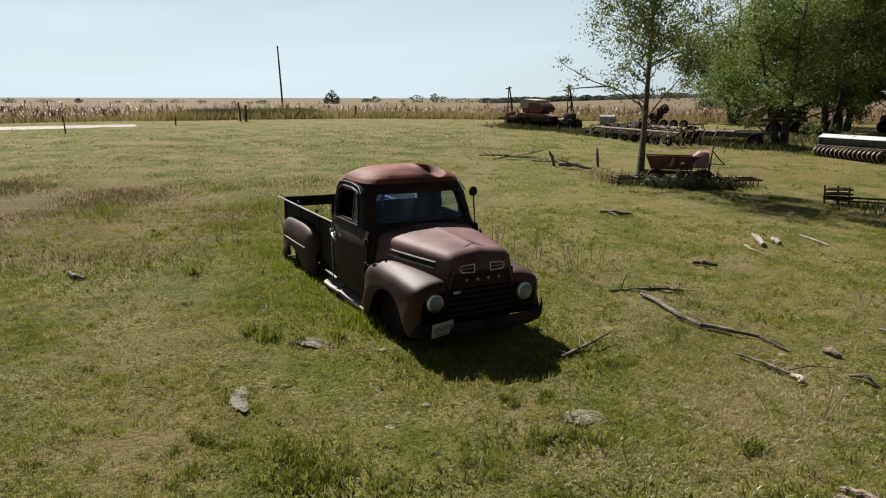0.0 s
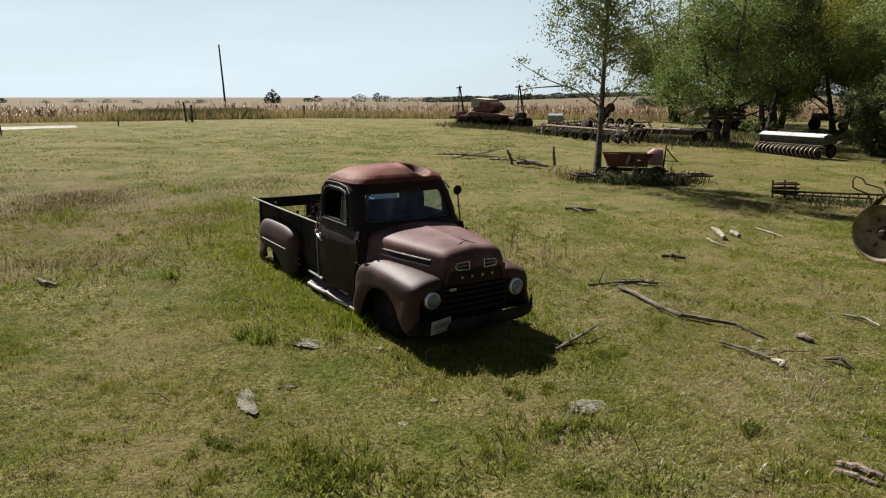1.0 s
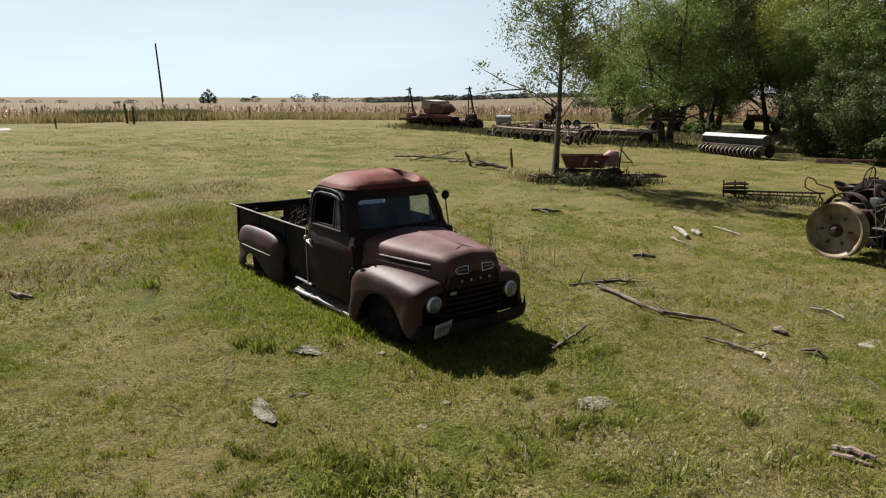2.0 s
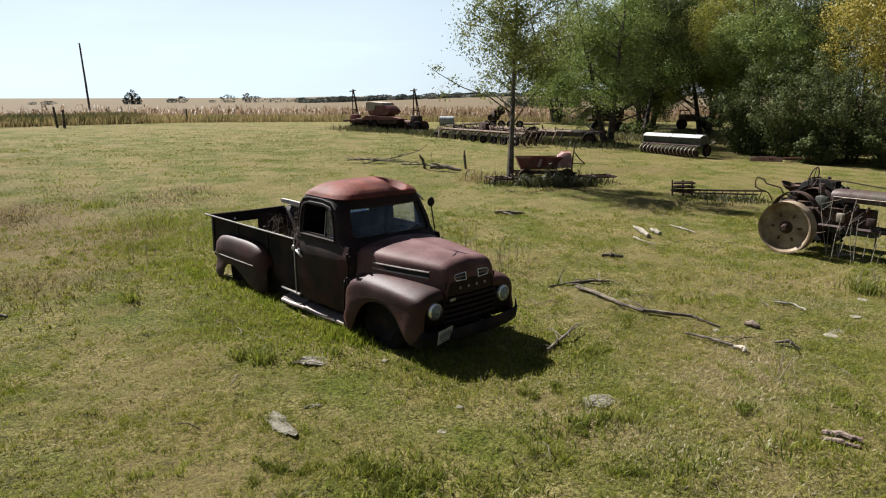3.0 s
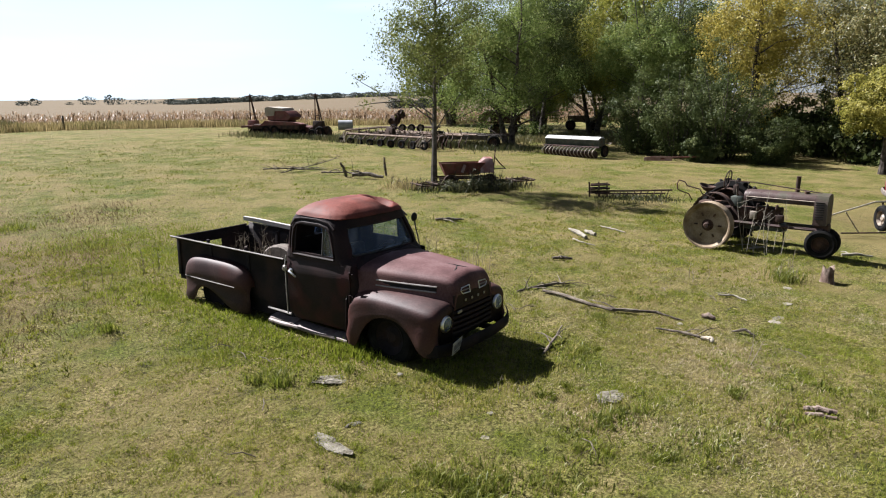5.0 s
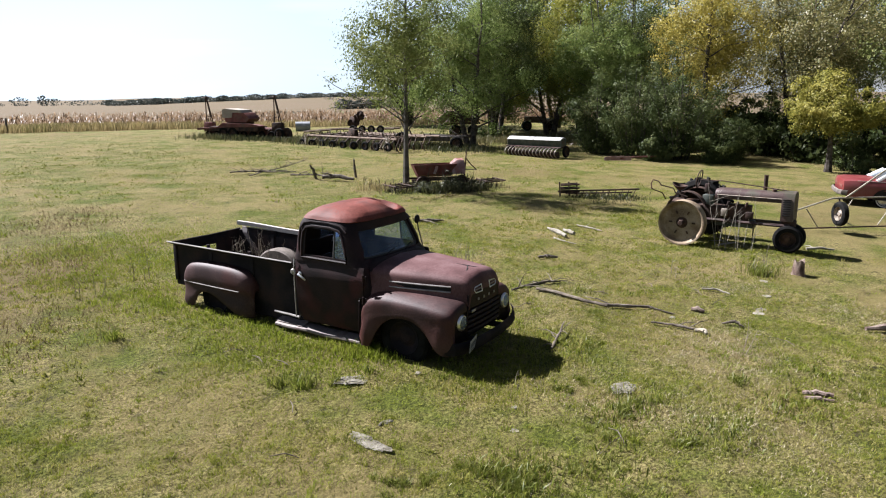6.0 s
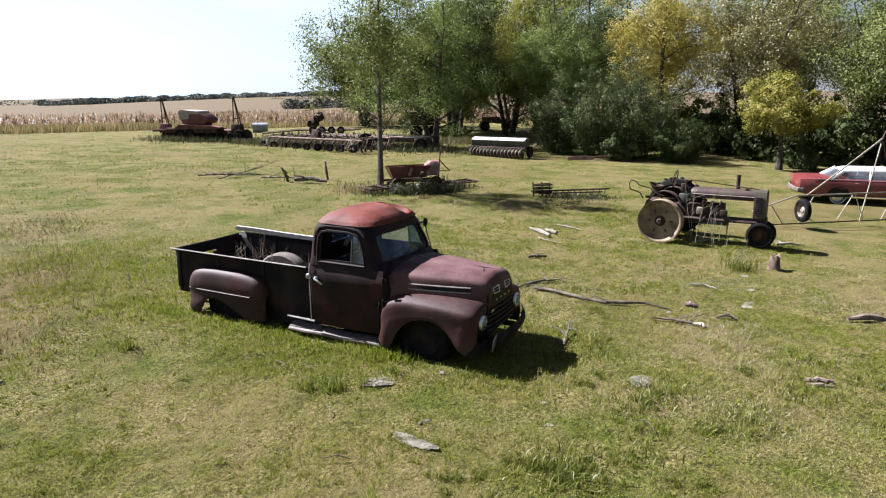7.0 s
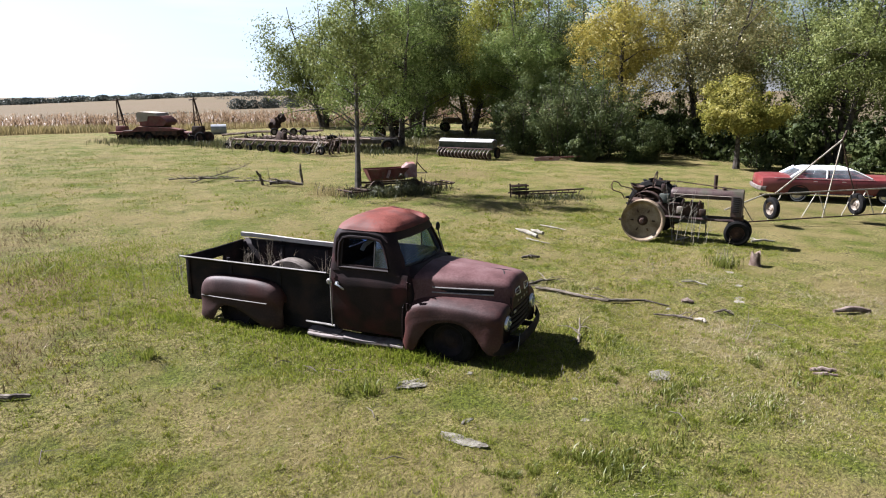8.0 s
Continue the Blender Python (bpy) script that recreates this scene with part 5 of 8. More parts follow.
MAT_LEAF_OLIVE = leaf_material("olive_leaf", [(0.0806, 0.0837, 0.0279), (0.136, 0.133, 0.0465), (0.211, 0.177, 0.062), (0.105, 0.124, 0.0434)], 0.30, patch=0.55, patch_scale=0.4, gloss=0.025)


def leaf_cloud(name, clumps, per, size, mat, parent, seed, flat=0.75):
    """Leaves round the clump centres (x, y, z, radius)."""
    r = np.random.default_rng(seed)
    C = np.array(clumps)
    n = len(C) * per
    idx = np.repeat(np.arange(len(C)), per)
    off = r.normal(0, 0.5, (n, 3)) * np.array([1, 1, flat])
    c = C[idx, :3] + off * C[idx, 3:4]
    # leaves face outwards from their clump and from the crown
    mid = C[:, :3].mean(0)
    out = C[idx, :3] - mid
    out /= np.linalg.norm(out, axis=1)[:, None] + 1e-6
    nm = off * 1.5 + out * 0.45 + r.normal(0, 0.38, (n, 3)) + np.array([0, 0, 0.3])
    nm /= np.linalg.norm(nm, axis=1)[:, None] + 1e-6
    d1 = np.cross(nm, r.normal(0, 1, (n, 3)))
    d1 /= np.linalg.norm(d1, axis=1)[:, None] + 1e-6
    d2 = np.cross(nm, d1)
    s = size * r.uniform(0.6, 1.35, n)[:, None]
    d1, d2 = d1 * s, d2 * s * 0.62
    v = np.stack([c - d1, c + d2 + d1 * 0.35, c - d2 * 0.9 + d1 * 0.75], 1).reshape(-1, 3)
    return np_mesh(name, v, np.arange(n * 3).reshape(-1, 3), mat, parent)


def tree(x, y, h, rad, base, mat, label, seed, clumps=90, per=110, size=0.085, trunk_r=0.16, lean=(0, 0), stems=1, clump_r=0.8, limb=None, squash=1.0, lobes_n=17, group="shelter belt trees", bark=None):
    """Deciduous tree: base is the height at which the crown begins."""
    r = random.Random(seed)
    ob = thing("tree", Matrix.Translation((x, y, gz(x, y) - 0.05)), label, "tree", group)
    bm = bmesh.new()
    cc = Vector((lean[0], lean[1], (base + h) / 2))
    half = (h - base) / 2
    # the crown is a handful of leafy boughs with gaps between them
    lobes = []
    for j in range(lobes_n):
        d = Vector((r.gauss(0, 1), r.gauss(0, 1), r.gauss(-0.3, 0.9))).normalized()
        q = r.uniform(0.35, 0.85)
        lobes.append((cc + Vector((d.x * rad * q, d.y * rad * q * squash, d.z * half * q)), r.uniform(0.26, 0.46) * min(rad, half)))
    ends = []
    for j in range(clumps):
        c, lr = lobes[j % lobes_n]
        d = Vector((r.gauss(0, 1), r.gauss(0, 1), r.gauss(0.15, 0.9))).normalized()
        p = c + d * lr * r.uniform(0.3, 1.2)
        if j % 4 == 0:
            q = r.uniform(0.1, 1.0)
            p = cc + Vector((d.x * rad * q, d.y * rad * q * squash, d.z * half * q))
        ends.append(p)
    forks = []
    for s in range(stems):
        a = 2 * pi * s / max(1, stems) + r.uniform(0, 1)
        off = Vector((cos(a), sin(a), 0)) * (0.18 * (stems > 1))
        sway = Vector((cos(a), sin(a), 0)) * (rad * 0.45 if stems > 1 else rad * 0.05)
        pts, rs = [], []
        m = 7
        for i in range(m):
            t = i / (m - 1)
            p = off + Vector((lean[0], lean[1], 0)) * t ** 1.2 + sway * t + Vector((r.uniform(-1, 1), r.uniform(-1, 1), 0)) * 0.05 * h * 0.2 * t
            p.z = h * 0.82 * t
            pts.append(p)
            rs.append(trunk_r * (1.35 if i == 0 else 1.0) * (1 - 0.85 * t) / (1 if stems == 1 else 1.25))
        pts[0].z = -0.15
        tube(bm, pts, rs, 8)
        forks.append(pts)
    for j, e in enumerate(ends[: min(len(ends), 46)]):
        pts = forks[j % stems]
        zz = max(base * 0.55, min(h * 0.7, e.z - r.uniform(0.2, 0.5) * (e - cc).length))
        t = max(0.05, min(0.97, zz / (h * 0.82)))
        i = min(5, int(t * 6))
        root = pts[i].lerp(pts[i + 1], t * 6 - i)
        midp = root.lerp(e, 0.5) + Vector((r.uniform(-1, 1), r.uniform(-1, 1), r.uniform(-0.2, 0.7))) * 0.12 * (e - root).length
        rr_ = trunk_r * 0.32 * (1 - t * 0.6)
        tube(bm, [root, midp, e], [rr_, rr_ * 0.6, rr_ * 0.18], 5)
    extra = []
    if limb:
        for pts in limb:
            q = [Vector(p) for p in pts]
            tube(bm, q, [trunk_r * 0.26 * (1 - 0.8 * i / (len(q) - 1)) for i in range(len(q))], 5)
            for a, b_ in zip(q[1:], q[2:]):
                for t in (0.35, 0.9):
                    extra.append(a.lerp(b_, t))
    part("trunk", bm, bark or MAT_BARK, ob)
    cl = [(p.x, p.y, p.z, clump_r * r.uniform(0.6, 1.35)) for p in ends] + [(p.x, p.y, p.z + 0.05, clump_r * 0.8) for p in extra[::2]]
    leaf_cloud("crown", cl, per, size, mat, ob, seed)
    return ob


# the young tree standing alone in the pasture
tree(5.05, 20.45, 9.0, 1.8, 1.05, MAT_LEAF_LIGHT, "slender young tree with sparse light green leaves beside the old seeder", 21, clumps=240, per=62, size=0.043, trunk_r=0.10, lean=(0.15, 0.0), lobes_n=24, clump_r=0.38,
     limb=[[(0, 0, 2.15), (-0.7, 0.0, 2.62), (-1.5, 0.1, 2.9), (-2.25, 0.1, 3.3), (-2.6, 0.1, 3.55)], [(-1.1, 0, 2.75), (-1.9, 0.1, 2.7), (-2.5, 0.2, 2.6)], [(0, 0, 1.7), (0.4, 0, 2.3), (0.9, 0, 2.9), (1.5, 0.1, 3.5)]], group="trees", bark=MAT_BARK_PALE)
GREEN = "broad green farmyard tree in the shelter belt"
row = [
    (14.6, 33.0, 9.0, 3.7, 1.4, MAT_LEAF_GREEN, GREEN, 31, 2, 0.28),
    (19.7, 52.5, 11.5, 5.6, 1.4, MAT_LEAF_LIGHT, "pale green tree at the end of the shelter belt", 32, 2, 0.30),
    (20.6, 40.6, 10.0, 4.0, 2.2, MAT_LEAF_GREEN, GREEN, 33, 2, 0.26),
    (23.6, 44.8, 11.5, 4.4, 2.2, MAT_LEAF_DARK, "dark green tree with several leaning stems", 34, 3, 0.30),
    (18.6, 36.8, 9.5, 3.4, 2.2, MAT_LEAF_DARK, "dark green tree with several leaning stems", 54, 2, 0.26),
    (25.8, 33.6, 11.0, 4.0, 2.4, MAT_LEAF_DARK, "dark green tree with several leaning stems", 55, 2, 0.28),
    (23.2, 37.6, 9.6, 4.1, 2.2, MAT_LEAF_YGREEN, "yellow-green tree turning in autumn", 35, 2, 0.28),
    (27.0, 39.2, 11.5, 4.6, 2.2, MAT_LEAF_YGREEN, "yellow-green tree turning in autumn", 36, 2, 0.30),
    (29.5, 45.5, 12.0, 4.8, 2.0, MAT_LEAF_DARK, "dark green tree with several leaning stems", 37, 2, 0.30),
    (22.6, 31.5, 9.4, 3.4, 1.8, MAT_LEAF_GREEN, GREEN, 38, 1, 0.22),
    (24.8, 26.3, 10.6, 4.1, 1.3, MAT_LEAF_YELLOW, "big golden yellow autumn tree", 39, 2, 0.32),
    (27.6, 22.8, 10.5, 3.9, 1.2, MAT_LEAF_OLIVE, "olive and yellow turning tree", 40, 2, 0.30),
    (34.0, 27.0, 12.0, 4.6, 2.6, MAT_LEAF_OLIVE, "olive and yellow turning tree", 41, 2, 0.30),
    (23.0, 18.0, 4.0, 1.9, 2.3, MAT_LEAF_LIME, "small yellow leaved tree with a dark trunk", 42, 1, 0.20),
    (29.2, 16.6, 9.0, 3.7, 1.6, MAT_LEAF_LIGHT, "drooping pale green tree behind the red car", 43, 2, 0.28),
    # Two unseen trees right of the view, added for ground shade.
    (33.0, 5.5, 10.0, 4.6, 1.6, MAT_LEAF_GREEN, GREEN, 52, 2, 0.28),
    (39.0, 8.0, 11.0, 5.0, 1.6, MAT_LEAF_GREEN, GREEN, 53, 2, 0.28),
    (33.5, 15.0, 10.0, 4.6, 1.4, MAT_LEAF_LIGHT, "drooping pale green tree behind the red car", 44, 2, 0.30),
    (30.5, 10.2, 9.5, 4.4, 1.4, MAT_LEAF_OLIVE, "olive and yellow turning tree", 45, 2, 0.30),
    (34.5, 37.0, 12.5, 5.2, 2.0, MAT_LEAF_GREEN, GREEN, 48, 2, 0.30),
    (36.5, 47.0, 12.5, 5.2, 2.0, MAT_LEAF_DARK, "dark green tree with several leaning stems", 49, 2, 0.30),
    (40.0, 29.0, 12.5, 5.4, 2.0, MAT_LEAF_GREEN, GREEN, 50, 2, 0.30),
    (42.0, 13.0, 12.5, 5.4, 2.0, MAT_LEAF_OLIVE, "olive and yellow turning tree", 51, 2, 0.30),
    (37.5, 20.0, 12.0, 4.8, 2.4, MAT_LEAF_DARK, "dark green tree with several leaning stems", 46, 2, 0.30),
]
for x, y, h, rad, base, mat, lab, seed, stems, tr in row:
    tree(x, y, h, rad, base * (0.35 if y > 30 else 0.72), mat, lab, seed, clumps=(215 if x < 33 else 150), per=(215 if y < 38 and x < 33 else 110 if x < 33 else 80), size=(0.053 if y < 38 and x < 33 else 0.11), trunk_r=tr * 0.7, stems=stems + (seed % 3 > 0), clump_r=0.19 * rad, lobes_n=(9 if rad < 2.5 else 24), lean=(0.3 * sin(seed), 0.3 * cos(seed)))


def bush(x, y, h, rad, mat, label, seed, clumps=170, per=115, size=0.044, group="understorey bushes"):
    r = random.Random(seed)
    ob = thing("bush", Matrix.Translation((x, y, gz(x, y) - 0.05)), label, "bush", group)
    bm = bmesh.new()
    cl = []
    for k in range(max(6, clumps // 5)):
        a, q = r.uniform(0, 2 * pi), sqrt(r.uniform(0, 1))
        tip = Vector((cos(a) * q * rad * 1.1, sin(a) * q * rad * 1.1, h * (1.1 - 0.55 * q) * r.uniform(0.55, 1.1)))
        foot = Vector((tip.x * 0.25, tip.y * 0.25, -0.1))
        bend = foot.lerp(tip, 0.55) + Vector((0, 0, 0.12 * h))
        if k < 20:
            tube(bm, [foot, bend, tip], [0.035, 0.022, 0.008], 5)
        for j in range(5):
            t = 0.18 + 0.205 * j
            p = foot.lerp(bend, t / 0.6) if t < 0.6 else bend.lerp(tip, (t - 0.6) / 0.4)
            cl.append((p.x + r.gauss(0, 0.1), p.y + r.gauss(0, 0.1), max(0.15, p.z), (0.62 - 0.3 * t) * r.uniform(0.6, 1.3) * max(0.4, min(1.0, h / 3))))
    part("stem", bm, MAT_BARK, ob)
    leaf_cloud("leaves", cl, per, size, mat, ob, seed)
    return ob


DARKB = "dense dark grey-green bush at the edge of the trees"
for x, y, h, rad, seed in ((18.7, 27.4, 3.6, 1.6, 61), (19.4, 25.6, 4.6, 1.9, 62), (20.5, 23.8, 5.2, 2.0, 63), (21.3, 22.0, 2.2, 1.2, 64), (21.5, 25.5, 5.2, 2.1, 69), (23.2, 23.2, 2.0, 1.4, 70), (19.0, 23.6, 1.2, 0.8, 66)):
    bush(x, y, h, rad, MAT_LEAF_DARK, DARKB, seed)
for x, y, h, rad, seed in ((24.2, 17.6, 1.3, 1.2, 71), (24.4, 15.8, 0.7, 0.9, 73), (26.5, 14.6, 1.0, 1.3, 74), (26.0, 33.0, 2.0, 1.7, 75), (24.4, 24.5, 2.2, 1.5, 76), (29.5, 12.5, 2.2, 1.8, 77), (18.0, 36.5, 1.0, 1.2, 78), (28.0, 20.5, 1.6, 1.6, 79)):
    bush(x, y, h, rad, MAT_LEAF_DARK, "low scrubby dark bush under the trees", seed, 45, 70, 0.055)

# dark brush added in place of the deep shade under and behind the trees
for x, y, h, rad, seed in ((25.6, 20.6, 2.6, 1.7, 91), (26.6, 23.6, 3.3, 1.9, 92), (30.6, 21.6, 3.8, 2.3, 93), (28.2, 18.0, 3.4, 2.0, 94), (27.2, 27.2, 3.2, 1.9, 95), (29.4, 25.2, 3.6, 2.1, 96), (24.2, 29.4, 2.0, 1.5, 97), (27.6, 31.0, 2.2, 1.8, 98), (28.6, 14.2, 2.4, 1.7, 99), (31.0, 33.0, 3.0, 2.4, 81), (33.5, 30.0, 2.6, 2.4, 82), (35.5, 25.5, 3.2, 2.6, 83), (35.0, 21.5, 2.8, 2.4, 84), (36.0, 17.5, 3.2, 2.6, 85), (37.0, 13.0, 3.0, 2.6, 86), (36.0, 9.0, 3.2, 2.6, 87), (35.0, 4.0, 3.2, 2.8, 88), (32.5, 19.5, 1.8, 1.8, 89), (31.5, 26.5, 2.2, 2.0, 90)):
    bush(x, y, h, rad, MAT_LEAF_DARK, "dark brush added for the shade behind the trees", seed, 70, 40, 0.13)

# ---- old farm machines ----
MAT_IRON = material("rusty_iron", [(0.0202, 0.013, 0.0101), (0.0432, 0.0259, 0.0194), (0.0792, 0.0432, 0.0288)], 5, 50, 0.8, 0.2, 0.3, spec=0.3)
MAT_REDP = material("faded_red_paint", [(0.072, 0.0202, 0.0158), (0.112, 0.0302, 0.0238), (0.137, 0.054, 0.0432)], 3, 40, 0.6, 0, 0.2, stain=(0.10, 0.05, 0.035), stain_scale=2.5, stain_at=(0.5, 0.68))
MAT_PINK = material("sun_bleached_red", [(0.187, 0.0936, 0.0864), (0.252, 0.158, 0.144), (0.302, 0.223, 0.205)], 3, 40, 0.7, 0, 0.2, stain=(0.2, 0.07, 0.05), stain_scale=2.5, stain_at=(0.52, 0.7))
MAT_RIM = material("dusty_rust_rim", [(0.0792, 0.049, 0.0324), (0.126, 0.0864, 0.0612), (0.18, 0.14, 0.108)], 3.5, 40, 0.8, 0.1, 0.2)
MAT_RIMPALE = material("pale_tan_rim", [(0.12, 0.085, 0.052), (0.19, 0.145, 0.095), (0.26, 0.21, 0.15)], 3.5, 40, 0.8, 0.1, 0.2)
MAT_WORN = material("worn_bright_iron", [(0.216, 0.18, 0.144), (0.302, 0.266, 0.223), (0.173, 0.122, 0.0864)], 6, 60, 0.55, 0.4, 0.2)
MAT_TRACT = material("dull_tractor_paint", [(0.0324, 0.0187, 0.0166), (0.054, 0.0331, 0.0295), (0.0828, 0.059, 0.054)], 3, 40, 0.55, 0.1, 0.2, stain=(0.05, 0.045, 0.03), stain_scale=3, stain_at=(0.5, 0.65))
MAT_GREENISH = material("grey_green_paint", [(0.036, 0.0432, 0.036), (0.0648, 0.0756, 0.0648), (0.101, 0.108, 0.0972)], 3, 40, 0.7, 0.1, 0.2, stain=(0.08, 0.05, 0.035), stain_scale=3, stain_at=(0.55, 0.7))
MAT_LID = material("white_painted_lid", [(0.379, 0.379, 0.367), (0.478, 0.478, 0.465)], 3, 40, 0.5, 0, 0.1, stain=(0.45, 0.42, 0.38), stain_scale=3, stain_at=(0.6, 0.75))
MAT_PIPE = material("yellowish_pipe", [(0.238, 0.216, 0.158), (0.324, 0.302, 0.245), (0.18, 0.13, 0.0864)], 5, 50, 0.5, 0.3, 0.1)
MAT_TAN = material("tan_hopper", [(0.226, 0.194, 0.157), (0.297, 0.265, 0.226)], 3, 40, 0.6, 0, 0.1, stain=(0.3, 0.2, 0.14), stain_scale=4, stain_at=(0.58, 0.75))
MAT_CONC = material("grey_culvert", [(0.18, 0.194, 0.209), (0.259, 0.274, 0.288)], 3, 40, 0.8, 0, 0.2)
MAT_CARRED = material("faded_car_red", [(0.101, 0.013, 0.0137), (0.126, 0.0202, 0.0202), (0.137, 0.036, 0.0331)], 1.5, 30, 0.4, 0, 0.05, spec=0.5, stain=(0.2, 0.06, 0.045), stain_scale=1.2, stain_at=(0.6, 0.8))
MAT_VINYL = material("white_vinyl_roof", [(0.475, 0.475, 0.461), (0.562, 0.562, 0.547)], 4, 60, 0.6, 0, 0.1)
MAT_CARGLASS = glass_material("car_glass", (0.35, 0.42, 0.42), 0.03, 0.12)
MAT_TYREWALL = material("chalky_white_rim", [(0.36, 0.36, 0.346), (0.49, 0.49, 0.475)], 5, 50, 0.6, 0.1, 0.1)


def at(x, y, ang, size=1.0):
    return Matrix.Translation((x, y, gz(x, y))) @ Matrix.Rotation(radians(ang), 4, "Z") @ Matrix.Scale(size, 4)


def bar(name, parent, pts, r, mat, seg=6, label=""):
    bm = bmesh.new()
    tube(bm, pts, r, seg)
    return part(name, bm, mat, parent, label)


def block(name, parent, c, s, mat, rot=None, bevel=0.01, label="", taper=1.0):
    bm = bmesh.new()
    box(bm, c, s, rot, bevel, taper)
    return part(name, bm, mat, parent, label)


def wheel(parent, c, r, w, mat_tyre=None, mat_rim=None, axis="Y", rim=0.6, tilt=0.0, yaw=0.0):
    """Tyre with a dished rim in it."""
    m = Matrix.Translation(c) @ Matrix.Rotation(radians(yaw), 4, "Z") @ (Matrix.Rotation(TOX, 4, "X") if axis == "Y" else Matrix.Rotation(TOX, 4, "Y")) @ Matrix.Rotation(radians(tilt), 4, "Y")
    ri = r * rim
    bm = bmesh.new()
    lathe(bm, [(ri, -w * 0.42), (r * 0.82, -w * 0.5), (r * 0.96, -w * 0.36), (r, 0), (r * 0.96, w * 0.36), (r * 0.82, w * 0.5), (ri, w * 0.42)], m, 24, closed=True)
    ty = part("tyre", bm, mat_tyre or MAT_RUBBER, parent)
    bm = bmesh.new()
    lathe(bm, [(0, w * 0.15), (ri * 0.3, w * 0.2), (ri * 0.4, w * 0.05), (ri * 0.85, -w * 0.05), (ri * 1.01, w * 0.4), (ri * 1.01, -w * 0.4), (ri * 0.8, -w * 0.15), (0, -w * 0.1)], m, 24)
    part("rim", bm, mat_rim or MAT_IRON, ty)
    return ty


# -- row-crop tractor --
tr = thing("tractor", at(7.91, 11.16, -63.8, 1.02), "rusty vintage row-crop tractor with a bare rear rim", "tractor")
m = Matrix.Translation((0, -0.66, 0.46)) @ Matrix.Rotation(TOX, 4, "X")
bm = bmesh.new()
lathe(bm, [(0.37, 0.02), (0.42, 0.07), (0.445, 0.115), (0.475, 0.12), (0.475, 0.09), (0.445, 0.03), (0.445, -0.03), (0.475, -0.09), (0.475, -0.12), (0.445, -0.115), (0.41, -0.06)], m, 40)
rimw = part("rear_rim", bm, MAT_RIMPALE, tr, "bare dusty rusted rear rim")
bm = bmesh.new()
lathe(bm, [(0.0, 0.03), (0.10, 0.03), (0.28, 0.015), (0.38, 0.03), (0.38, 0.005), (0.28, -0.005), (0.0, 0.0)], m, 40)
part("disc", bm, MAT_RIMPALE, rimw, "pale brown wheel disc")
bm = bmesh.new()
lathe(bm, [(0, 0.14), (0.045, 0.14), (0.06, 0.11), (0.07, 0.04), (0.12, 0.035), (0.12, 0.0)], m, 16)
part("hub", bm, MAT_IRON, rimw)
for k in range(6):
    a = 2 * pi * k / 6
    bm = bmesh.new()
    box(bm, m @ Vector((0.24 * cos(a), 0.24 * sin(a), 0.028)), (0.07, 0.03, 0.03), rot=(0, -math.degrees(a), 0), bevel=0.006)
    part("rim_clamp", bm, MAT_IRON, rimw)
wheel(tr, (0, 0.66, 0.60), 0.66, 0.30, rim=0.62)
for k in range(22):
    a = 2 * pi * k / 22
    block("tread_lug", tr, (0.665 * cos(a), 0.66 + (0.06 if k % 2 else -0.06), 0.60 + 0.665 * sin(a)), (0.05, 0.17, 0.05), MAT_RUBBER, rot=(0, -math.degrees(a), 28 if k % 2 else -28), bevel=0.008)
block("rear_housing", tr, (0.0, 0, 0.58), (0.5, 0.42, 0.44), MAT_IRON, bevel=0.06)
bar("rear_axle", tr, [(0, -0.75, 0.50), (0, 0.75, 0.53)], 0.05, MAT_IRON, 10)
block("gearbox", tr, (0.42, 0, 0.62), (0.5, 0.30, 0.36), MAT_IRON, bevel=0.04)
block("engine_block", tr, (0.95, 0, 0.66), (0.50, 0.26, 0.36), MAT_IRON, bevel=0.03)
block("crankcase", tr, (0.9, 0, 0.45), (0.8, 0.26, 0.16), MAT_GREENISH, bevel=0.04)
for s in (-1, 1):
    bar("frame_rail", tr, [(0.3, s * 0.20, 0.50), (1.1, s * 0.20, 0.50), (1.98, s * 0.17, 0.50)], 0.035, MAT_TRACT, 6)
for k in range(3):
    bar("manifold_pipe", tr, [(0.78 + 0.18 * k, -0.16, 0.80), (0.78 + 0.18 * k, -0.22, 0.84), (0.80 + 0.18 * k, -0.22, 0.92)], 0.025, MAT_IRON, 6)
block("carburettor", tr, (0.72, -0.22, 0.68), (0.12, 0.10, 0.16), MAT_WORN, bevel=0.02)
block("magneto", tr, (1.22, -0.21, 0.66), (0.14, 0.12, 0.14), MAT_IRON, bevel=0.02)
bm = bmesh.new()
secs = []
for x, k in ((0.50, 0.90), (0.56, 0.98), (0.7, 1.0), (1.2, 1.0), (1.75, 1.0), (1.80, 0.98)):
    half = [(0.20, 0.96), (0.21, 1.03), (0.195, 1.10), (0.15, 1.15), (0.08, 1.17), (0, 1.175)]
    pts = [(x, -y * k, 0.96 + (z - 0.96) * k) for y, z in half] + [(x, y * k, 0.96 + (z - 0.96) * k) for y, z in reversed(half[:-1])]
    secs.append(pts)
loft(bm, secs, closed=True, cap=True)
hd = part("hood", bm, MAT_TRACT, tr, "dull brown-red tractor hood")
bar("hood_seam", hd, [(0.55, -0.207, 1.045), (1.2, -0.213, 1.045), (1.8, -0.211, 1.045)], 0.008, MAT_WORN, 5)
bm = bmesh.new()
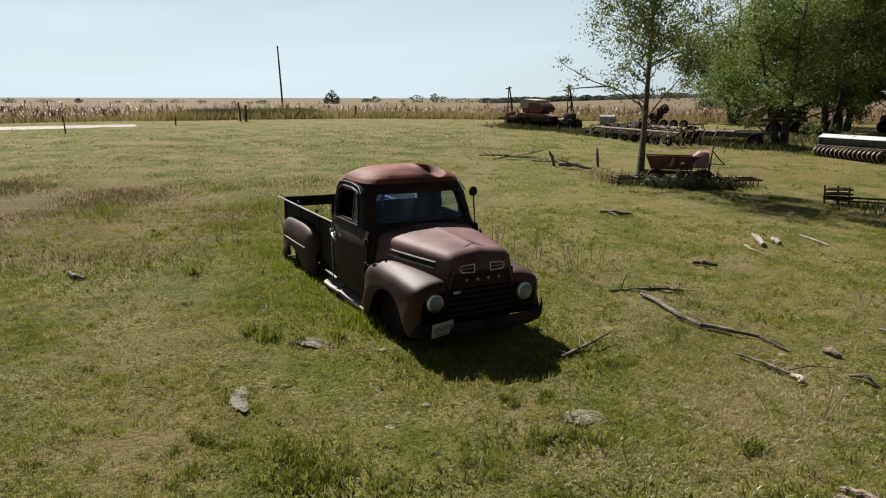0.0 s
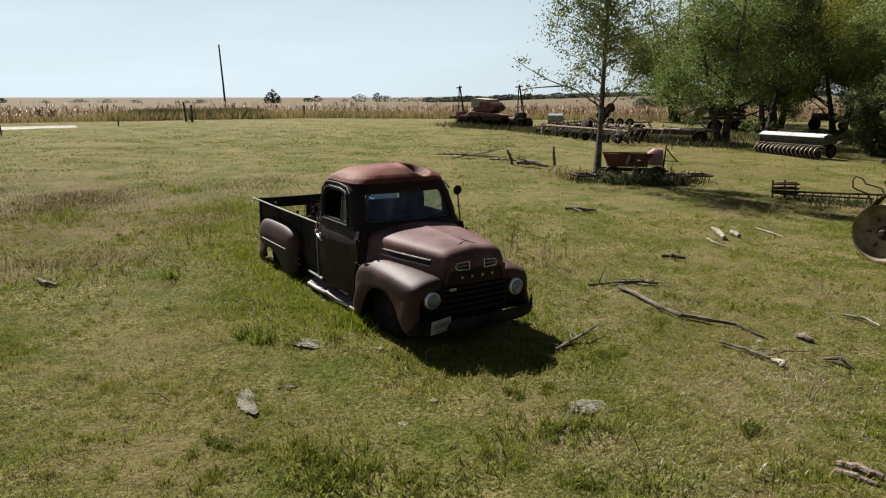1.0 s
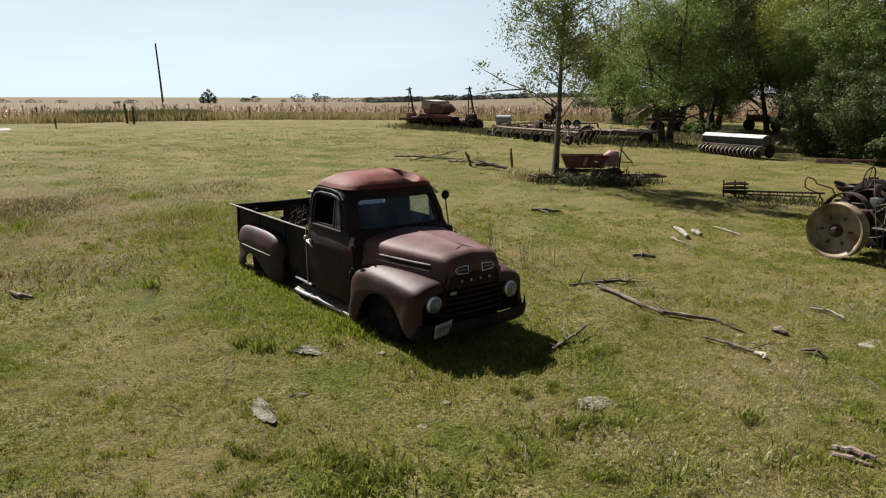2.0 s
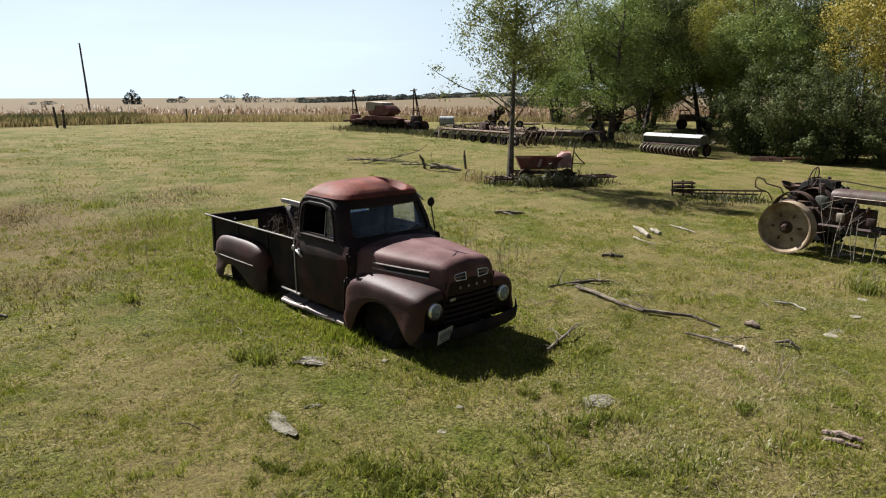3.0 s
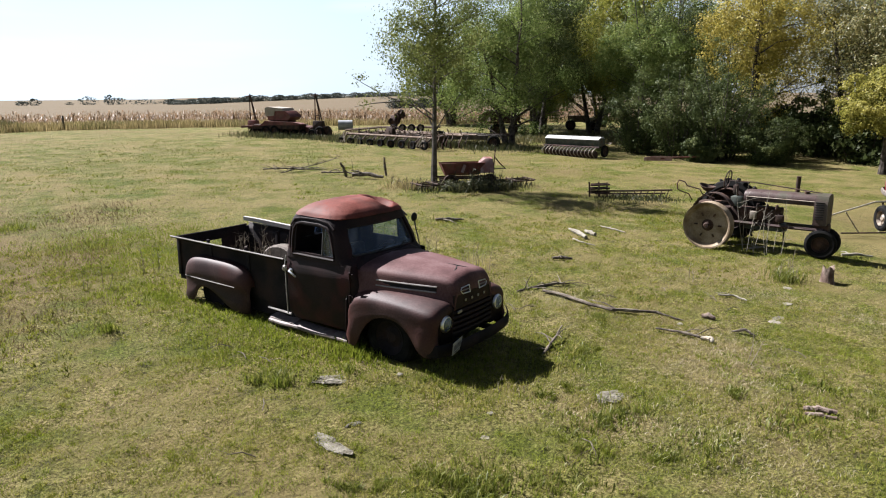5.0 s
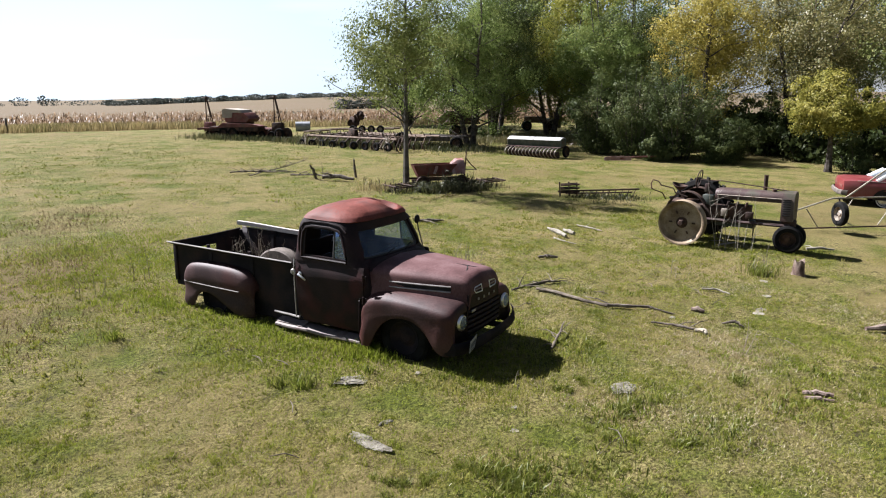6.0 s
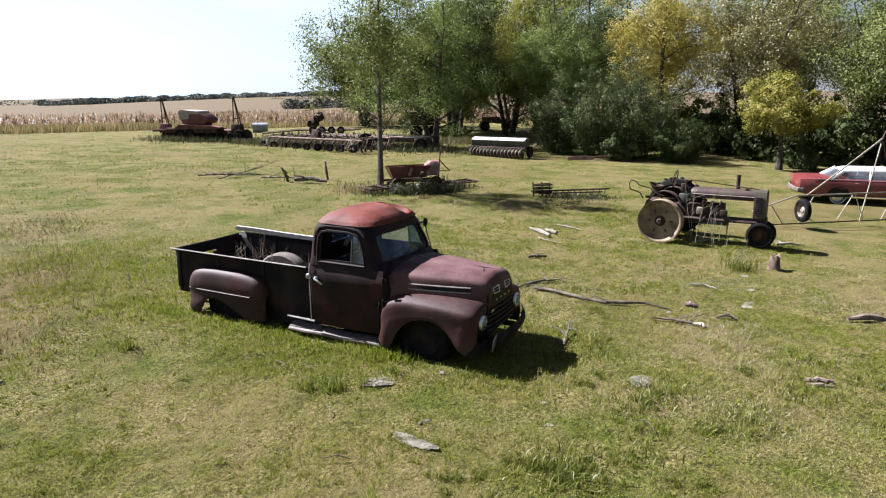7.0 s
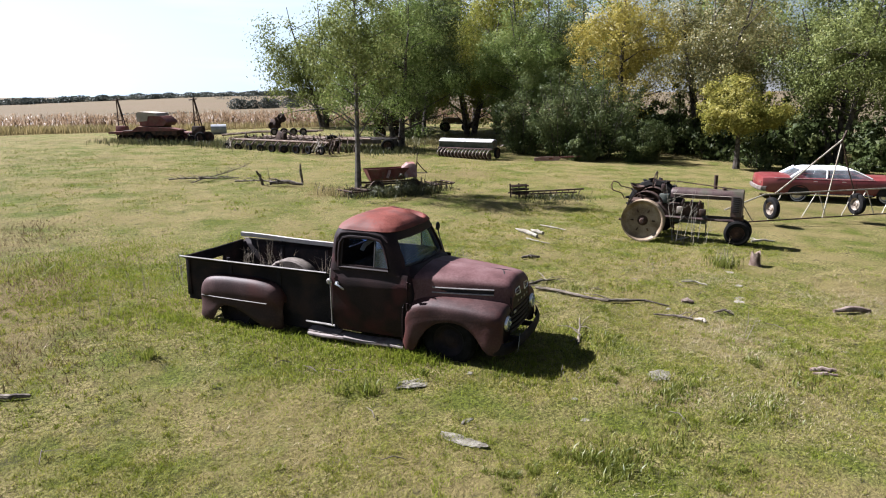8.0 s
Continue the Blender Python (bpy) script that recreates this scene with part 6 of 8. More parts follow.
loft(bm, [[(x, s * y, z) for (s, y, z) in ((-1, 0.22, 0.60), (-1, 0.225, 1.04), (-1, 0.17, 1.155), (-1, 0.06, 1.19), (1, 0.06, 1.19), (1, 0.17, 1.155), (1, 0.225, 1.04), (1, 0.22, 0.60))] for x in (1.80, 1.96, 2.02, 2.03)], closed=True, cap=True)
rad = part("radiator_shell", bm, MAT_TRACT, tr)
for k in range(8):
    block("louver", rad, (1.90, -0.228, 0.72 + 0.045 * k), (0.15, 0.012, 0.022), MAT_BLACK, bevel=0.003)
block("front_pedestal", tr, (1.93, 0, 0.50), (0.26, 0.26, 0.24), MAT_IRON, bevel=0.04)
bar("steering_post", tr, [(1.95, 0, 0.45), (1.97, 0, 0.24)], 0.06, MAT_IRON, 10)
for s in (-1, 1):
    wheel(tr, (1.97, s * 0.17, 0.235), 0.285, 0.16, rim=0.55, tilt=-s * 6)
bar("exhaust_stack", tr, [(1.42, 0.06, 1.14), (1.42, 0.06, 1.45), (1.42, 0.06, 1.48)], [0.04, 0.04, 0.045], MAT_IRON, 10)
bar("air_intake", tr, [(1.62, -0.06, 1.15), (1.62, -0.06, 1.215)], 0.045, MAT_IRON, 10)
bar("steering_shaft", tr, [(0.12, 0, 1.31), (0.6, 0, 1.31), (1.88, 0, 1.19)], 0.012, MAT_IRON, 6)
bm = bmesh.new()
M2 = Matrix.Translation((0.10, 0, 1.33)) @ Matrix.Rotation(radians(-80), 4, "Y")
lathe(bm, [(0.19 + 0.012 * cos(a), 0.012 * sin(a)) for a in [2 * pi * k / 6 for k in range(6)]], M2, 24, closed=True)
tube(bm, [M2 @ Vector((-0.19, 0, 0)), M2 @ Vector((0.19, 0, 0))], 0.008, 5)
tube(bm, [M2 @ Vector((0, -0.19, 0)), M2 @ Vector((0, 0.19, 0))], 0.008, 5)
part("steering_wheel", bm, MAT_IRON, tr)
for s in (-1, 1):
    bm = bmesh.new()
    loft(bm, [[(0.46 * cos(a), s * y, 0.52 + 0.58 * sin(a)) for a in [radians(35 + 14 * k) for k in range(10)]] for y in (0.30, 0.50)])
    thicken(bm, 0.012)
    part("fender", bm, MAT_IRON, tr)
block("platform", tr, (-0.2, 0, 0.82), (0.5, 0.55, 0.04), MAT_IRON, bevel=0.01)
bm = bmesh.new()
loft(bm, [[(-0.30 - 0.16 * cos(a) * q, 0.19 * sin(a) * q, 1.05 + 0.10 * (q ** 2) * (1 + 0.7 * max(0, cos(a)))) for a in [2 * pi * k / 14 for k in range(14)]] for q in (0.1, 0.5, 0.85, 1.0)], closed=True)
thicken(bm, 0.008)
seat_ = part("seat", bm, MAT_IRON, tr)
bar("seat_post", seat_, [(-0.1, 0, 0.80), (-0.25, 0, 0.95), (-0.30, 0, 1.05)], 0.02, MAT_IRON)
bar("hand_lever", tr, [(-0.05, -0.26, 0.95), (-0.30, -0.28, 1.02), (-0.36, -0.28, 1.12), (-0.62, -0.30, 1.17), (-0.68, -0.30, 1.25), (-0.80, -0.31, 1.28), (-0.84, -0.31, 1.20), (-0.82, -0.31, 1.08)], 0.014, MAT_IRON, 6)
bar("hand_lever", tr, [(-0.55, -0.16, 0.85), (-0.62, -0.2, 0.99), (-0.80, -0.24, 1.05), (-0.84, -0.31, 1.10)], 0.014, MAT_IRON, 6)
bar("shift_lever", tr, [(0.32, -0.05, 0.80), (0.34, -0.08, 1.1), (0.33, -0.09, 1.28)], 0.012, MAT_IRON, 6)
block("battery_box", tr, (0.36, -0.12, 0.92), (0.22, 0.18, 0.2), MAT_GREENISH, bevel=0.02)
block("tool_box", tr, (0.32, -0.14, 1.16), (0.09, 0.10, 0.18), MAT_TRACT, bevel=0.02)
bar("drawbar", tr, [(-0.1, 0, 0.33), (-0.6, 0, 0.33), (-0.7, 0, 0.33)], 0.03, MAT_IRON)
bar("sway_rod", tr, [(0.6, -0.16, 0.40), (0.62, -0.18, 0.12)], 0.012, MAT_IRON)
bar("sway_rod", tr, [(1.3, -0.16, 0.45), (1.31, -0.17, 0.12)], 0.012, MAT_IRON)

# -- pipe-framed transport truss with hanging wheels --
tf = thing("elevator_frame", at(11.18, 10.63, -23.0, 1.05), "long pale pipe truss frame on small wheels lying in the grass", "farm machine")
L = 5.6
bar("upper_rail", tf, [(0.55, 0, 0.74), (2.4, 0, 0.75), (L, 0, 0.76)], 0.02, MAT_PIPE)
bar("lower_rail", tf, [(-0.1, 0, 0.06), (2.4, 0, 0.07), (L, 0, 0.08)], 0.018, MAT_IRON)
bar("end_bar", tf, [(-0.55, 0, 0.40), (0.55, 0, 0.74)], 0.018, MAT_PIPE)
bar("end_strut", tf, [(-0.05, 0, 0.52), (0.28, 0, 0.07)], 0.014, MAT_PIPE)
for a, b_ in (((1.05, 0.74), (0.70, 0.07)), ((0.72, 0.30), (1.1, 0.10)), ((2.10, 0.74), (1.70, 0.07)), ((2.14, 0.74), (2.45, 0.07)), ((3.25, 0.74), (2.92, 0.07)), ((3.62, 0.74), (3.30, 0.07)), ((3.62, 0.74), (3.95, 0.07)), ((4.5, 0.75), (4.2, 0.08)), ((4.55, 0.75), (4.9, 0.08))):
    bar("strut", tf, [(a[0], 0, a[1]), (b_[0], 0, b_[1])], 0.012, MAT_PIPE)
for x in (0.62, 3.15):
    bar("axle_drop", tf, [(x + 0.1, 0, 0.74), (x + 0.1, -0.02, 0.40), (x, -0.16, 0.38)], 0.02, MAT_IRON)
    wheel(tf, (x, -0.22, 0.42), 0.28, 0.14, rim=0.58, mat_rim=MAT_WORN, yaw=-94)
    bar("stub", tf, [(x, -0.1, 0.38), (x + 0.28, -0.1, 0.36)], 0.02, MAT_IRON)
apex = (2.78, 0.10, 2.06)
bar("mast_leg", tf, [(0.85, 0, 0.74), (1.8, 0.05, 1.38), apex], 0.019, MAT_PIPE)
bar("mast_leg", tf, [(2.33, -0.02, 0.06), (2.55, 0.04, 1.05), apex], 0.019, MAT_PIPE)
bar("mast_leg", tf, [(3.45, 0.25, 0.74), (3.1, 0.2, 1.4), apex], 0.016, MAT_IRON)
bar("mast_tip", tf, [(2.74, 0.1, 1.95), (2.88, 0.1, 2.28)], 0.03, MAT_IRON)

# -- red sedan --
car = thing("sedan_car", at(17.0, 12.36, -49.2, 0.83), "faded red four-door sedan with a white roof parked by the trees", "car")
bm = bmesh.new()
ST = [(-1.34, 0.80, 0.46, 0.86, 0.0), (-1.30, 0.90, 0.40, 0.93, 0.01), (-1.1, 0.95, 0.34, 0.955, 0.02), (-0.6, 0.985, 0.31, 0.955, 0.025), (0.0, 0.995, 0.30, 0.935, 0.02), (0.6, 1.0, 0.28, 0.915, 0.0), (1.6, 1.0, 0.27, 0.90, 0.0), (2.3, 0.995, 0.27, 0.90, 0.01), (2.9, 0.985, 0.28, 0.905, 0.025), (3.5, 0.97, 0.30, 0.895, 0.02), (4.0, 0.94, 0.34, 0.87, 0.01), (4.12, 0.88, 0.40, 0.82, 0.0)]
secs = []
for x, w_, zb, zt, crown in ST:
    half = [(w_ * 0.9, zb), (w_ * 0.98, zb + 0.08), (w_, zb + (zt - zb) * 0.55), (w_ * 0.985, zt - 0.14), (w_ * 0.95, zt - 0.04), (w_ * 0.86, zt), (w_ * 0.5, zt + crown * 0.8), (0, zt + crown)]
    secs.append([(x, -y, z) for y, z in half] + [(x, y, z) for y, z in reversed(half[:-1])])
loft(bm, secs, closed=True, cap=True)
body = part("body", bm, MAT_CARRED, car)
bm = bmesh.new()


def cabin_ring(z, x0, x1, w_, r_):
    return rounded_ring(x0, x1, w_, r_, z, 0.03, 8, 12, 4)


loft(bm, [cabin_ring(1.20, 0.10, 2.0, 0.68, 0.10), cabin_ring(1.25, 0.18, 1.92, 0.66, 0.14), cabin_ring(1.285, 0.32, 1.78, 0.58, 0.16), cabin_ring(1.30, 0.6, 1.5, 0.36, 0.12)], closed=True, cap=True)
part("roof", bm, MAT_VINYL, car, "white vinyl roof")
bm = bmesh.new()
loft(bm, [cabin_ring(0.90, -0.34, 2.62, 0.86, 0.10), cabin_ring(1.05, -0.10, 2.34, 0.79, 0.10), cabin_ring(1.202, 0.13, 1.97, 0.685, 0.10)], closed=True)
cg = part("cabin_glass", bm, MAT_CARGLASS, car, "dark tinted side and rear glass")
cg.visible_shadow = False
for s in (-1, 1):
    for x0, x1, r_ in ((-0.30, 0.16, 0.07), (0.98, 1.02, 0.03), (2.55, 1.95, 0.03)):
        bar("roof_pillar", car, [(x0, s * 0.855, 0.91), ((x0 + x1) / 2, s * 0.785, 1.06), (x1, s * 0.69, 1.21)], r_, MAT_VINYL, 8)
    bar("belt_trim", car, [(-0.9, s * 0.945, 0.925), (1.0, s * 0.945, 0.885), (2.6, s * 0.94, 0.885)], 0.010, MAT_CHROME, 6)
    bar("sill_trim", car, [(0.45, s * 0.95, 0.30), (2.6, s * 0.95, 0.29)], 0.012, MAT_CHROME, 6)
    for x in (0.55, 1.55):
        block("door_handle", car, (x, s * 0.998, 0.80), (0.14, 0.02, 0.025), MAT_CHROME, bevel=0.006)
    for x in (0.98, 1.98):
        block("door_seam", car, (x, s * 0.999, 0.60), (0.008, 0.006, 0.50), MAT_BLACK, bevel=0.001)
    for x in (0.0, 3.1):
        wheel(car, (x, s * 0.82, 0.30), 0.335, 0.20, rim=0.66, mat_rim=MAT_CHROME)
        bm = bmesh.new()
        mm = Matrix.Translation((x, s * 0.925, 0.30)) @ Matrix.Rotation(TOX, 4, "X")
        lathe(bm, [(0.245, -0.006), (0.285, -0.006), (0.285, 0.006), (0.245, 0.006)], mm, 24, closed=True)
        part("whitewall", bm, MAT_TYREWALL, car)
        bm = bmesh.new()
        ring_ = [(x + 0.40 * cos(a), s * 0.985, 0.30 + 0.36 * sin(a)) for a in [radians(-5 + 19 * k) for k in range(11)]]
        loft(bm, [ring_, [(q[0], s * 1.003, q[2]) for q in ring_], [(x + (q[0] - x) * 0.9, s * 1.004, 0.3 + (q[2] - 0.3) * 0.9) for q in ring_]])
        f = bm.faces.new([bm.verts.new((x + (q[0] - x) * 0.98, s * 0.99, 0.3 + (q[2] - 0.3) * 0.98)) for q in ring_])
        part("wheel_well", bm, MAT_BLACK, car)
bm = bmesh.new()
pts = [(-1.16, -0.97, 0.50), (-1.34, -0.93, 0.50), (-1.44, -0.7, 0.50), (-1.47, 0, 0.50), (-1.44, 0.7, 0.50), (-1.34, 0.93, 0.50), (-1.16, 0.97, 0.50)]
loft(bm, [[(x + dx, y, z + dz) for dx, dz in ((0.02, -0.10), (-0.02, -0.06), (-0.03, 0.0), (-0.02, 0.06), (0.02, 0.09))] for x, y, z in pts])
thicken(bm, 0.01)
# Dull steel instead of chrome puts the bumper's shade into its colour.
part("rear_bumper", bm, MAT_DUST, car, "chrome rear bumper coloured dark for its shade")
for s in (-1, 1):
    block("tail_lamp", car, (-1.335, s * 0.6, 0.70), (0.03, 0.42, 0.12), MAT_REDP, bevel=0.008)

# -- grain drill --
dr = thing("grain_drill", at(14.73, 27.21, -67.3, 0.98), "old grain drill with a white-lidded seed box", "grain drill")
bm = bmesh.new()
prism(bm, [(-1.5, 0.50), (1.5, 0.50), (1.5, 0.82), (-1.5, 0.82)], -0.05, 0.42)
for v in bm.verts:
    if v.co.z < 0.6:
        v.co.y = 0.185 + (v.co.y - 0.185) * 0.55
box_ = part("seed_box", bm, MAT_GREENISH, dr, "grey-green seed box")
for x in (-0.76, 0.76):
    bm = bmesh.new()
    loft(bm, [[(x - 0.74, y, z), (x + 0.74, y, z)] for y, z in ((-0.10, 0.80), (-0.09, 0.83), (0.12, 0.93), (0.30, 0.93), (0.45, 0.85), (0.46, 0.81))])
    thicken(bm, 0.02)
    part("lid", bm, MAT_LID, box_, "white lid half")
for x in (-1.5, 1.5):
    block("box_end", box_, (x, 0.18, 0.68), (0.03, 0.48, 0.36), MAT_GREENISH, bevel=0.01)
bar("tool_bar", dr, [(-1.55, -0.1, 0.47), (1.55, -0.1, 0.47)], 0.035, MAT_IRON)
bar("tool_bar", dr, [(-1.55, 0.45, 0.45), (1.55, 0.45, 0.45)], 0.035, MAT_IRON)
for k in range(15):
    x = -1.4 + 0.2 * k
    bm = bmesh.new()
    arc_ = [(x + 0.02 * sin(i), -0.12 - 0.30 * sin(radians(20 * i)), 0.44 - 0.22 + 0.22 * cos(radians(20 * i))) for i in range(10)]
    tube(bm, arc_, 0.018, 6)
    part("seed_tube", bm, MAT_WORN, dr)
    bm = bmesh.new()
    lathe(bm, [(0.0, 0.0), (0.16, 0.01), (0.17, 0.0), (0.16, -0.008)], Matrix.Translation((x + 0.06, -0.22, 0.15)) @ Matrix.Rotation(radians(80), 4, "Y"), 16)
    part("disc", bm, MAT_IRON, dr)
for x in (-1.62, 1.62):
    wheel(dr, (x * 0.97, 0.35, 0.27), 0.28, 0.12, axis="X", rim=0.7)
bar("tongue", dr, [(0.3, 0.45, 0.42), (0.1, 1.3, 0.36), (0.0, 2.0, 0.3)], 0.04, MAT_IRON)
bar("hitch_arm", dr, [(1.55, 0.4, 0.62), (1.85, 0.5, 0.66), (1.62, 0.6, 0.55)], 0.02, MAT_WORN)

# -- seeder with its trough, beside the young tree --
sd = thing("seeder_cart", at(5.86, 19.85, -12.0, 0.87), "broken red seeder trough with a bleached end cover", "farm machine")
bm = bmesh.new()
out = [(-0.28, 0.92), (-0.20, 0.55), (-0.08, 0.46), (0.08, 0.46), (0.2, 0.55), (0.28, 0.92)]
loft(bm, [[(x - 0.42 * (0.92 - z) * x / abs(x), y, z) for y, z in out] for x in (-0.92, -0.3, 0.3, 0.72)])
thicken(bm, 0.02)
for x in (-0.92, 0.72):
    bm.faces.new([bm.verts.new((x - 0.42 * (0.92 - z) * x / abs(x), y, z)) for y, z in out])
part("trough", bm, MAT_REDP, sd, "rust-red sheet metal trough")
bm = bmesh.new()
loft(bm, [[(x, y * k, 0.5 + (z - 0.5) * k) for y, z in ((-0.32, 0.55), (-0.30, 0.85), (-0.15, 1.05), (0.1, 1.10), (0.28, 0.9), (0.3, 0.55))] for x, k in ((0.55, 0.75), (0.75, 1.0), (1.02, 0.98))], cap=True)
part("end_cover", bm, MAT_PINK, sd, "bleached pink end cover")
bar("lever", sd, [(1.06, -0.05, 0.30), (1.10, -0.05, 0.9), (1.16, -0.03, 1.42)], [0.03, 0.025, 0.018], MAT_IRON)
bar("brace", sd, [(1.12, -0.05, 1.10), (1.32, -0.08, 0.85), (1.52, -0.1, 0.66)], 0.022, MAT_IRON)
bar("brace", sd, [(1.10, -0.05, 0.68), (1.52, -0.1, 0.66)], 0.02, MAT_WORN)
block("trough_rib", sd, (-0.1, -0.30, 0.72), (0.10, 0.04, 0.30), MAT_PINK, rot=(0, 20, 0))
bar("frame_beam", sd, [(-1.0, -0.3, 0.38), (1.2, -0.3, 0.36)], 0.04, MAT_IRON)
bar("frame_beam", sd, [(-1.0, 0.3, 0.38), (1.2, 0.3, 0.36)], 0.04, MAT_IRON)
for x in (-0.6, 0.85):
    wheel(sd, (x, -0.38, 0.26), 0.27, 0.10, mat_tyre=MAT_IRON, rim=0.75)
for k in range(7):
    bar("tine", sd, [(-0.9 + 0.3 * k, -0.3, 0.36), (-0.95 + 0.3 * k, -0.45, 0.22), (-0.9 + 0.3 * k, -0.48, -0.05)], 0.016, MAT_IRON, 5)


def harrow(x, y, ang, length, label):
    ob = thing("spike_harrow", at(x, y, ang), label, "harrow", "harrow sections")
    for j, yy in enumerate((-0.35, 0.0, 0.35)):
        bar("harrow_bar", ob, [(-length / 2, yy, 0.16), (length / 2, yy, 0.18)], 0.025, MAT_IRON)
    for k in range(int(length / 0.2) + 1):
        xx = -length / 2 + 0.2 * k
        for yy in (-0.35, 0.0, 0.35):
            bar("spike", ob, [(xx, yy, -0.04), (xx + 0.03, yy, 0.24)], 0.013, MAT_IRON, 5)
    for xx in (-length / 2, 0, length / 2):
        bar("cross_bar", ob, [(xx, -0.42, 0.2), (xx, 0.42, 0.2)], 0.022, MAT_IRON)
    return ob


harrow(7.5, 19.75, -4, 1.3, "rusty spike-tooth harrow section beside the seeder")
harrow(4.7, 19.75, 6, 1.1, "rusty spike-tooth harrow section under the young tree")

# -- drag bar with a stacked end frame --
hb = thing("drag_bar", at(8.87, 16.98, -28, 0.93), "long toothed steel drag bar with a stacked end frame", "farm machine")
for k in range(3):
    z_ = 0.14 + 0.12 * k
    bar("end_frame", hb, [(-0.25 + 0.05 * k, 0.25, z_), (0.30 - 0.02 * k, 0.10, z_ + 0.04), (0.42, 0.0, z_ + 0.02)], 0.03, MAT_IRON)
    bar("end_frame", hb, [(-0.2, -0.05, z_), (0.40, -0.05, z_ + 0.03)], 0.03, MAT_IRON)
for x in (-0.2, 0.1, 0.36):
    bar("upright", hb, [(x, 0.05, 0.0), (x - 0.03, 0.05, 0.50 - 0.1 * abs(x))], 0.025, MAT_IRON)
bar("main_bar", hb, [(-0.2, -0.05, 0.20), (1.2, -0.08, 0.22), (2.35, -0.1, 0.25)], 0.03, MAT_IRON)
bar("lower_bar", hb, [(0.0, 0.2, 0.08), (2.2, 0.2, 0.10)], 0.025, MAT_IRON)
for k in range(10):
    bar("tooth", hb, [(0.35 + 0.21 * k, -0.08, 0.22), (0.36 + 0.21 * k, 0.08, 0.12), (0.34 + 0.21 * k, 0.16, -0.04)], 0.014, MAT_IRON, 5)

# -- folded planter with marker arms --
pl = thing("row_planter", at(4.03, 41.5, -49.4, 0.935), "red row planter with a tan hopper and upright marker arms", "planter")
bar("tool_bar", pl, [(-2.9, 0, 0.62), (3.2, 0, 0.58)], 0.10, MAT_REDP, 8)
bar("rear_bar", pl, [(-2.6, 0.7, 0.55), (3.0, 0.7, 0.52)], 0.08, MAT_IRON, 8)
bm = bmesh.new()
prism(bm, [(-2.9, 0.66), (-1.3, 0.72), (-0.9, 0.98), (1.3, 0.92), (1.9, 0.82), (1.9, 0.74), (-0.6, 0.72), (-2.9, 0.52)], -0.75, -0.25)
part("deck", bm, MAT_REDP, pl, "faded red folding deck plate")
block("deck_frame", pl, (-0.1, -0.2, 0.62), (3.6, 1.0, 0.28), MAT_IRON, bevel=0.03)
block("hopper_stand", pl, (-0.1, 0.0, 0.92), (1.5, 0.8, 0.36), MAT_IRON, bevel=0.04)
bm = bmesh.new()
prism(bm, [(-0.80, 1.02), (0.75, 1.02), (0.98, 1.22), (0.90, 1.34), (0.60, 1.58), (-0.92, 1.60)], -0.55, 0.55)
hop = part("hopper", bm, MAT_REDP, pl, "red seed hopper")
bm = bmesh.new()
prism(bm, [(-1.0, 1.30), (-0.92, 1.26), (-0.30, 1.30), (-0.22, 1.60), (0.45, 1.60), (0.30, 1.76), (-0.75, 1.84), (-1.0, 1.78)], -0.58, 0.58)
part("hopper_lid", bm, MAT_TAN, hop, "bleached tan hopper lid")
for x in (-2.75, 2.45):
    bar("marker_arm", pl, [(x, 0, 0.5), (x + 0.02, 0, 1.6), (x + 0.05, 0, 2.5), (x + 0.1, 0, 2.66)], 0.035, MAT_IRON)
    bar("marker_arm", pl, [(x + 0.62, 0, 0.5), (x + 0.34, 0, 1.7), (x + 0.12, 0, 2.6)], 0.035, MAT_IRON)
    bar("marker_arm", pl, [(x + 0.30, 0.15, 0.5), (x + 0.2, 0.1, 1.6), (x + 0.10, 0, 2.55)], 0.03, MAT_IRON)
    bar("arm_brace", pl, [(x + 0.01, 0, 1.3), (x + 0.42, 0, 1.35)], 0.025, MAT_IRON)
    bar("marker_disc", pl, [(x - 0.22, 0, 2.50), (x + 0.30, 0, 2.56)], 0.04, MAT_IRON)
    block("lift_box", pl, (x + 0.25, 0, 0.72), (0.75, 0.4, 0.55), MAT_REDP if x < 0 else MAT_IRON, bevel=0.03, taper=0.85)
for k in range(9):
    x = -2.6 + 0.68 * k
    block("row_unit", pl, (x, 0.35, 0.42), (0.30, 0.7, 0.40), MAT_REDP if k % 3 == 1 else MAT_IRON, bevel=0.03, taper=0.7)
    bar("unit_link", pl, [(x, -0.1, 0.60), (x + 0.05, -0.45, 0.42), (x + 0.1, -0.5, 0.10)], 0.03, MAT_IRON)
    wheel(pl, (x + 0.22, -0.30, 0.24), 0.25, 0.10, axis="Y", rim=0.6)
wheel(pl, (3.4, -0.1, 0.34), 0.36, 0.12, mat_tyre=MAT_IRON, rim=0.8)
wheel(pl, (3.0, -0.35, 0.34), 0.34, 0.16, rim=0.6)
wheel(pl, (-0.9, -0.65, 0.34), 0.38, 0.2, rim=0.6)
wheel(pl, (-0.2, -0.65, 0.34), 0.38, 0.2, rim=0.6)
bar("jack_stand", pl, [(-1.9, -0.8, 0.66), (-1.9, -0.8, -0.05)], 0.03, MAT_IRON)

# -- row-crop cultivator --
cu = thing("row_cultivator", at(7.98, 33.96, -66.0, 1.1), "long rusty row-crop cultivator with a line of small gauge wheels", "cultivator")
bar("front_beam", cu, [(-2.9, -0.15, 0.50), (3.1, -0.15, 0.47)], 0.055, MAT_RIM, 8)
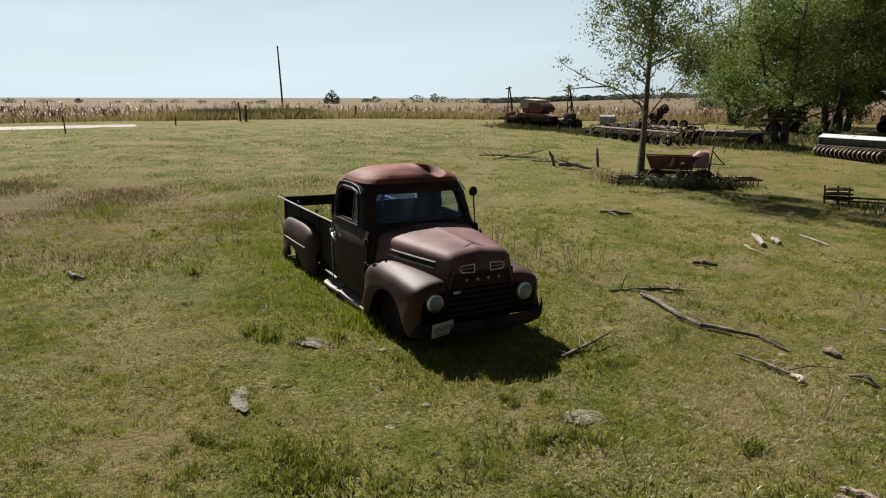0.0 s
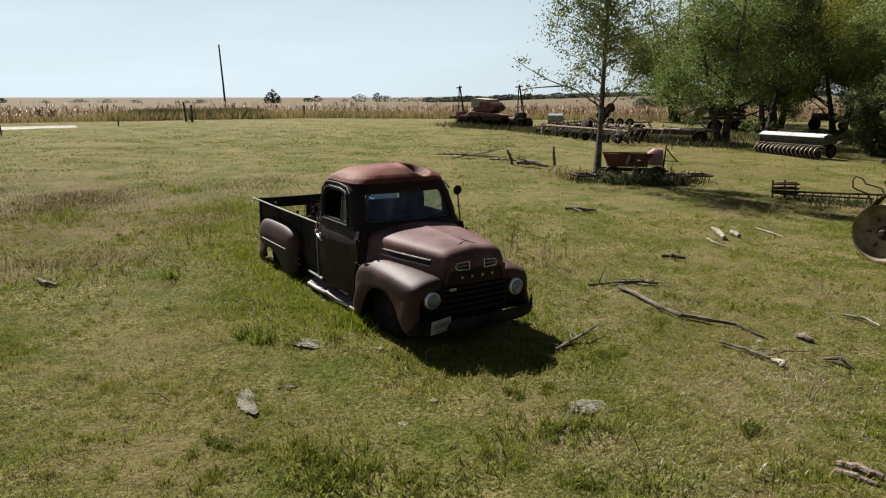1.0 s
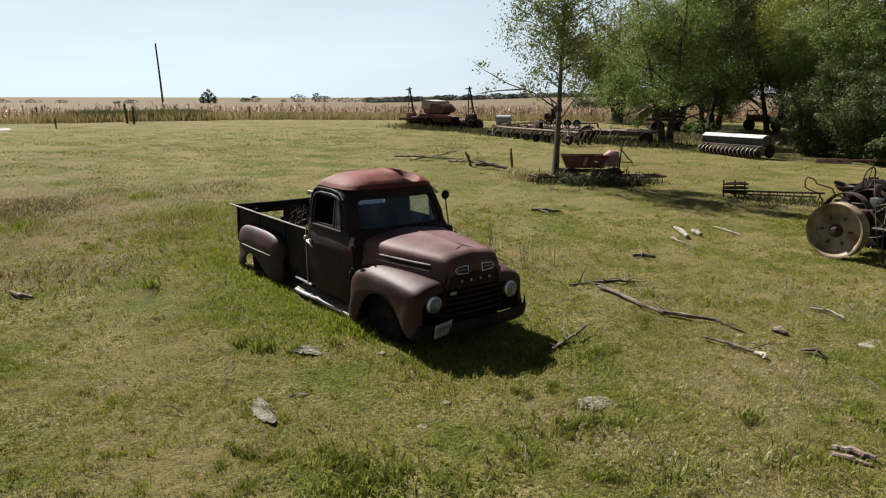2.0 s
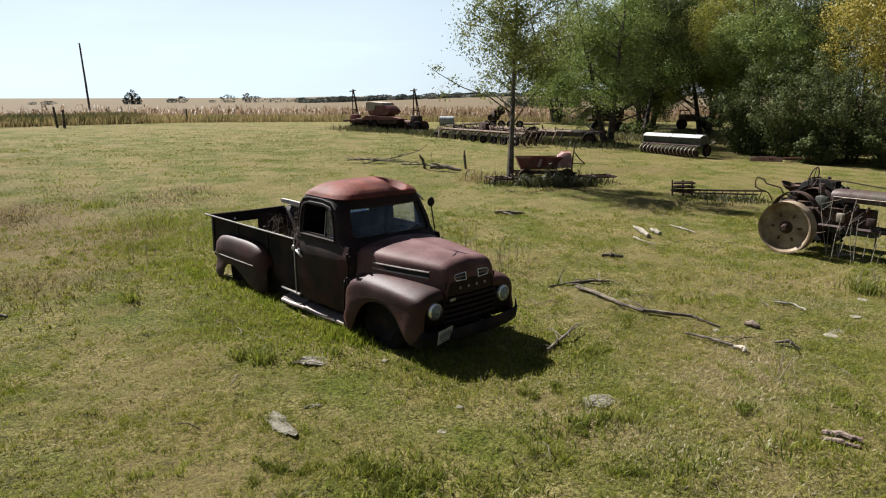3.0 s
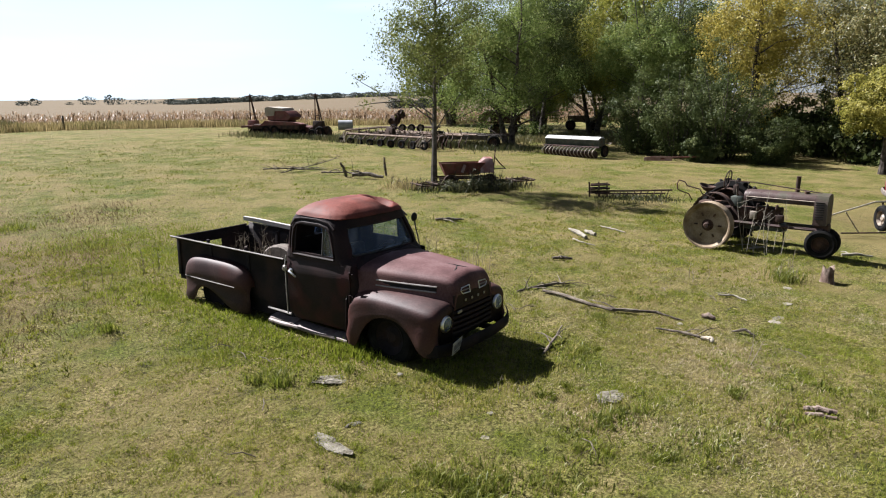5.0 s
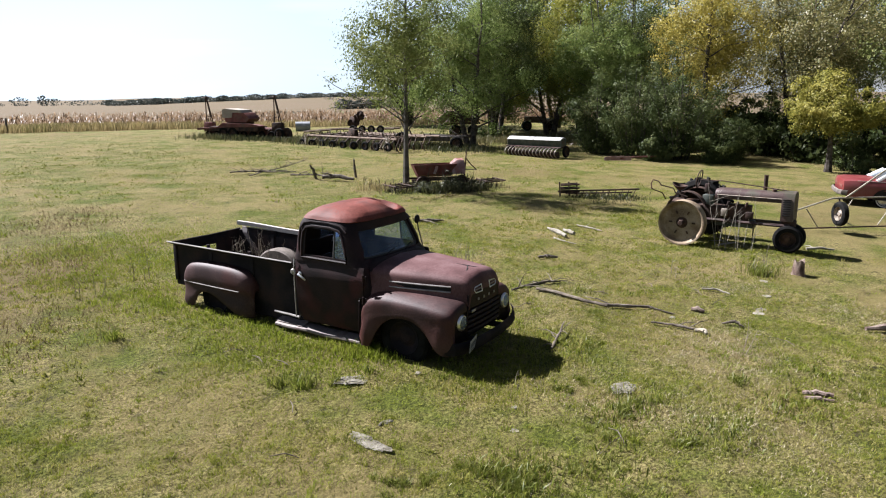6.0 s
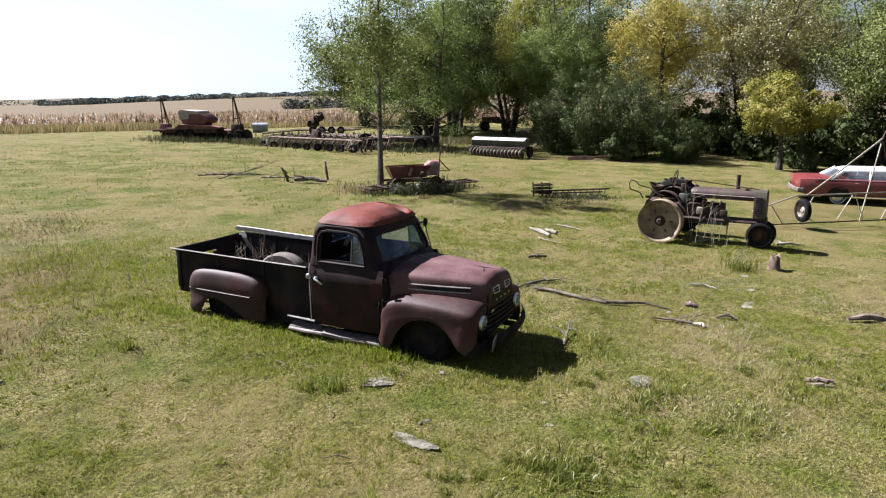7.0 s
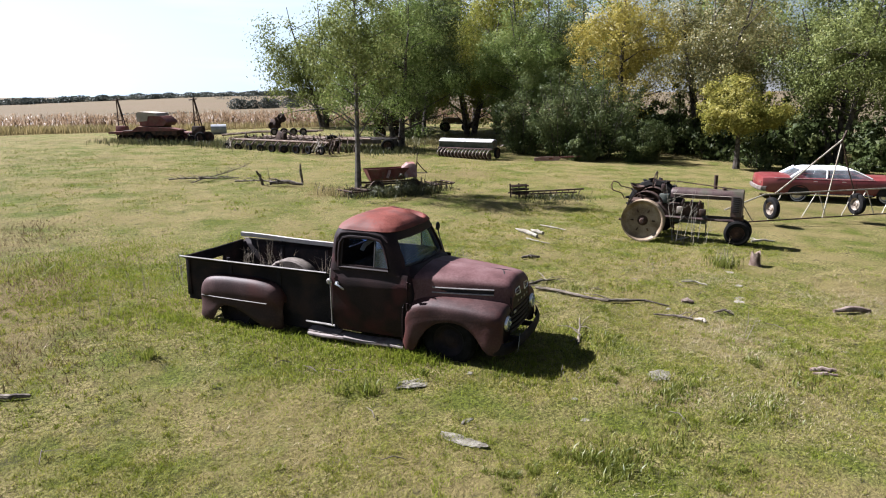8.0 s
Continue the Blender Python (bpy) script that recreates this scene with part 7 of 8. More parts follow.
bar("rear_beam", cu, [(-2.9, 0.75, 0.52), (3.1, 0.75, 0.50)], 0.055, MAT_IRON, 8)
bar("rear_beam", cu, [(-2.4, 1.5, 0.55), (3.4, 1.5, 0.52)], 0.05, MAT_RIM, 8)
bar("rear_beam", cu, [(-2.0, 2.2, 0.56), (3.6, 2.2, 0.52)], 0.05, MAT_RIM, 8)
rc = random.Random(77)
for k in range(9):
    x = -2.8 + 0.72 * k
    wheel(cu, (x, -0.55, 0.17), 0.19, 0.12, axis="Y", rim=0.5, yaw=rc.uniform(-14, 14))
    bar("gang_arm", cu, [(x, -0.5, 0.20), (x + 0.05, -0.2, 0.46), (x, 0.75, 0.52)], 0.035, MAT_IRON)
    bar("gang_link", cu, [(x + 0.12, -0.15, 0.58), (x + 0.14, 0.45, 0.62), (x + 0.1, 0.75, 0.50)], 0.025, MAT_RIM)
    for j, yy in enumerate((-0.1, 0.2, 0.5, 0.95, 1.5, 2.2)):
        dx, up = rc.uniform(0.1, 0.5), rc.uniform(0.10, 0.26)
        bar("shank", cu, [(x + dx - 0.05, yy, 0.52 + up), (x + dx, yy + 0.05, 0.54), (x + dx + 0.08, yy - 0.12, 0.38), (x + dx + 0.02, yy - 0.2, 0.15), (x + dx, yy - 0.05, -0.03)], 0.022, MAT_IRON if (k + j) % 3 else MAT_RIM, 5)
        bar("shovel", cu, [(x + dx - 0.04, yy - 0.10, 0.0), (x + dx, yy - 0.16, 0.10), (x + dx + 0.03, yy - 0.2, 0.22)], [0.05, 0.045, 0.02], MAT_IRON, 5)
    bar("coil", cu, [(x + 0.2, 0.5, 0.50), (x + 0.2, 0.45, 0.78), (x + 0.25, 0.4, 0.66)], 0.022, MAT_WORN, 5)
for x in (-2.95, 2.5):
    for q in range(3):
        bar("lift_strut", cu, [(x + 0.16 * q, -0.62, 0.12), (x + 0.20 + 0.14 * q, -0.38, 0.62)], 0.028, MAT_WORN)
    bar("lift_strut", cu, [(x + 0.5, -0.62, 0.12), (x + 0.15, -0.38, 0.60)], 0.025, MAT_WORN)
block("hitch_frame", cu, (0.1, 0.1, 0.66), (0.55, 0.3, 0.42), MAT_IRON, rot=(0, 12, 0), bevel=0.03, taper=0.7)
bar("hitch_arm", cu, [(0.0, 0.0, 0.55), (0.25, 0.1, 0.95), (0.7, 0.3, 0.72)], 0.04, MAT_IRON)

# -- culvert pipe --
bm = bmesh.new()
lathe(bm, [(0.29, 0), (0.35, 0.0), (0.35, 1.0), (0.29, 1.0)], Matrix.Translation((0, 0, 0.30)) @ X_AXIS, 24, closed=True)
cv = link_mesh("culvert_pipe", bm, MAT_CONC)
cv.matrix_world = at(8.9, 47.8, -18)
tagged(cv, label="short grey concrete culvert pipe lying in grass", category="pipe")

# -- rotary hoe standing up --
rh = thing("rotary_hoe", at(11.4, 42.2, -42), "dark folded rotary hoe wing above pale-centred wheels", "farm machine")
for k in range(9):
    bm = bmesh.new()
    lathe(bm, [(0.0, 0.02), (0.08, 0.03), (0.20 + 0.03 * (k % 3), 0.012), (0.23 + 0.03 * (k % 3), 0.0), (0.20, -0.012), (0.08, -0.03), (0.0, -0.02)], Matrix.Translation((-0.40 + 0.09 * k + 0.12 * sin(k * 2.3), -0.1 + 0.03 * k, 0.66 + 0.085 * k + 0.12 * cos(k * 2.9))) @ Matrix.Rotation(TOX + 0.5 * sin(k * 1.7), 4, "X") @ Matrix.Rotation(0.7 * cos(k * 1.9), 4, "Y"), 12)
    part("hoe_disc", bm, MAT_IRON, rh)
bar("folded_arm", rh, [(-0.5, 0, 0.45), (-0.1, 0, 0.9), (0.35, 0.1, 1.5)], 0.07, MAT_IRON)
for k in range(4):
    wheel(rh, (-0.1 + 0.62 * k, -0.5, 0.42), 0.24, 0.14, rim=0.55, mat_rim=MAT_WORN)
    bar("wheel_arm", rh, [(-0.1 + 0.62 * k, -0.4, 0.42), (-0.1 + 0.62 * k, 0.0, 0.5)], 0.04, MAT_IRON)
bar("beam", rh, [(-3.6, -0.3, 0.22), (-1.2, -0.3, 0.42), (2.6, -0.3, 0.45)], 0.08, MAT_RIM)
bar("beam", rh, [(-1.0, 0.3, 0.40), (2.8, 0.3, 0.45)], 0.07, MAT_RIM)

# -- flat rack with a pale beam, and its tyre --
fw = thing("flat_wagon", at(11.6, 32.4, -40), "low dark flat wagon with a bleached side beam", "wagon")
block("side_beam", fw, (0.2, -0.5, 0.52), (2.3, 0.10, 0.22), MAT_OLDWOOD, bevel=0.01)
block("side_beam", fw, (0.8, 0.6, 0.60), (2.9, 0.10, 0.16), MAT_IRON, bevel=0.01)
for k in range(5):
    block("cross_sill", fw, (-0.6 + 0.55 * k, 0.05, 0.48), (0.12, 1.2, 0.12), MAT_OLDWOOD, bevel=0.01)
for k in range(4):
    block("deck_board", fw, (0.9, -0.25 + 0.28 * k, 0.60 + 0.04 * (k % 2)), (2.4, 0.22, 0.05), MAT_OLDWOOD, rot=(0, 1.2 * (k - 1), 1.5 * (k - 2)), bevel=0.008)
wheel(fw, (-1.15, -0.6, 0.42), 0.45, 0.20, rim=0.6)
wheel(fw, (1.7, -0.6, 0.30), 0.34, 0.18, rim=0.6)
bar("wagon_tongue", fw, [(-0.9, -0.1, 0.45), (-1.5, 0.2, 0.62), (-1.8, 0.3, 0.7)], 0.04, MAT_WORN)

# -- brown box trailer --
bt = thing("box_trailer", at(17.2, 38.8, -12), "rust-brown steel box trailer with a tilted pale ramp", "trailer")
bm = bmesh.new()
prism(bm, [(-0.95, 0.95), (0.95, 0.95), (0.98, 1.65), (-0.98, 1.65)], -0.6, 0.6)
part("box_body", bm, MAT_IRON, bt)
bar("chassis_beam", bt, [(-1.2, 0, 0.85), (1.2, 0, 0.85)], 0.08, MAT_IRON)
block("ramp", bt, (-1.3, -0.5, 1.25), (0.9, 0.05, 0.45), MAT_RIM, rot=(0, -38, 0))
for x in (-0.6, 0.6):
    wheel(bt, (x, -0.62, 0.40), 0.42, 0.2, rim=0.6)

# -- small machine far behind, under the trees --
ft = thing("small_combine", at(25.6, 43.0, -30), "small faded orange-brown machine parked behind the trees", "farm machine")
block("machine_body", ft, (0, 0, 0.80), (1.3, 0.9, 0.45), MAT_RIM, bevel=0.06)
block("machine_hood", ft, (0.9, 0, 0.70), (1.1, 0.6, 0.36), MAT_PIPE, bevel=0.08)
bar("roll_bar", ft, [(-0.7, -0.4, 0.7), (-0.65, -0.4, 1.3), (0.0, -0.4, 1.3)], 0.04, MAT_IRON)
for x, r_ in ((-0.5, 0.36), (1.1, 0.28)):
    for s in (-1, 1):
        wheel(ft, (x, s * 0.55, r_), r_, 0.2, rim=0.6)

# -- upside-down red blade half hidden in the bush --
rbm = thing("red_blade", at(17.2, 24.0, -35), "small faded red blade lying at the edge of the bush", "farm machine")
bm = bmesh.new()
loft(bm, [[(x, 0.02 * sin(3 * x), z) for z in (0.05, 0.22 + 0.04 * cos(3 * x))] for x in (-0.7, -0.3, 0.1, 0.5)])
thicken(bm, 0.03)
part("blade", bm, MAT_PINK, rbm)
bar("blade_arm", rbm, [(0.0, 0, 0.15), (0.8, 0.2, 0.2), (1.6, 0.3, 0.22)], 0.04, MAT_REDP)

# -- old rail fence under the trees --
rf = thing("corral_fence", at(31.0, 24.6, -42), "old dark wooden rail fence behind the trees", "fence")
for k in range(6):
    bar("fence_post", rf, [(-6 + 2.4 * k, 0, -0.2), (-6 + 2.4 * k, 0.02, 1.35)], 0.07, MAT_OLDWOOD, 7)
for z_ in (0.7, 1.25):
    for k in range(5):
        bar("rail", rf, [(-6 + 2.4 * k, -0.06, z_), (-4.8 + 2.4 * k, -0.06, z_ - 0.03), (-3.6 + 2.4 * k, -0.06, z_ + 0.02)], 0.06, MAT_OLDWOOD, 6)

# ---- branches, stumps, stones and weeds in the grass ----
MAT_DEADWOOD = material("weathered_deadwood", [(0.058, 0.046, 0.034), (0.105, 0.086, 0.066), (0.175, 0.150, 0.118)], 6, 50, 0.9, 0, 0.5, stain=(0.038, 0.030, 0.022), stain_scale=5, stain_at=(0.50, 0.65))
MAT_BONE = material("white_barkless_wood", [(0.130, 0.116, 0.088), (0.190, 0.174, 0.138), (0.236, 0.218, 0.180)], 6, 50, 0.85, 0, 0.4, stain=(0.3, 0.24, 0.17), stain_scale=6, stain_at=(0.58, 0.72))
MAT_REDWOOD = material("reddish_rotten_wood", [(0.062, 0.040, 0.030), (0.115, 0.080, 0.062), (0.185, 0.146, 0.120)], 8, 60, 0.95, 0, 0.6)
MAT_STONE = material("pale_field_stone", [(0.101, 0.091, 0.0655), (0.151, 0.136, 0.101), (0.202, 0.184, 0.146)], 6, 40, 0.9, 0, 0.5)
MAT_ASH = material("pale_dung_ash", [(0.0536, 0.0469, 0.0312), (0.116, 0.105, 0.0781), (0.179, 0.165, 0.134)], 9, 60, 0.98, 0, 0.9, bump_scale=40)


def lying(name, pts, radii, mat, label, category="branch", twigs=0, seed=1, group="", lift=0.22):
    """A branch on the ground along (x, y, height) points; its twigs rise by up to lift."""
    r = random.Random(seed)
    P = [Vector((x, y, gz(x, y) + z)) for x, y, z in pts]
    fine = []
    rs = []
    for i in range(len(P) - 1):
        for k in range(4):
            t = k / 4
            a = P[i].lerp(P[i + 1], t)
            q = 0.35 * radii[i]
            fine.append(a + Vector((r.uniform(-q, q), r.uniform(-q, q), r.uniform(-q, q) * 0.6)))
            rs.append((radii[i] * (1 - t) + radii[i + 1] * t) * r.uniform(0.85, 1.15))
    fine.append(P[-1])
    rs.append(radii[-1])
    bm = bmesh.new()
    o = P[0].copy()
    tube(bm, [p - o for p in fine], rs, 8)
    ob = link_mesh(name, bm, mat)
    ob.location = o
    for k in range(twigs):
        bm = bmesh.new()
        i = r.randrange(1, len(fine) - 1)
        d = Vector((r.uniform(-1, 1), r.uniform(-1, 1), r.uniform(-0.05, lift))).normalized() * r.uniform(0.15, 0.5) * (1 + radii[0] * 6)
        tube(bm, [fine[i] - o, fine[i] - o + d * 0.5 + Vector((0, 0, 0.03)), fine[i] - o + d], [rs[i] * 0.5, rs[i] * 0.35, rs[i] * 0.15], 5)
        part("twig", bm, mat, ob)
    return tagged(ob, label=label, category=category, group=group)


lying("fallen_branch", [(2.42, 9.30, 0.05), (2.52, 8.89, 0.05), (2.63, 8.36, 0.045), (2.80, 8.0, 0.05), (3.08, 7.85, 0.045), (3.34, 7.69, 0.035), (3.55, 7.36, 0.02)], [0.024, 0.029, 0.026, 0.028, 0.027, 0.021, 0.009], MAT_DEADWOOD, "long crooked grey fallen branch lying on the grass", twigs=1, seed=3, group="fallen branches")
lying("fallen_branch", [(2.92, 7.20, 0.03), (3.08, 6.95, 0.035), (3.25, 6.72, 0.04)], [0.012, 0.018, 0.02], MAT_DEADWOOD, "short dark curved branch with a pale broken end", twigs=2, seed=4, group="fallen branches")
lying("wood_chip", [(3.25, 6.70, 0.03), (3.30, 6.58, 0.05), (3.24, 6.50, 0.03)], [0.02, 0.03, 0.015], MAT_BONE, "pale broken end of a branch", "wood", 0, 5)
lying("fallen_branch", [(2.02, 9.45, 0.02), (2.35, 9.55, 0.03), (2.75, 9.58, 0.03), (3.05, 9.5, 0.02)], [0.014, 0.022, 0.025, 0.012], MAT_DEADWOOD, "thin dark twiggy branch beside the long branch", twigs=9, seed=6, group="fallen branches")
lying("fallen_branch", [(1.05, 7.02, 0.03), (1.35, 7.28, 0.05), (1.66, 7.56, 0.10)], [0.022, 0.018, 0.008], MAT_DEADWOOD, "thin grey branch at the edge of the truck's shade", twigs=6, seed=7, group="fallen branches")
lying("fallen_branch", [(2.95, 15.15, 0.05), (3.25, 15.05, 0.06), (3.6, 14.95, 0.05)], [0.035, 0.045, 0.02], MAT_DEADWOOD, "short dark log in the grass", twigs=1, seed=8, group="fallen branches")
lying("bark_piece", [(3.66, 11.02, 0.04), (3.80, 10.95, 0.06), (3.98, 10.84, 0.04)], [0.03, 0.035, 0.025], MAT_DEADWOOD, "dark curled bark piece", "wood", 1, 9)
lying("bleached_log", [(5.44, 13.2, 0.06), (5.36, 12.7, 0.07), (5.28, 12.28, 0.05)], [0.02, 0.055, 0.04], MAT_BONE, "white bleached barkless log", "wood", 0, 10, "bleached wood")
lying("bleached_log", [(5.70, 12.92, 0.05), (5.68, 12.68, 0.07), (5.64, 12.45, 0.05)], [0.03, 0.05, 0.04], MAT_BONE, "white bleached barkless log", "wood", 0, 11, "bleached wood")
lying("bleached_stick", [(4.97, 12.3, 0.05), (4.95, 12.0, 0.03), (5.1, 11.68, 0.03)], [0.022, 0.018, 0.01], MAT_BONE, "thin bleached curved stick", "wood", 0, 12, "bleached wood")
lying("bleached_stick", [(6.42, 13.35, 0.02), (6.5, 13.0, 0.03), (6.58, 12.62, 0.02)], [0.016, 0.02, 0.012], MAT_BONE, "thin bleached curved stick", "wood", 1, 13, "bleached wood")
lying("bleached_stick", [(4.86, 8.05, 0.03), (5.05, 7.9, 0.05), (5.08, 7.68, 0.03)], [0.012, 0.018, 0.012], MAT_BONE, "thin bleached curved stick", "wood", 1, 14, "bleached wood")
lying("rotten_log", [(2.66, 4.68, 0.02), (2.76, 4.58, 0.03), (2.88, 4.46, 0.02)], [0.026, 0.034, 0.03], MAT_REDWOOD, "crumbling reddish rotten log", "wood", 0, 15)
lying("rotten_log", [(2.61, 4.60, 0.01), (2.70, 4.50, 0.02), (2.80, 4.40, 0.01)], [0.018, 0.028, 0.02], MAT_REDWOOD, "split slab of reddish rotten wood", "wood", 0, 35)
lying("rotten_log", [(3.90, 7.38, 0.03), (3.96, 7.30, 0.05), (4.0, 7.22, 0.02)], [0.028, 0.042, 0.025], MAT_REDWOOD, "pale rotten chunk of wood", "wood", 0, 16)
lying("rotten_log", [(5.35, 5.62, 0.05), (5.6, 5.48, 0.08), (5.85, 5.30, 0.04)], [0.03, 0.05, 0.035], MAT_REDWOOD, "pale grey split log", "wood", 0, 17)
lying("dead_stick", [(3.84, 6.75, 0.03), (3.94, 6.62, 0.07), (4.0, 6.5, 0.02)], [0.014, 0.022, 0.01], MAT_DEADWOOD, "small broken dark stick", "wood", 1, 18)
lying("dead_stick", [(-5.65, 9.5, 0.03), (-5.42, 9.3, 0.05), (-5.25, 9.2, 0.03)], [0.025, 0.035, 0.02], MAT_DEADWOOD, "short pale broken log", "wood", 0, 19)
lying("dead_stick", [(9.3, 9.3, 0.03), (9.55, 9.15, 0.06), (9.8, 9.0, 0.03)], [0.025, 0.03, 0.015], MAT_BONE, "short pale broken log", "wood", 1, 20)
lying("dead_stick", [(8.0, 10.4, 0.03), (8.3, 10.3, 0.04)], [0.02, 0.02], MAT_BONE, "short pale broken log", "wood", 1, 29)
for k in range(16):
    x, y = random.uniform(-5.5, 6.5), random.uniform(4.2, 9.0)
    if in_truck(np.array([x]), np.array([y]), 0.4)[0]:
        continue
    a = random.uniform(0, pi)
    lying("straw_stalk", [(x, y, 0.03), (x + 0.12 * cos(a), y + 0.12 * sin(a), 0.07), (x + 0.25 * cos(a + 0.12), y + 0.25 * sin(a + 0.12), 0.05)], [0.005, 0.006, 0.003], MAT_DEADWOOD, "pale dry broken plant stalk", "stalk", 1, 40 + k, "dry stalks")
# brush pile far out in the pasture
lying("fallen_branch", [(0.4, 25.5, 0.08), (1.1, 25.2, 0.12), (1.8, 24.9, 0.10), (2.6, 24.7, 0.1)], [0.022, 0.026, 0.02, 0.012], MAT_DEADWOOD, "grey fallen bough with bare twigs", twigs=22, seed=22, group="brush pile", lift=0.45)
lying("fallen_branch", [(1.7, 25.3, 0.1), (2.4, 25.4, 0.2), (3.0, 25.5, 0.36), (3.3, 25.5, 0.48)], [0.018, 0.016, 0.012, 0.007], MAT_DEADWOOD, "grey fallen bough with bare twigs", twigs=20, seed=23, group="brush pile", lift=0.7)
lying("fallen_branch", [(2.2, 24.0, 0.08), (3.0, 23.4, 0.12), (3.6, 22.6, 0.1)], [0.022, 0.026, 0.018], MAT_DEADWOOD, "grey fallen bough with bare twigs", twigs=16, seed=24, group="brush pile")
lying("fallen_branch", [(0.9, 24.6, 0.05), (1.5, 25.1, 0.1), (2.4, 25.2, 0.1)], [0.018, 0.022, 0.013], MAT_DEADWOOD, "grey fallen bough with bare twigs", twigs=14, seed=25, group="brush pile")
lying("fallen_branch", [(3.0, 22.9, 0.12), (3.5, 22.6, 0.16), (3.9, 22.2, 0.1)], [0.06, 0.07, 0.05], MAT_DEADWOOD, "dark rotting log in the brush pile", twigs=3, seed=26, group="brush pile")
lying("stake", [(2.9, 23.2, 0.0), (2.8, 23.2, 0.3), (2.7, 23.25, 0.5)], [0.05, 0.05, 0.03], MAT_DEADWOOD, "short leaning stake in the brush", "stake", 0, 27)
lying("stake", [(4.35, 23.2, 0.0), (4.3, 23.2, 0.4), (4.28, 23.2, 0.65)], [0.05, 0.045, 0.03], MAT_DEADWOOD, "short leaning stake in the brush", "stake", 0, 28)


def stump(x, y, h, r0, mat, label):
    bm = bmesh.new()
    rows = []
    for t, k in ((0, 1.35), (0.2, 1.1), (0.6, 1.0), (0.95, 0.95)):
        rows.append([(r0 * k * (1 + 0.25 * noise.noise((cos(a) * 2, sin(a) * 2, t * 2 + x))) * cos(a), r0 * k * (1 + 0.25 * noise.noise((cos(a) * 2, sin(a) * 2, t * 2 + y))) * sin(a), t * h * (1 + (0.4 * noise.noise((cos(a) * 1.3, sin(a) * 1.3, x)) if t > 0.9 else 0))) for a in [2 * pi * k2 / 14 for k2 in range(14)]])
    rows = loft(bm, rows, closed=True)
    c = bm.verts.new((0, 0, h * 0.7))
    for k in range(14):
        bm.faces.new((rows[-1][k], rows[-1][(k + 1) % 14], c))
    ob = link_mesh("tree_stump", bm, mat)
    ob.location = (x, y, gz(x, y) - 0.03)
    return tagged(ob, label=label, category="stump")


stump(7.35, 8.08, 0.30, 0.095, MAT_REDWOOD, "broken rotten tree stump with a pale split top")


def stone(x, y, r0, hgt, mat, label, name="field_stone", seed=1, stretch_=(1, 1), ang=0):
    bm = bmesh.new()
    bmesh.ops.create_icosphere(bm, subdivisions=3, radius=1.0)
    for v in bm.verts:
        d = v.co.normalized()
        k = 1 + 0.32 * noise.noise(d * 1.6 + Vector((seed * 3.7, 0, 0))) + 0.14 * noise.noise(d * 5 + Vector((0, seed, 0)))
        v.co = Vector((d.x * r0 * k * stretch_[0], d.y * r0 * k * stretch_[1], d.z * hgt * k))
    ob = link_mesh(name, bm, mat, sharp=60)
    ob.matrix_world = Matrix.Translation((x, y, gz(x, y))) @ Matrix.Rotation(radians(ang), 4, "Z")
    return tagged(ob, label=label, category="stone" if name == "field_stone" else "dirt mound")


for x, y, r0, h, sd_ in ((-0.55, 5.42, 0.055, 0.04, 1), (-0.29, 5.82, 0.045, 0.04, 2), (-0.82, 7.05, 0.05, 0.05, 3), (3.42, 7.28, 0.06, 0.05, 4), (4.75, 6.85, 0.12, 0.03, 6), (5.6, 7.4, 0.10, 0.03, 7), (6.3, 8.0, 0.09, 0.03, 8)):
    stone(x, y, r0 * 0.8, h * 0.5, MAT_STONE, "small pale field stone in the grass", seed=sd_)


# weeds and tufts


def tuft(x, y, n, spread, h, wd, mat, label, name="grass_tuft", lean=0.9, group=""):
    px, py = x + rng.normal(0, spread, n), y + rng.normal(0, spread, n)
    v, f = blades(px, py, h, wd, lean)
    ob = np_mesh(name, v, f, mat)
    return tagged(ob, label=label, category="grass" if "tuft" in name else "weeds", kind="stuff")


MAT_TUFT = leaf_material("dark_tuft", [(0.070, 0.090, 0.010), (0.120, 0.140, 0.019), (0.195, 0.195, 0.045)], 0.45, patch=0.3)
MAT_MOUND = leaf_material("tussock_blade", [(0.056, 0.074, 0.008), (0.096, 0.114, 0.015), (0.145, 0.150, 0.032)], 0.32, patch=0.4, patch_scale=1.5, gloss=0.004)
MAT_DRYWEED = leaf_material("dry_weed_stem", [(0.186, 0.155, 0.112), (0.279, 0.248, 0.192), (0.124, 0.093, 0.062)], 0.2, patch=0.3)


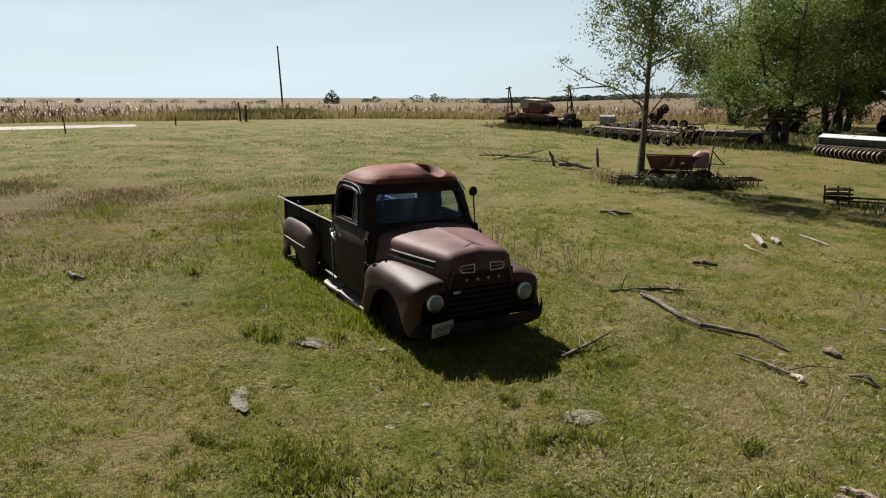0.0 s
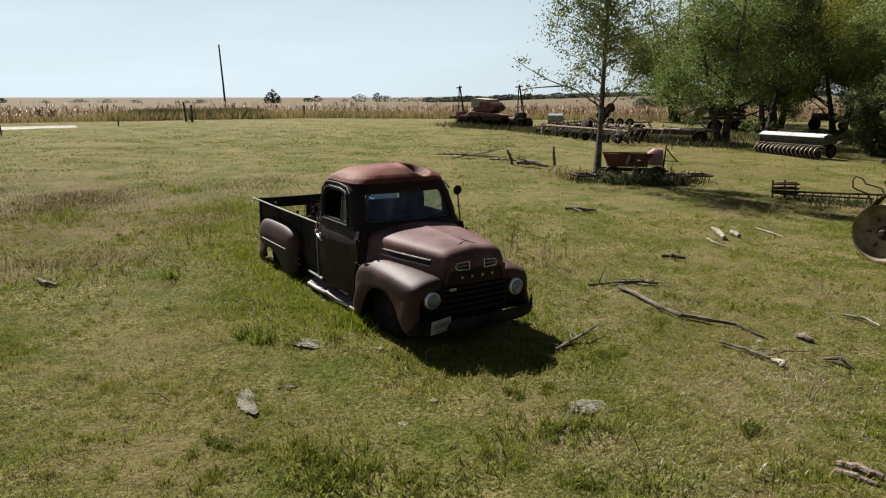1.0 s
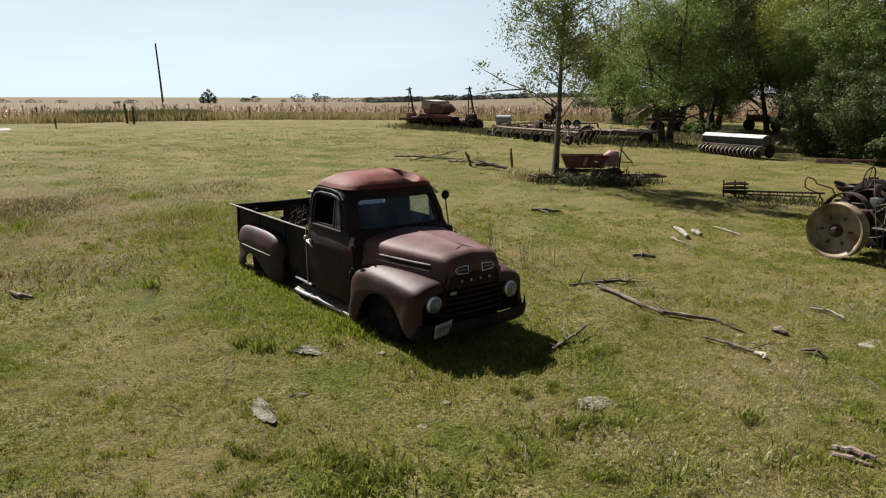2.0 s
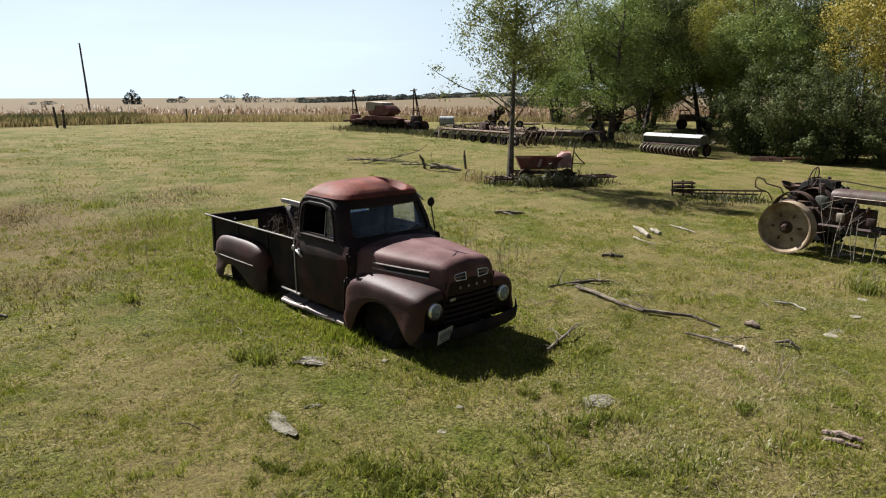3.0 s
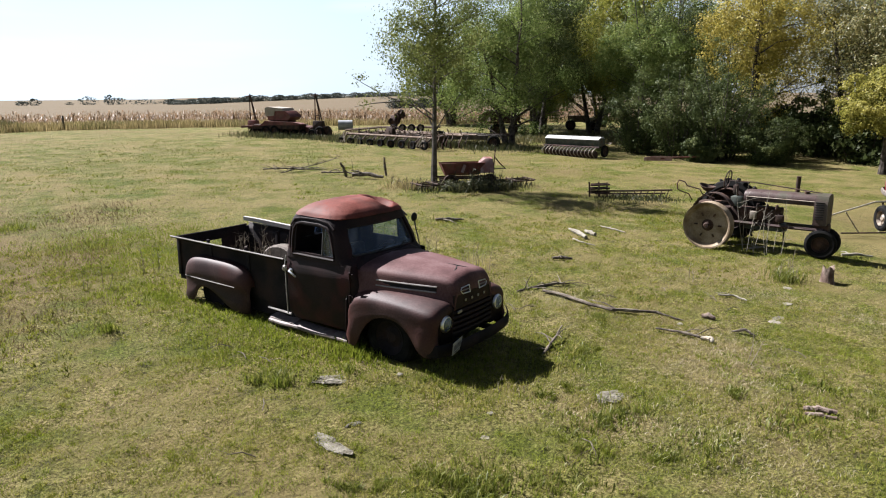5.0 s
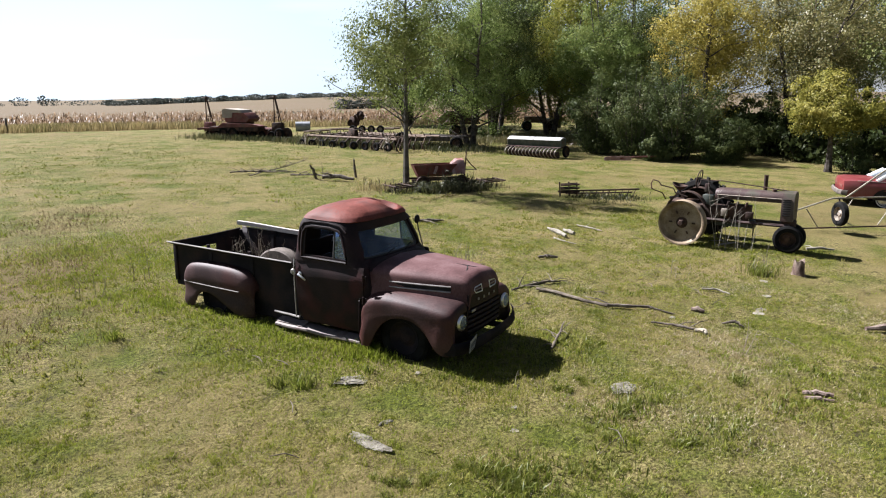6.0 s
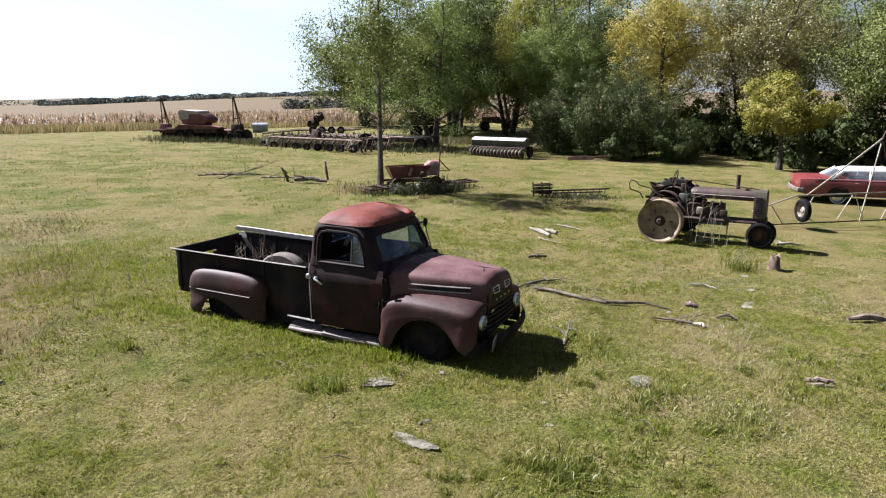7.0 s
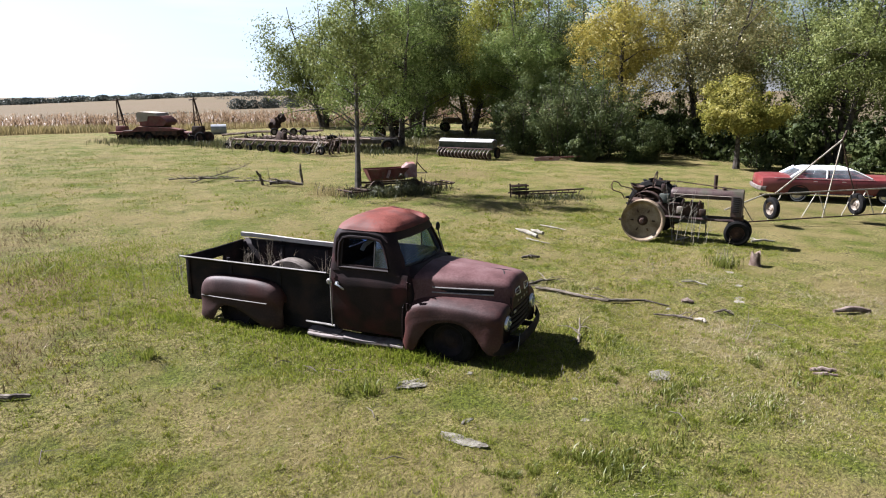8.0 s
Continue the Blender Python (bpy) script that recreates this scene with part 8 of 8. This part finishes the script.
def crumbs(x, y, r0, sx, sy, ang, seed):
    """A ragged low heap of dried crumbs."""
    r = random.Random(seed)
    bm = bmesh.new()
    n1, n2 = 9, 30
    rows = []
    for q in range(n1 + 1):
        ring = []
        for k in range(n2):
            a = 2 * pi * k / n2
            edge = 1 + 0.45 * noise.noise((cos(a) * 1.7, sin(a) * 1.7, seed)) + 0.22 * noise.noise((cos(a) * 6, sin(a) * 6, seed + 3))
            d = r0 * edge * q / n1
            z = 0.014 * (1 - (q / n1) ** 3) + 0.014 * noise.noise((d * cos(a) * 30, d * sin(a) * 30, seed)) * (1 if q < n1 else 0) - 0.006
            ring.append((d * cos(a) * sx, d * sin(a) * sy, max(-0.01, z)))
        rows.append(ring)
    loft(bm, rows[1:], closed=True)
    bmesh.ops.contextual_create(bm, geom=[e for e in bm.edges if e.is_boundary and e.verts[0].co.length < r0 * 0.4])
    ob = link_mesh("dung_patch", bm, MAT_ASH, smooth=False)
    ob.matrix_world = Matrix.Translation((x, y, gz(x, y) + 0.012)) @ Matrix.Rotation(radians(ang), 4, "Z")
    return tagged(ob, label="crumbly pale dried dung patch in the grass", category="dung", group="dung patches")


for x, y, r0, sx, sy, ang, sd_ in ((-1.93, 5.80, 0.14, 1.9, 0.65, -68, 11), (1.05, 5.70, 0.16, 1.2, 0.75, 10, 12), (-1.58, 7.18, 0.17, 1.2, 0.7, -20, 13), (-1.62, 6.08, 0.06, 1.5, 0.7, 10, 14), (4.95, 6.95, 0.12, 1.3, 0.7, 30, 15)):
    crumbs(x, y, r0, sx, sy, ang, sd_)
    tuft(x, y, 150, r0 * 0.8, 0.05, 0.006, MAT_GRASS, "short grass grown through the dung patch", group="grass tufts")

TUFTS = [(2.3, 5.22, 110, 0.06, 0.09), (-2.10, 7.28, 130, 0.06, 0.15), (-2.35, 7.42, 70, 0.05, 0.12), (-1.75, 7.22, 50, 0.05, 0.09), (-1.35, 7.30, 60, 0.05, 0.09), (-3.92, 9.7, 110, 0.06, 0.16), (2.28, 4.5, 260, 0.2, 0.09), (-1.05, 4.65, 420, 0.2, 0.10),
         (0.9, 5.3, 260, 0.18, 0.10), (0.35, 5.15, 140, 0.16, 0.08), (6.75, 8.4, 260, 0.14, 0.22), (-0.3, 4.5, 220, 0.22, 0.08), (3.3, 5.0, 120, 0.2, 0.08), (1.2, 4.4, 240, 0.22, 0.09), (3.0, 9.0, 120, 0.15, 0.08), (3.7, 8.4, 110, 0.14, 0.08),
         (-6.2, 17.2, 260, 0.25, 0.16), (-7.4, 13.8, 260, 0.3, 0.18), (-4.5, 14.8, 260, 0.4, 0.16), (1.3, 6.6, 160, 0.2, 0.08), (-0.5, 6.75, 130, 0.16, 0.08)]
for x, y, n, sp, h in TUFTS:
    tuft(x, y, n, sp, h, 0.012, MAT_TUFT, "dark green coarse grass tuft in the pasture", group="grass tufts")

for x, y, sp, h in ((-1.0, 4.66, 0.16, 0.095), (-1.5, 4.95, 0.13, 0.085), (-1.15, 4.5, 0.16, 0.09), (-1.85, 5.05, 0.10, 0.07), (0.68, 5.31, 0.13, 0.085), (1.05, 5.25, 0.11, 0.08), (0.85, 6.15, 0.10, 0.065), (0.45, 6.0, 0.09, 0.06), (2.25, 5.12, 0.06, 0.07),
                    (-0.7, 4.46, 0.16, 0.08), (-1.9, 4.4, 0.16, 0.07), (0.2, 5.0, 0.12, 0.065), (0.75, 4.5, 0.14, 0.07), (2.4, 7.9, 0.12, 0.06), (-0.65, 6.8, 0.10, 0.06), (1.6, 6.9, 0.14, 0.06), (-2.1, 5.1, 0.12, 0.06), (3.2, 4.3, 0.15, 0.07), (-0.4, 3.8, 0.16, 0.06)):
    for q in range(4):
        ox, oy, k = rng.normal(0, sp * 0.9), rng.normal(0, sp * 0.7), rng.uniform(0.5, 1.1)
        tuft(x + ox, y + oy, int(120 * k), sp * 0.35 * k, h * k, 0.0065, MAT_MOUND if q % 2 else MAT_TUFT, "thick green grass tussock in the pasture", group="grass tufts")


def along_truck(name, n, u0, u1, v0, v1, h, wd, mat, label, lean=0.8):
    u, w_ = rng.uniform(u0, u1, n) + rng.normal(0, 0.12, n), rng.uniform(v0, v1, n) + rng.normal(0, 0.10, n)
    px, py = -1.074 + u * 0.5225 + w_ * 0.8526, 9.37 - u * 0.8526 + w_ * 0.5225
    v, f = blades(px, py, h, wd, lean)
    return tagged(np_mesh(name, v, f, mat), label=label, category="grass", kind="stuff")


LUSH = "long fresh grass grown up round the truck"
along_truck("lush_grass", 1900, -2.9, 1.2, -1.15, -0.80, 0.08, 0.009, MAT_GRASS_LUSH, LUSH)
along_truck("lush_grass", 500, 1.0, 1.5, -0.95, -0.78, 0.13, 0.010, MAT_GRASS_LUSH, LUSH)
along_truck("lush_grass", 1500, -3.6, -2.5, -1.6, 1.2, 0.085, 0.010, MAT_GRASS_LUSH, LUSH)
along_truck("lush_grass", 2000, -2.8, 2.5, 0.8, 1.5, 0.09, 0.010, MAT_GRASS_LUSH, LUSH)
along_truck("lush_grass", 3000, 2.3, 3.6, -1.3, 1.2, 0.07, 0.008, MAT_GRASS, "short grass in front of the truck")


def weed(x, y, h, n, seed, mat=None, base=None, spread=0.12, label="dry branching weed stalks standing in the grass", r0=0.006, group="dry weeds"):
    """Dead stalks with side twigs."""
    r = random.Random(seed)
    bm = bmesh.new()
    for k in range(n):
        bx, by = r.gauss(0, spread), r.gauss(0, spread)
        hh = h * r.uniform(0.55, 1.15)
        tip = Vector((bx + r.gauss(0, 0.12) * hh, by + r.gauss(0, 0.12) * hh, hh))
        b0 = Vector((bx, by, -0.03))
        mid_ = b0.lerp(tip, 0.5) + Vector((r.gauss(0, 0.03), r.gauss(0, 0.03), 0))
        tube(bm, [b0, mid_, tip], [r0, r0 * 0.8, r0 * 0.35], 4)
        for j in range(4):
            t = r.uniform(0.3, 0.95)
            p = b0.lerp(tip, t)
            d = Vector((r.gauss(0, 1), r.gauss(0, 1), 0.9)).normalized() * hh * r.uniform(0.12, 0.3)
            tube(bm, [p, p + d], [r0 * 0.6, r0 * 0.25], 3)
    ob = link_mesh("weed_stalks", bm, mat or MAT_DRYWEED)
    ob.location = (x, y, gz(x, y) if base is None else base)
    return tagged(ob, label=label, category="weeds", kind="stuff")


for k, (x, y, h, n) in enumerate(((1.6, 10.6, 0.55, 5), (1.2, 11.2, 0.6, 6), (2.1, 10.9, 0.5, 4), (1.0, 10.4, 0.5, 4), (0.6, 11.5, 0.7, 7), (3.05, 5.9, 0.42, 2), (6.8, 8.5, 0.5, 6), (5.2, 8.9, 0.3, 3), (-3.4, 12.6, 0.5, 6), (-2.6, 13.2, 0.5, 6), (-4.2, 11.9, 0.45, 4), (-1.3, 13.6, 0.55, 6), (0.25, 6.35, 0.12, 4), (-1.6, 12.2, 0.6, 7))):
    weed(x, y, h, n, 100 + k)
weed(7.92, 10.12, 1.35, 7, 130, MAT_BONE, label="pale dead stems standing before the tractor", spread=0.16, r0=0.006)
weed(8.05, 9.98, 1.1, 5, 131, MAT_BONE, label="pale dead stems standing before the tractor", spread=0.16, r0=0.006)
MAT_DARKSTEM = leaf_material("dark_weed_stem", [(0.0186, 0.0186, 0.0112), (0.0372, 0.0341, 0.0217), (0.062, 0.0558, 0.0372)], 0.2, patch=0.3)
for k, (x, y, h, n) in enumerate(((5.9, 19.3, 0.6, 20), (6.5, 19.2, 0.55, 20), (5.3, 19.5, 0.3, 14), (7.0, 19.4, 0.4, 14), (4.3, 19.9, 0.3, 14), (3.9, 20.6, 0.35, 8))):
    weed(x, y, h, n, 150 + k, MAT_DARKSTEM, spread=0.28, label="dark dead weeds grown through the old seeder", r0=0.012, group="dark weeds")
for k, (x, y) in enumerate(((5.5, 19.3), (6.3, 19.2), (6.9, 19.35)  )):
    tuft(x, y, 600, 0.22, 0.28, 0.02, MAT_WEED, "dark dead weeds grown through the old seeder", "dark_weeds", group="dark weeds")
tuft(4.0, 20.3, 350, 0.4, 0.28, 0.012, MAT_VERGE, "dry yellow grass under the young tree", group="grass tufts")
# dead weeds standing in the truck's load bed
for k, (u, w_, h, n) in enumerate(((-0.35, 0.2, 0.62, 6), (-0.55, 0.35, 0.5, 6), (-1.9, 0.45, 0.55, 6), (-1.6, 0.25, 0.4, 6), (-2.1, 0.2, 0.45, 5), (-0.3, -0.15, 0.4, 6), (-1.2, 0.1, 0.35, 6))):
    weed(-1.074 + u * 0.5225 + w_ * 0.8526, 9.37 - u * 0.8526 + w_ * 0.5225, h, n + 5, 180 + k, MAT_DRYWEED, base=0.53, label="dry weeds growing up through the truck bed", spread=0.14, r0=0.004, group="truck bed weeds")

# leafy dark weeds in front of the seeder and in the harrows
for x, y, h, rad, sd_ in ((5.95, 19.05, 0.6, 0.42, 301), (6.35, 19.0, 0.5, 0.4, 302), (5.2, 19.3, 0.4, 0.4, 303)):
    bush(x, y, h, rad, MAT_WEED, "dark leafy weed clump grown up before the seeder", sd_, 45, 45, 0.03, "weed clumps")
tuft(7.45, 19.7, 450, 0.28, 0.14, 0.02, MAT_WEED, "dark dead weeds in the harrow", "dark_weeds", group="dark weeds")
tuft(4.55, 19.7, 350, 0.3, 0.12, 0.02, MAT_WEED, "dark dead weeds in the harrow", "dark_weeds", group="dark weeds")
tuft(9.6, 16.5, 500, 0.4, 0.12, 0.02, MAT_WEED, "dark dead weeds along the drag bar", "dark_weeds", group="dark weeds")
tuft(10.3, 16.1, 400, 0.35, 0.12, 0.02, MAT_WEED, "dark dead weeds along the drag bar", "dark_weeds", group="dark weeds")
# fresh green growth in the lee of the truck's tail
for x, y, sx, sy, ang, n in ((-3.4, 13.6, 2.2, 1.1, 30, 5000), (-3.9, 15.6, 2.4, 1.0, 20, 4000), (-2.2, 8.6, 0.9, 1.6, 25, 2600), (-1.4, 7.7, 1.2, 0.6, -20, 1800)):
    patch("lush_grass", n, x, y, sx, sy, ang, 0.055, 0.010, MAT_GRASS_LUSH, "fresh green grass near the truck")
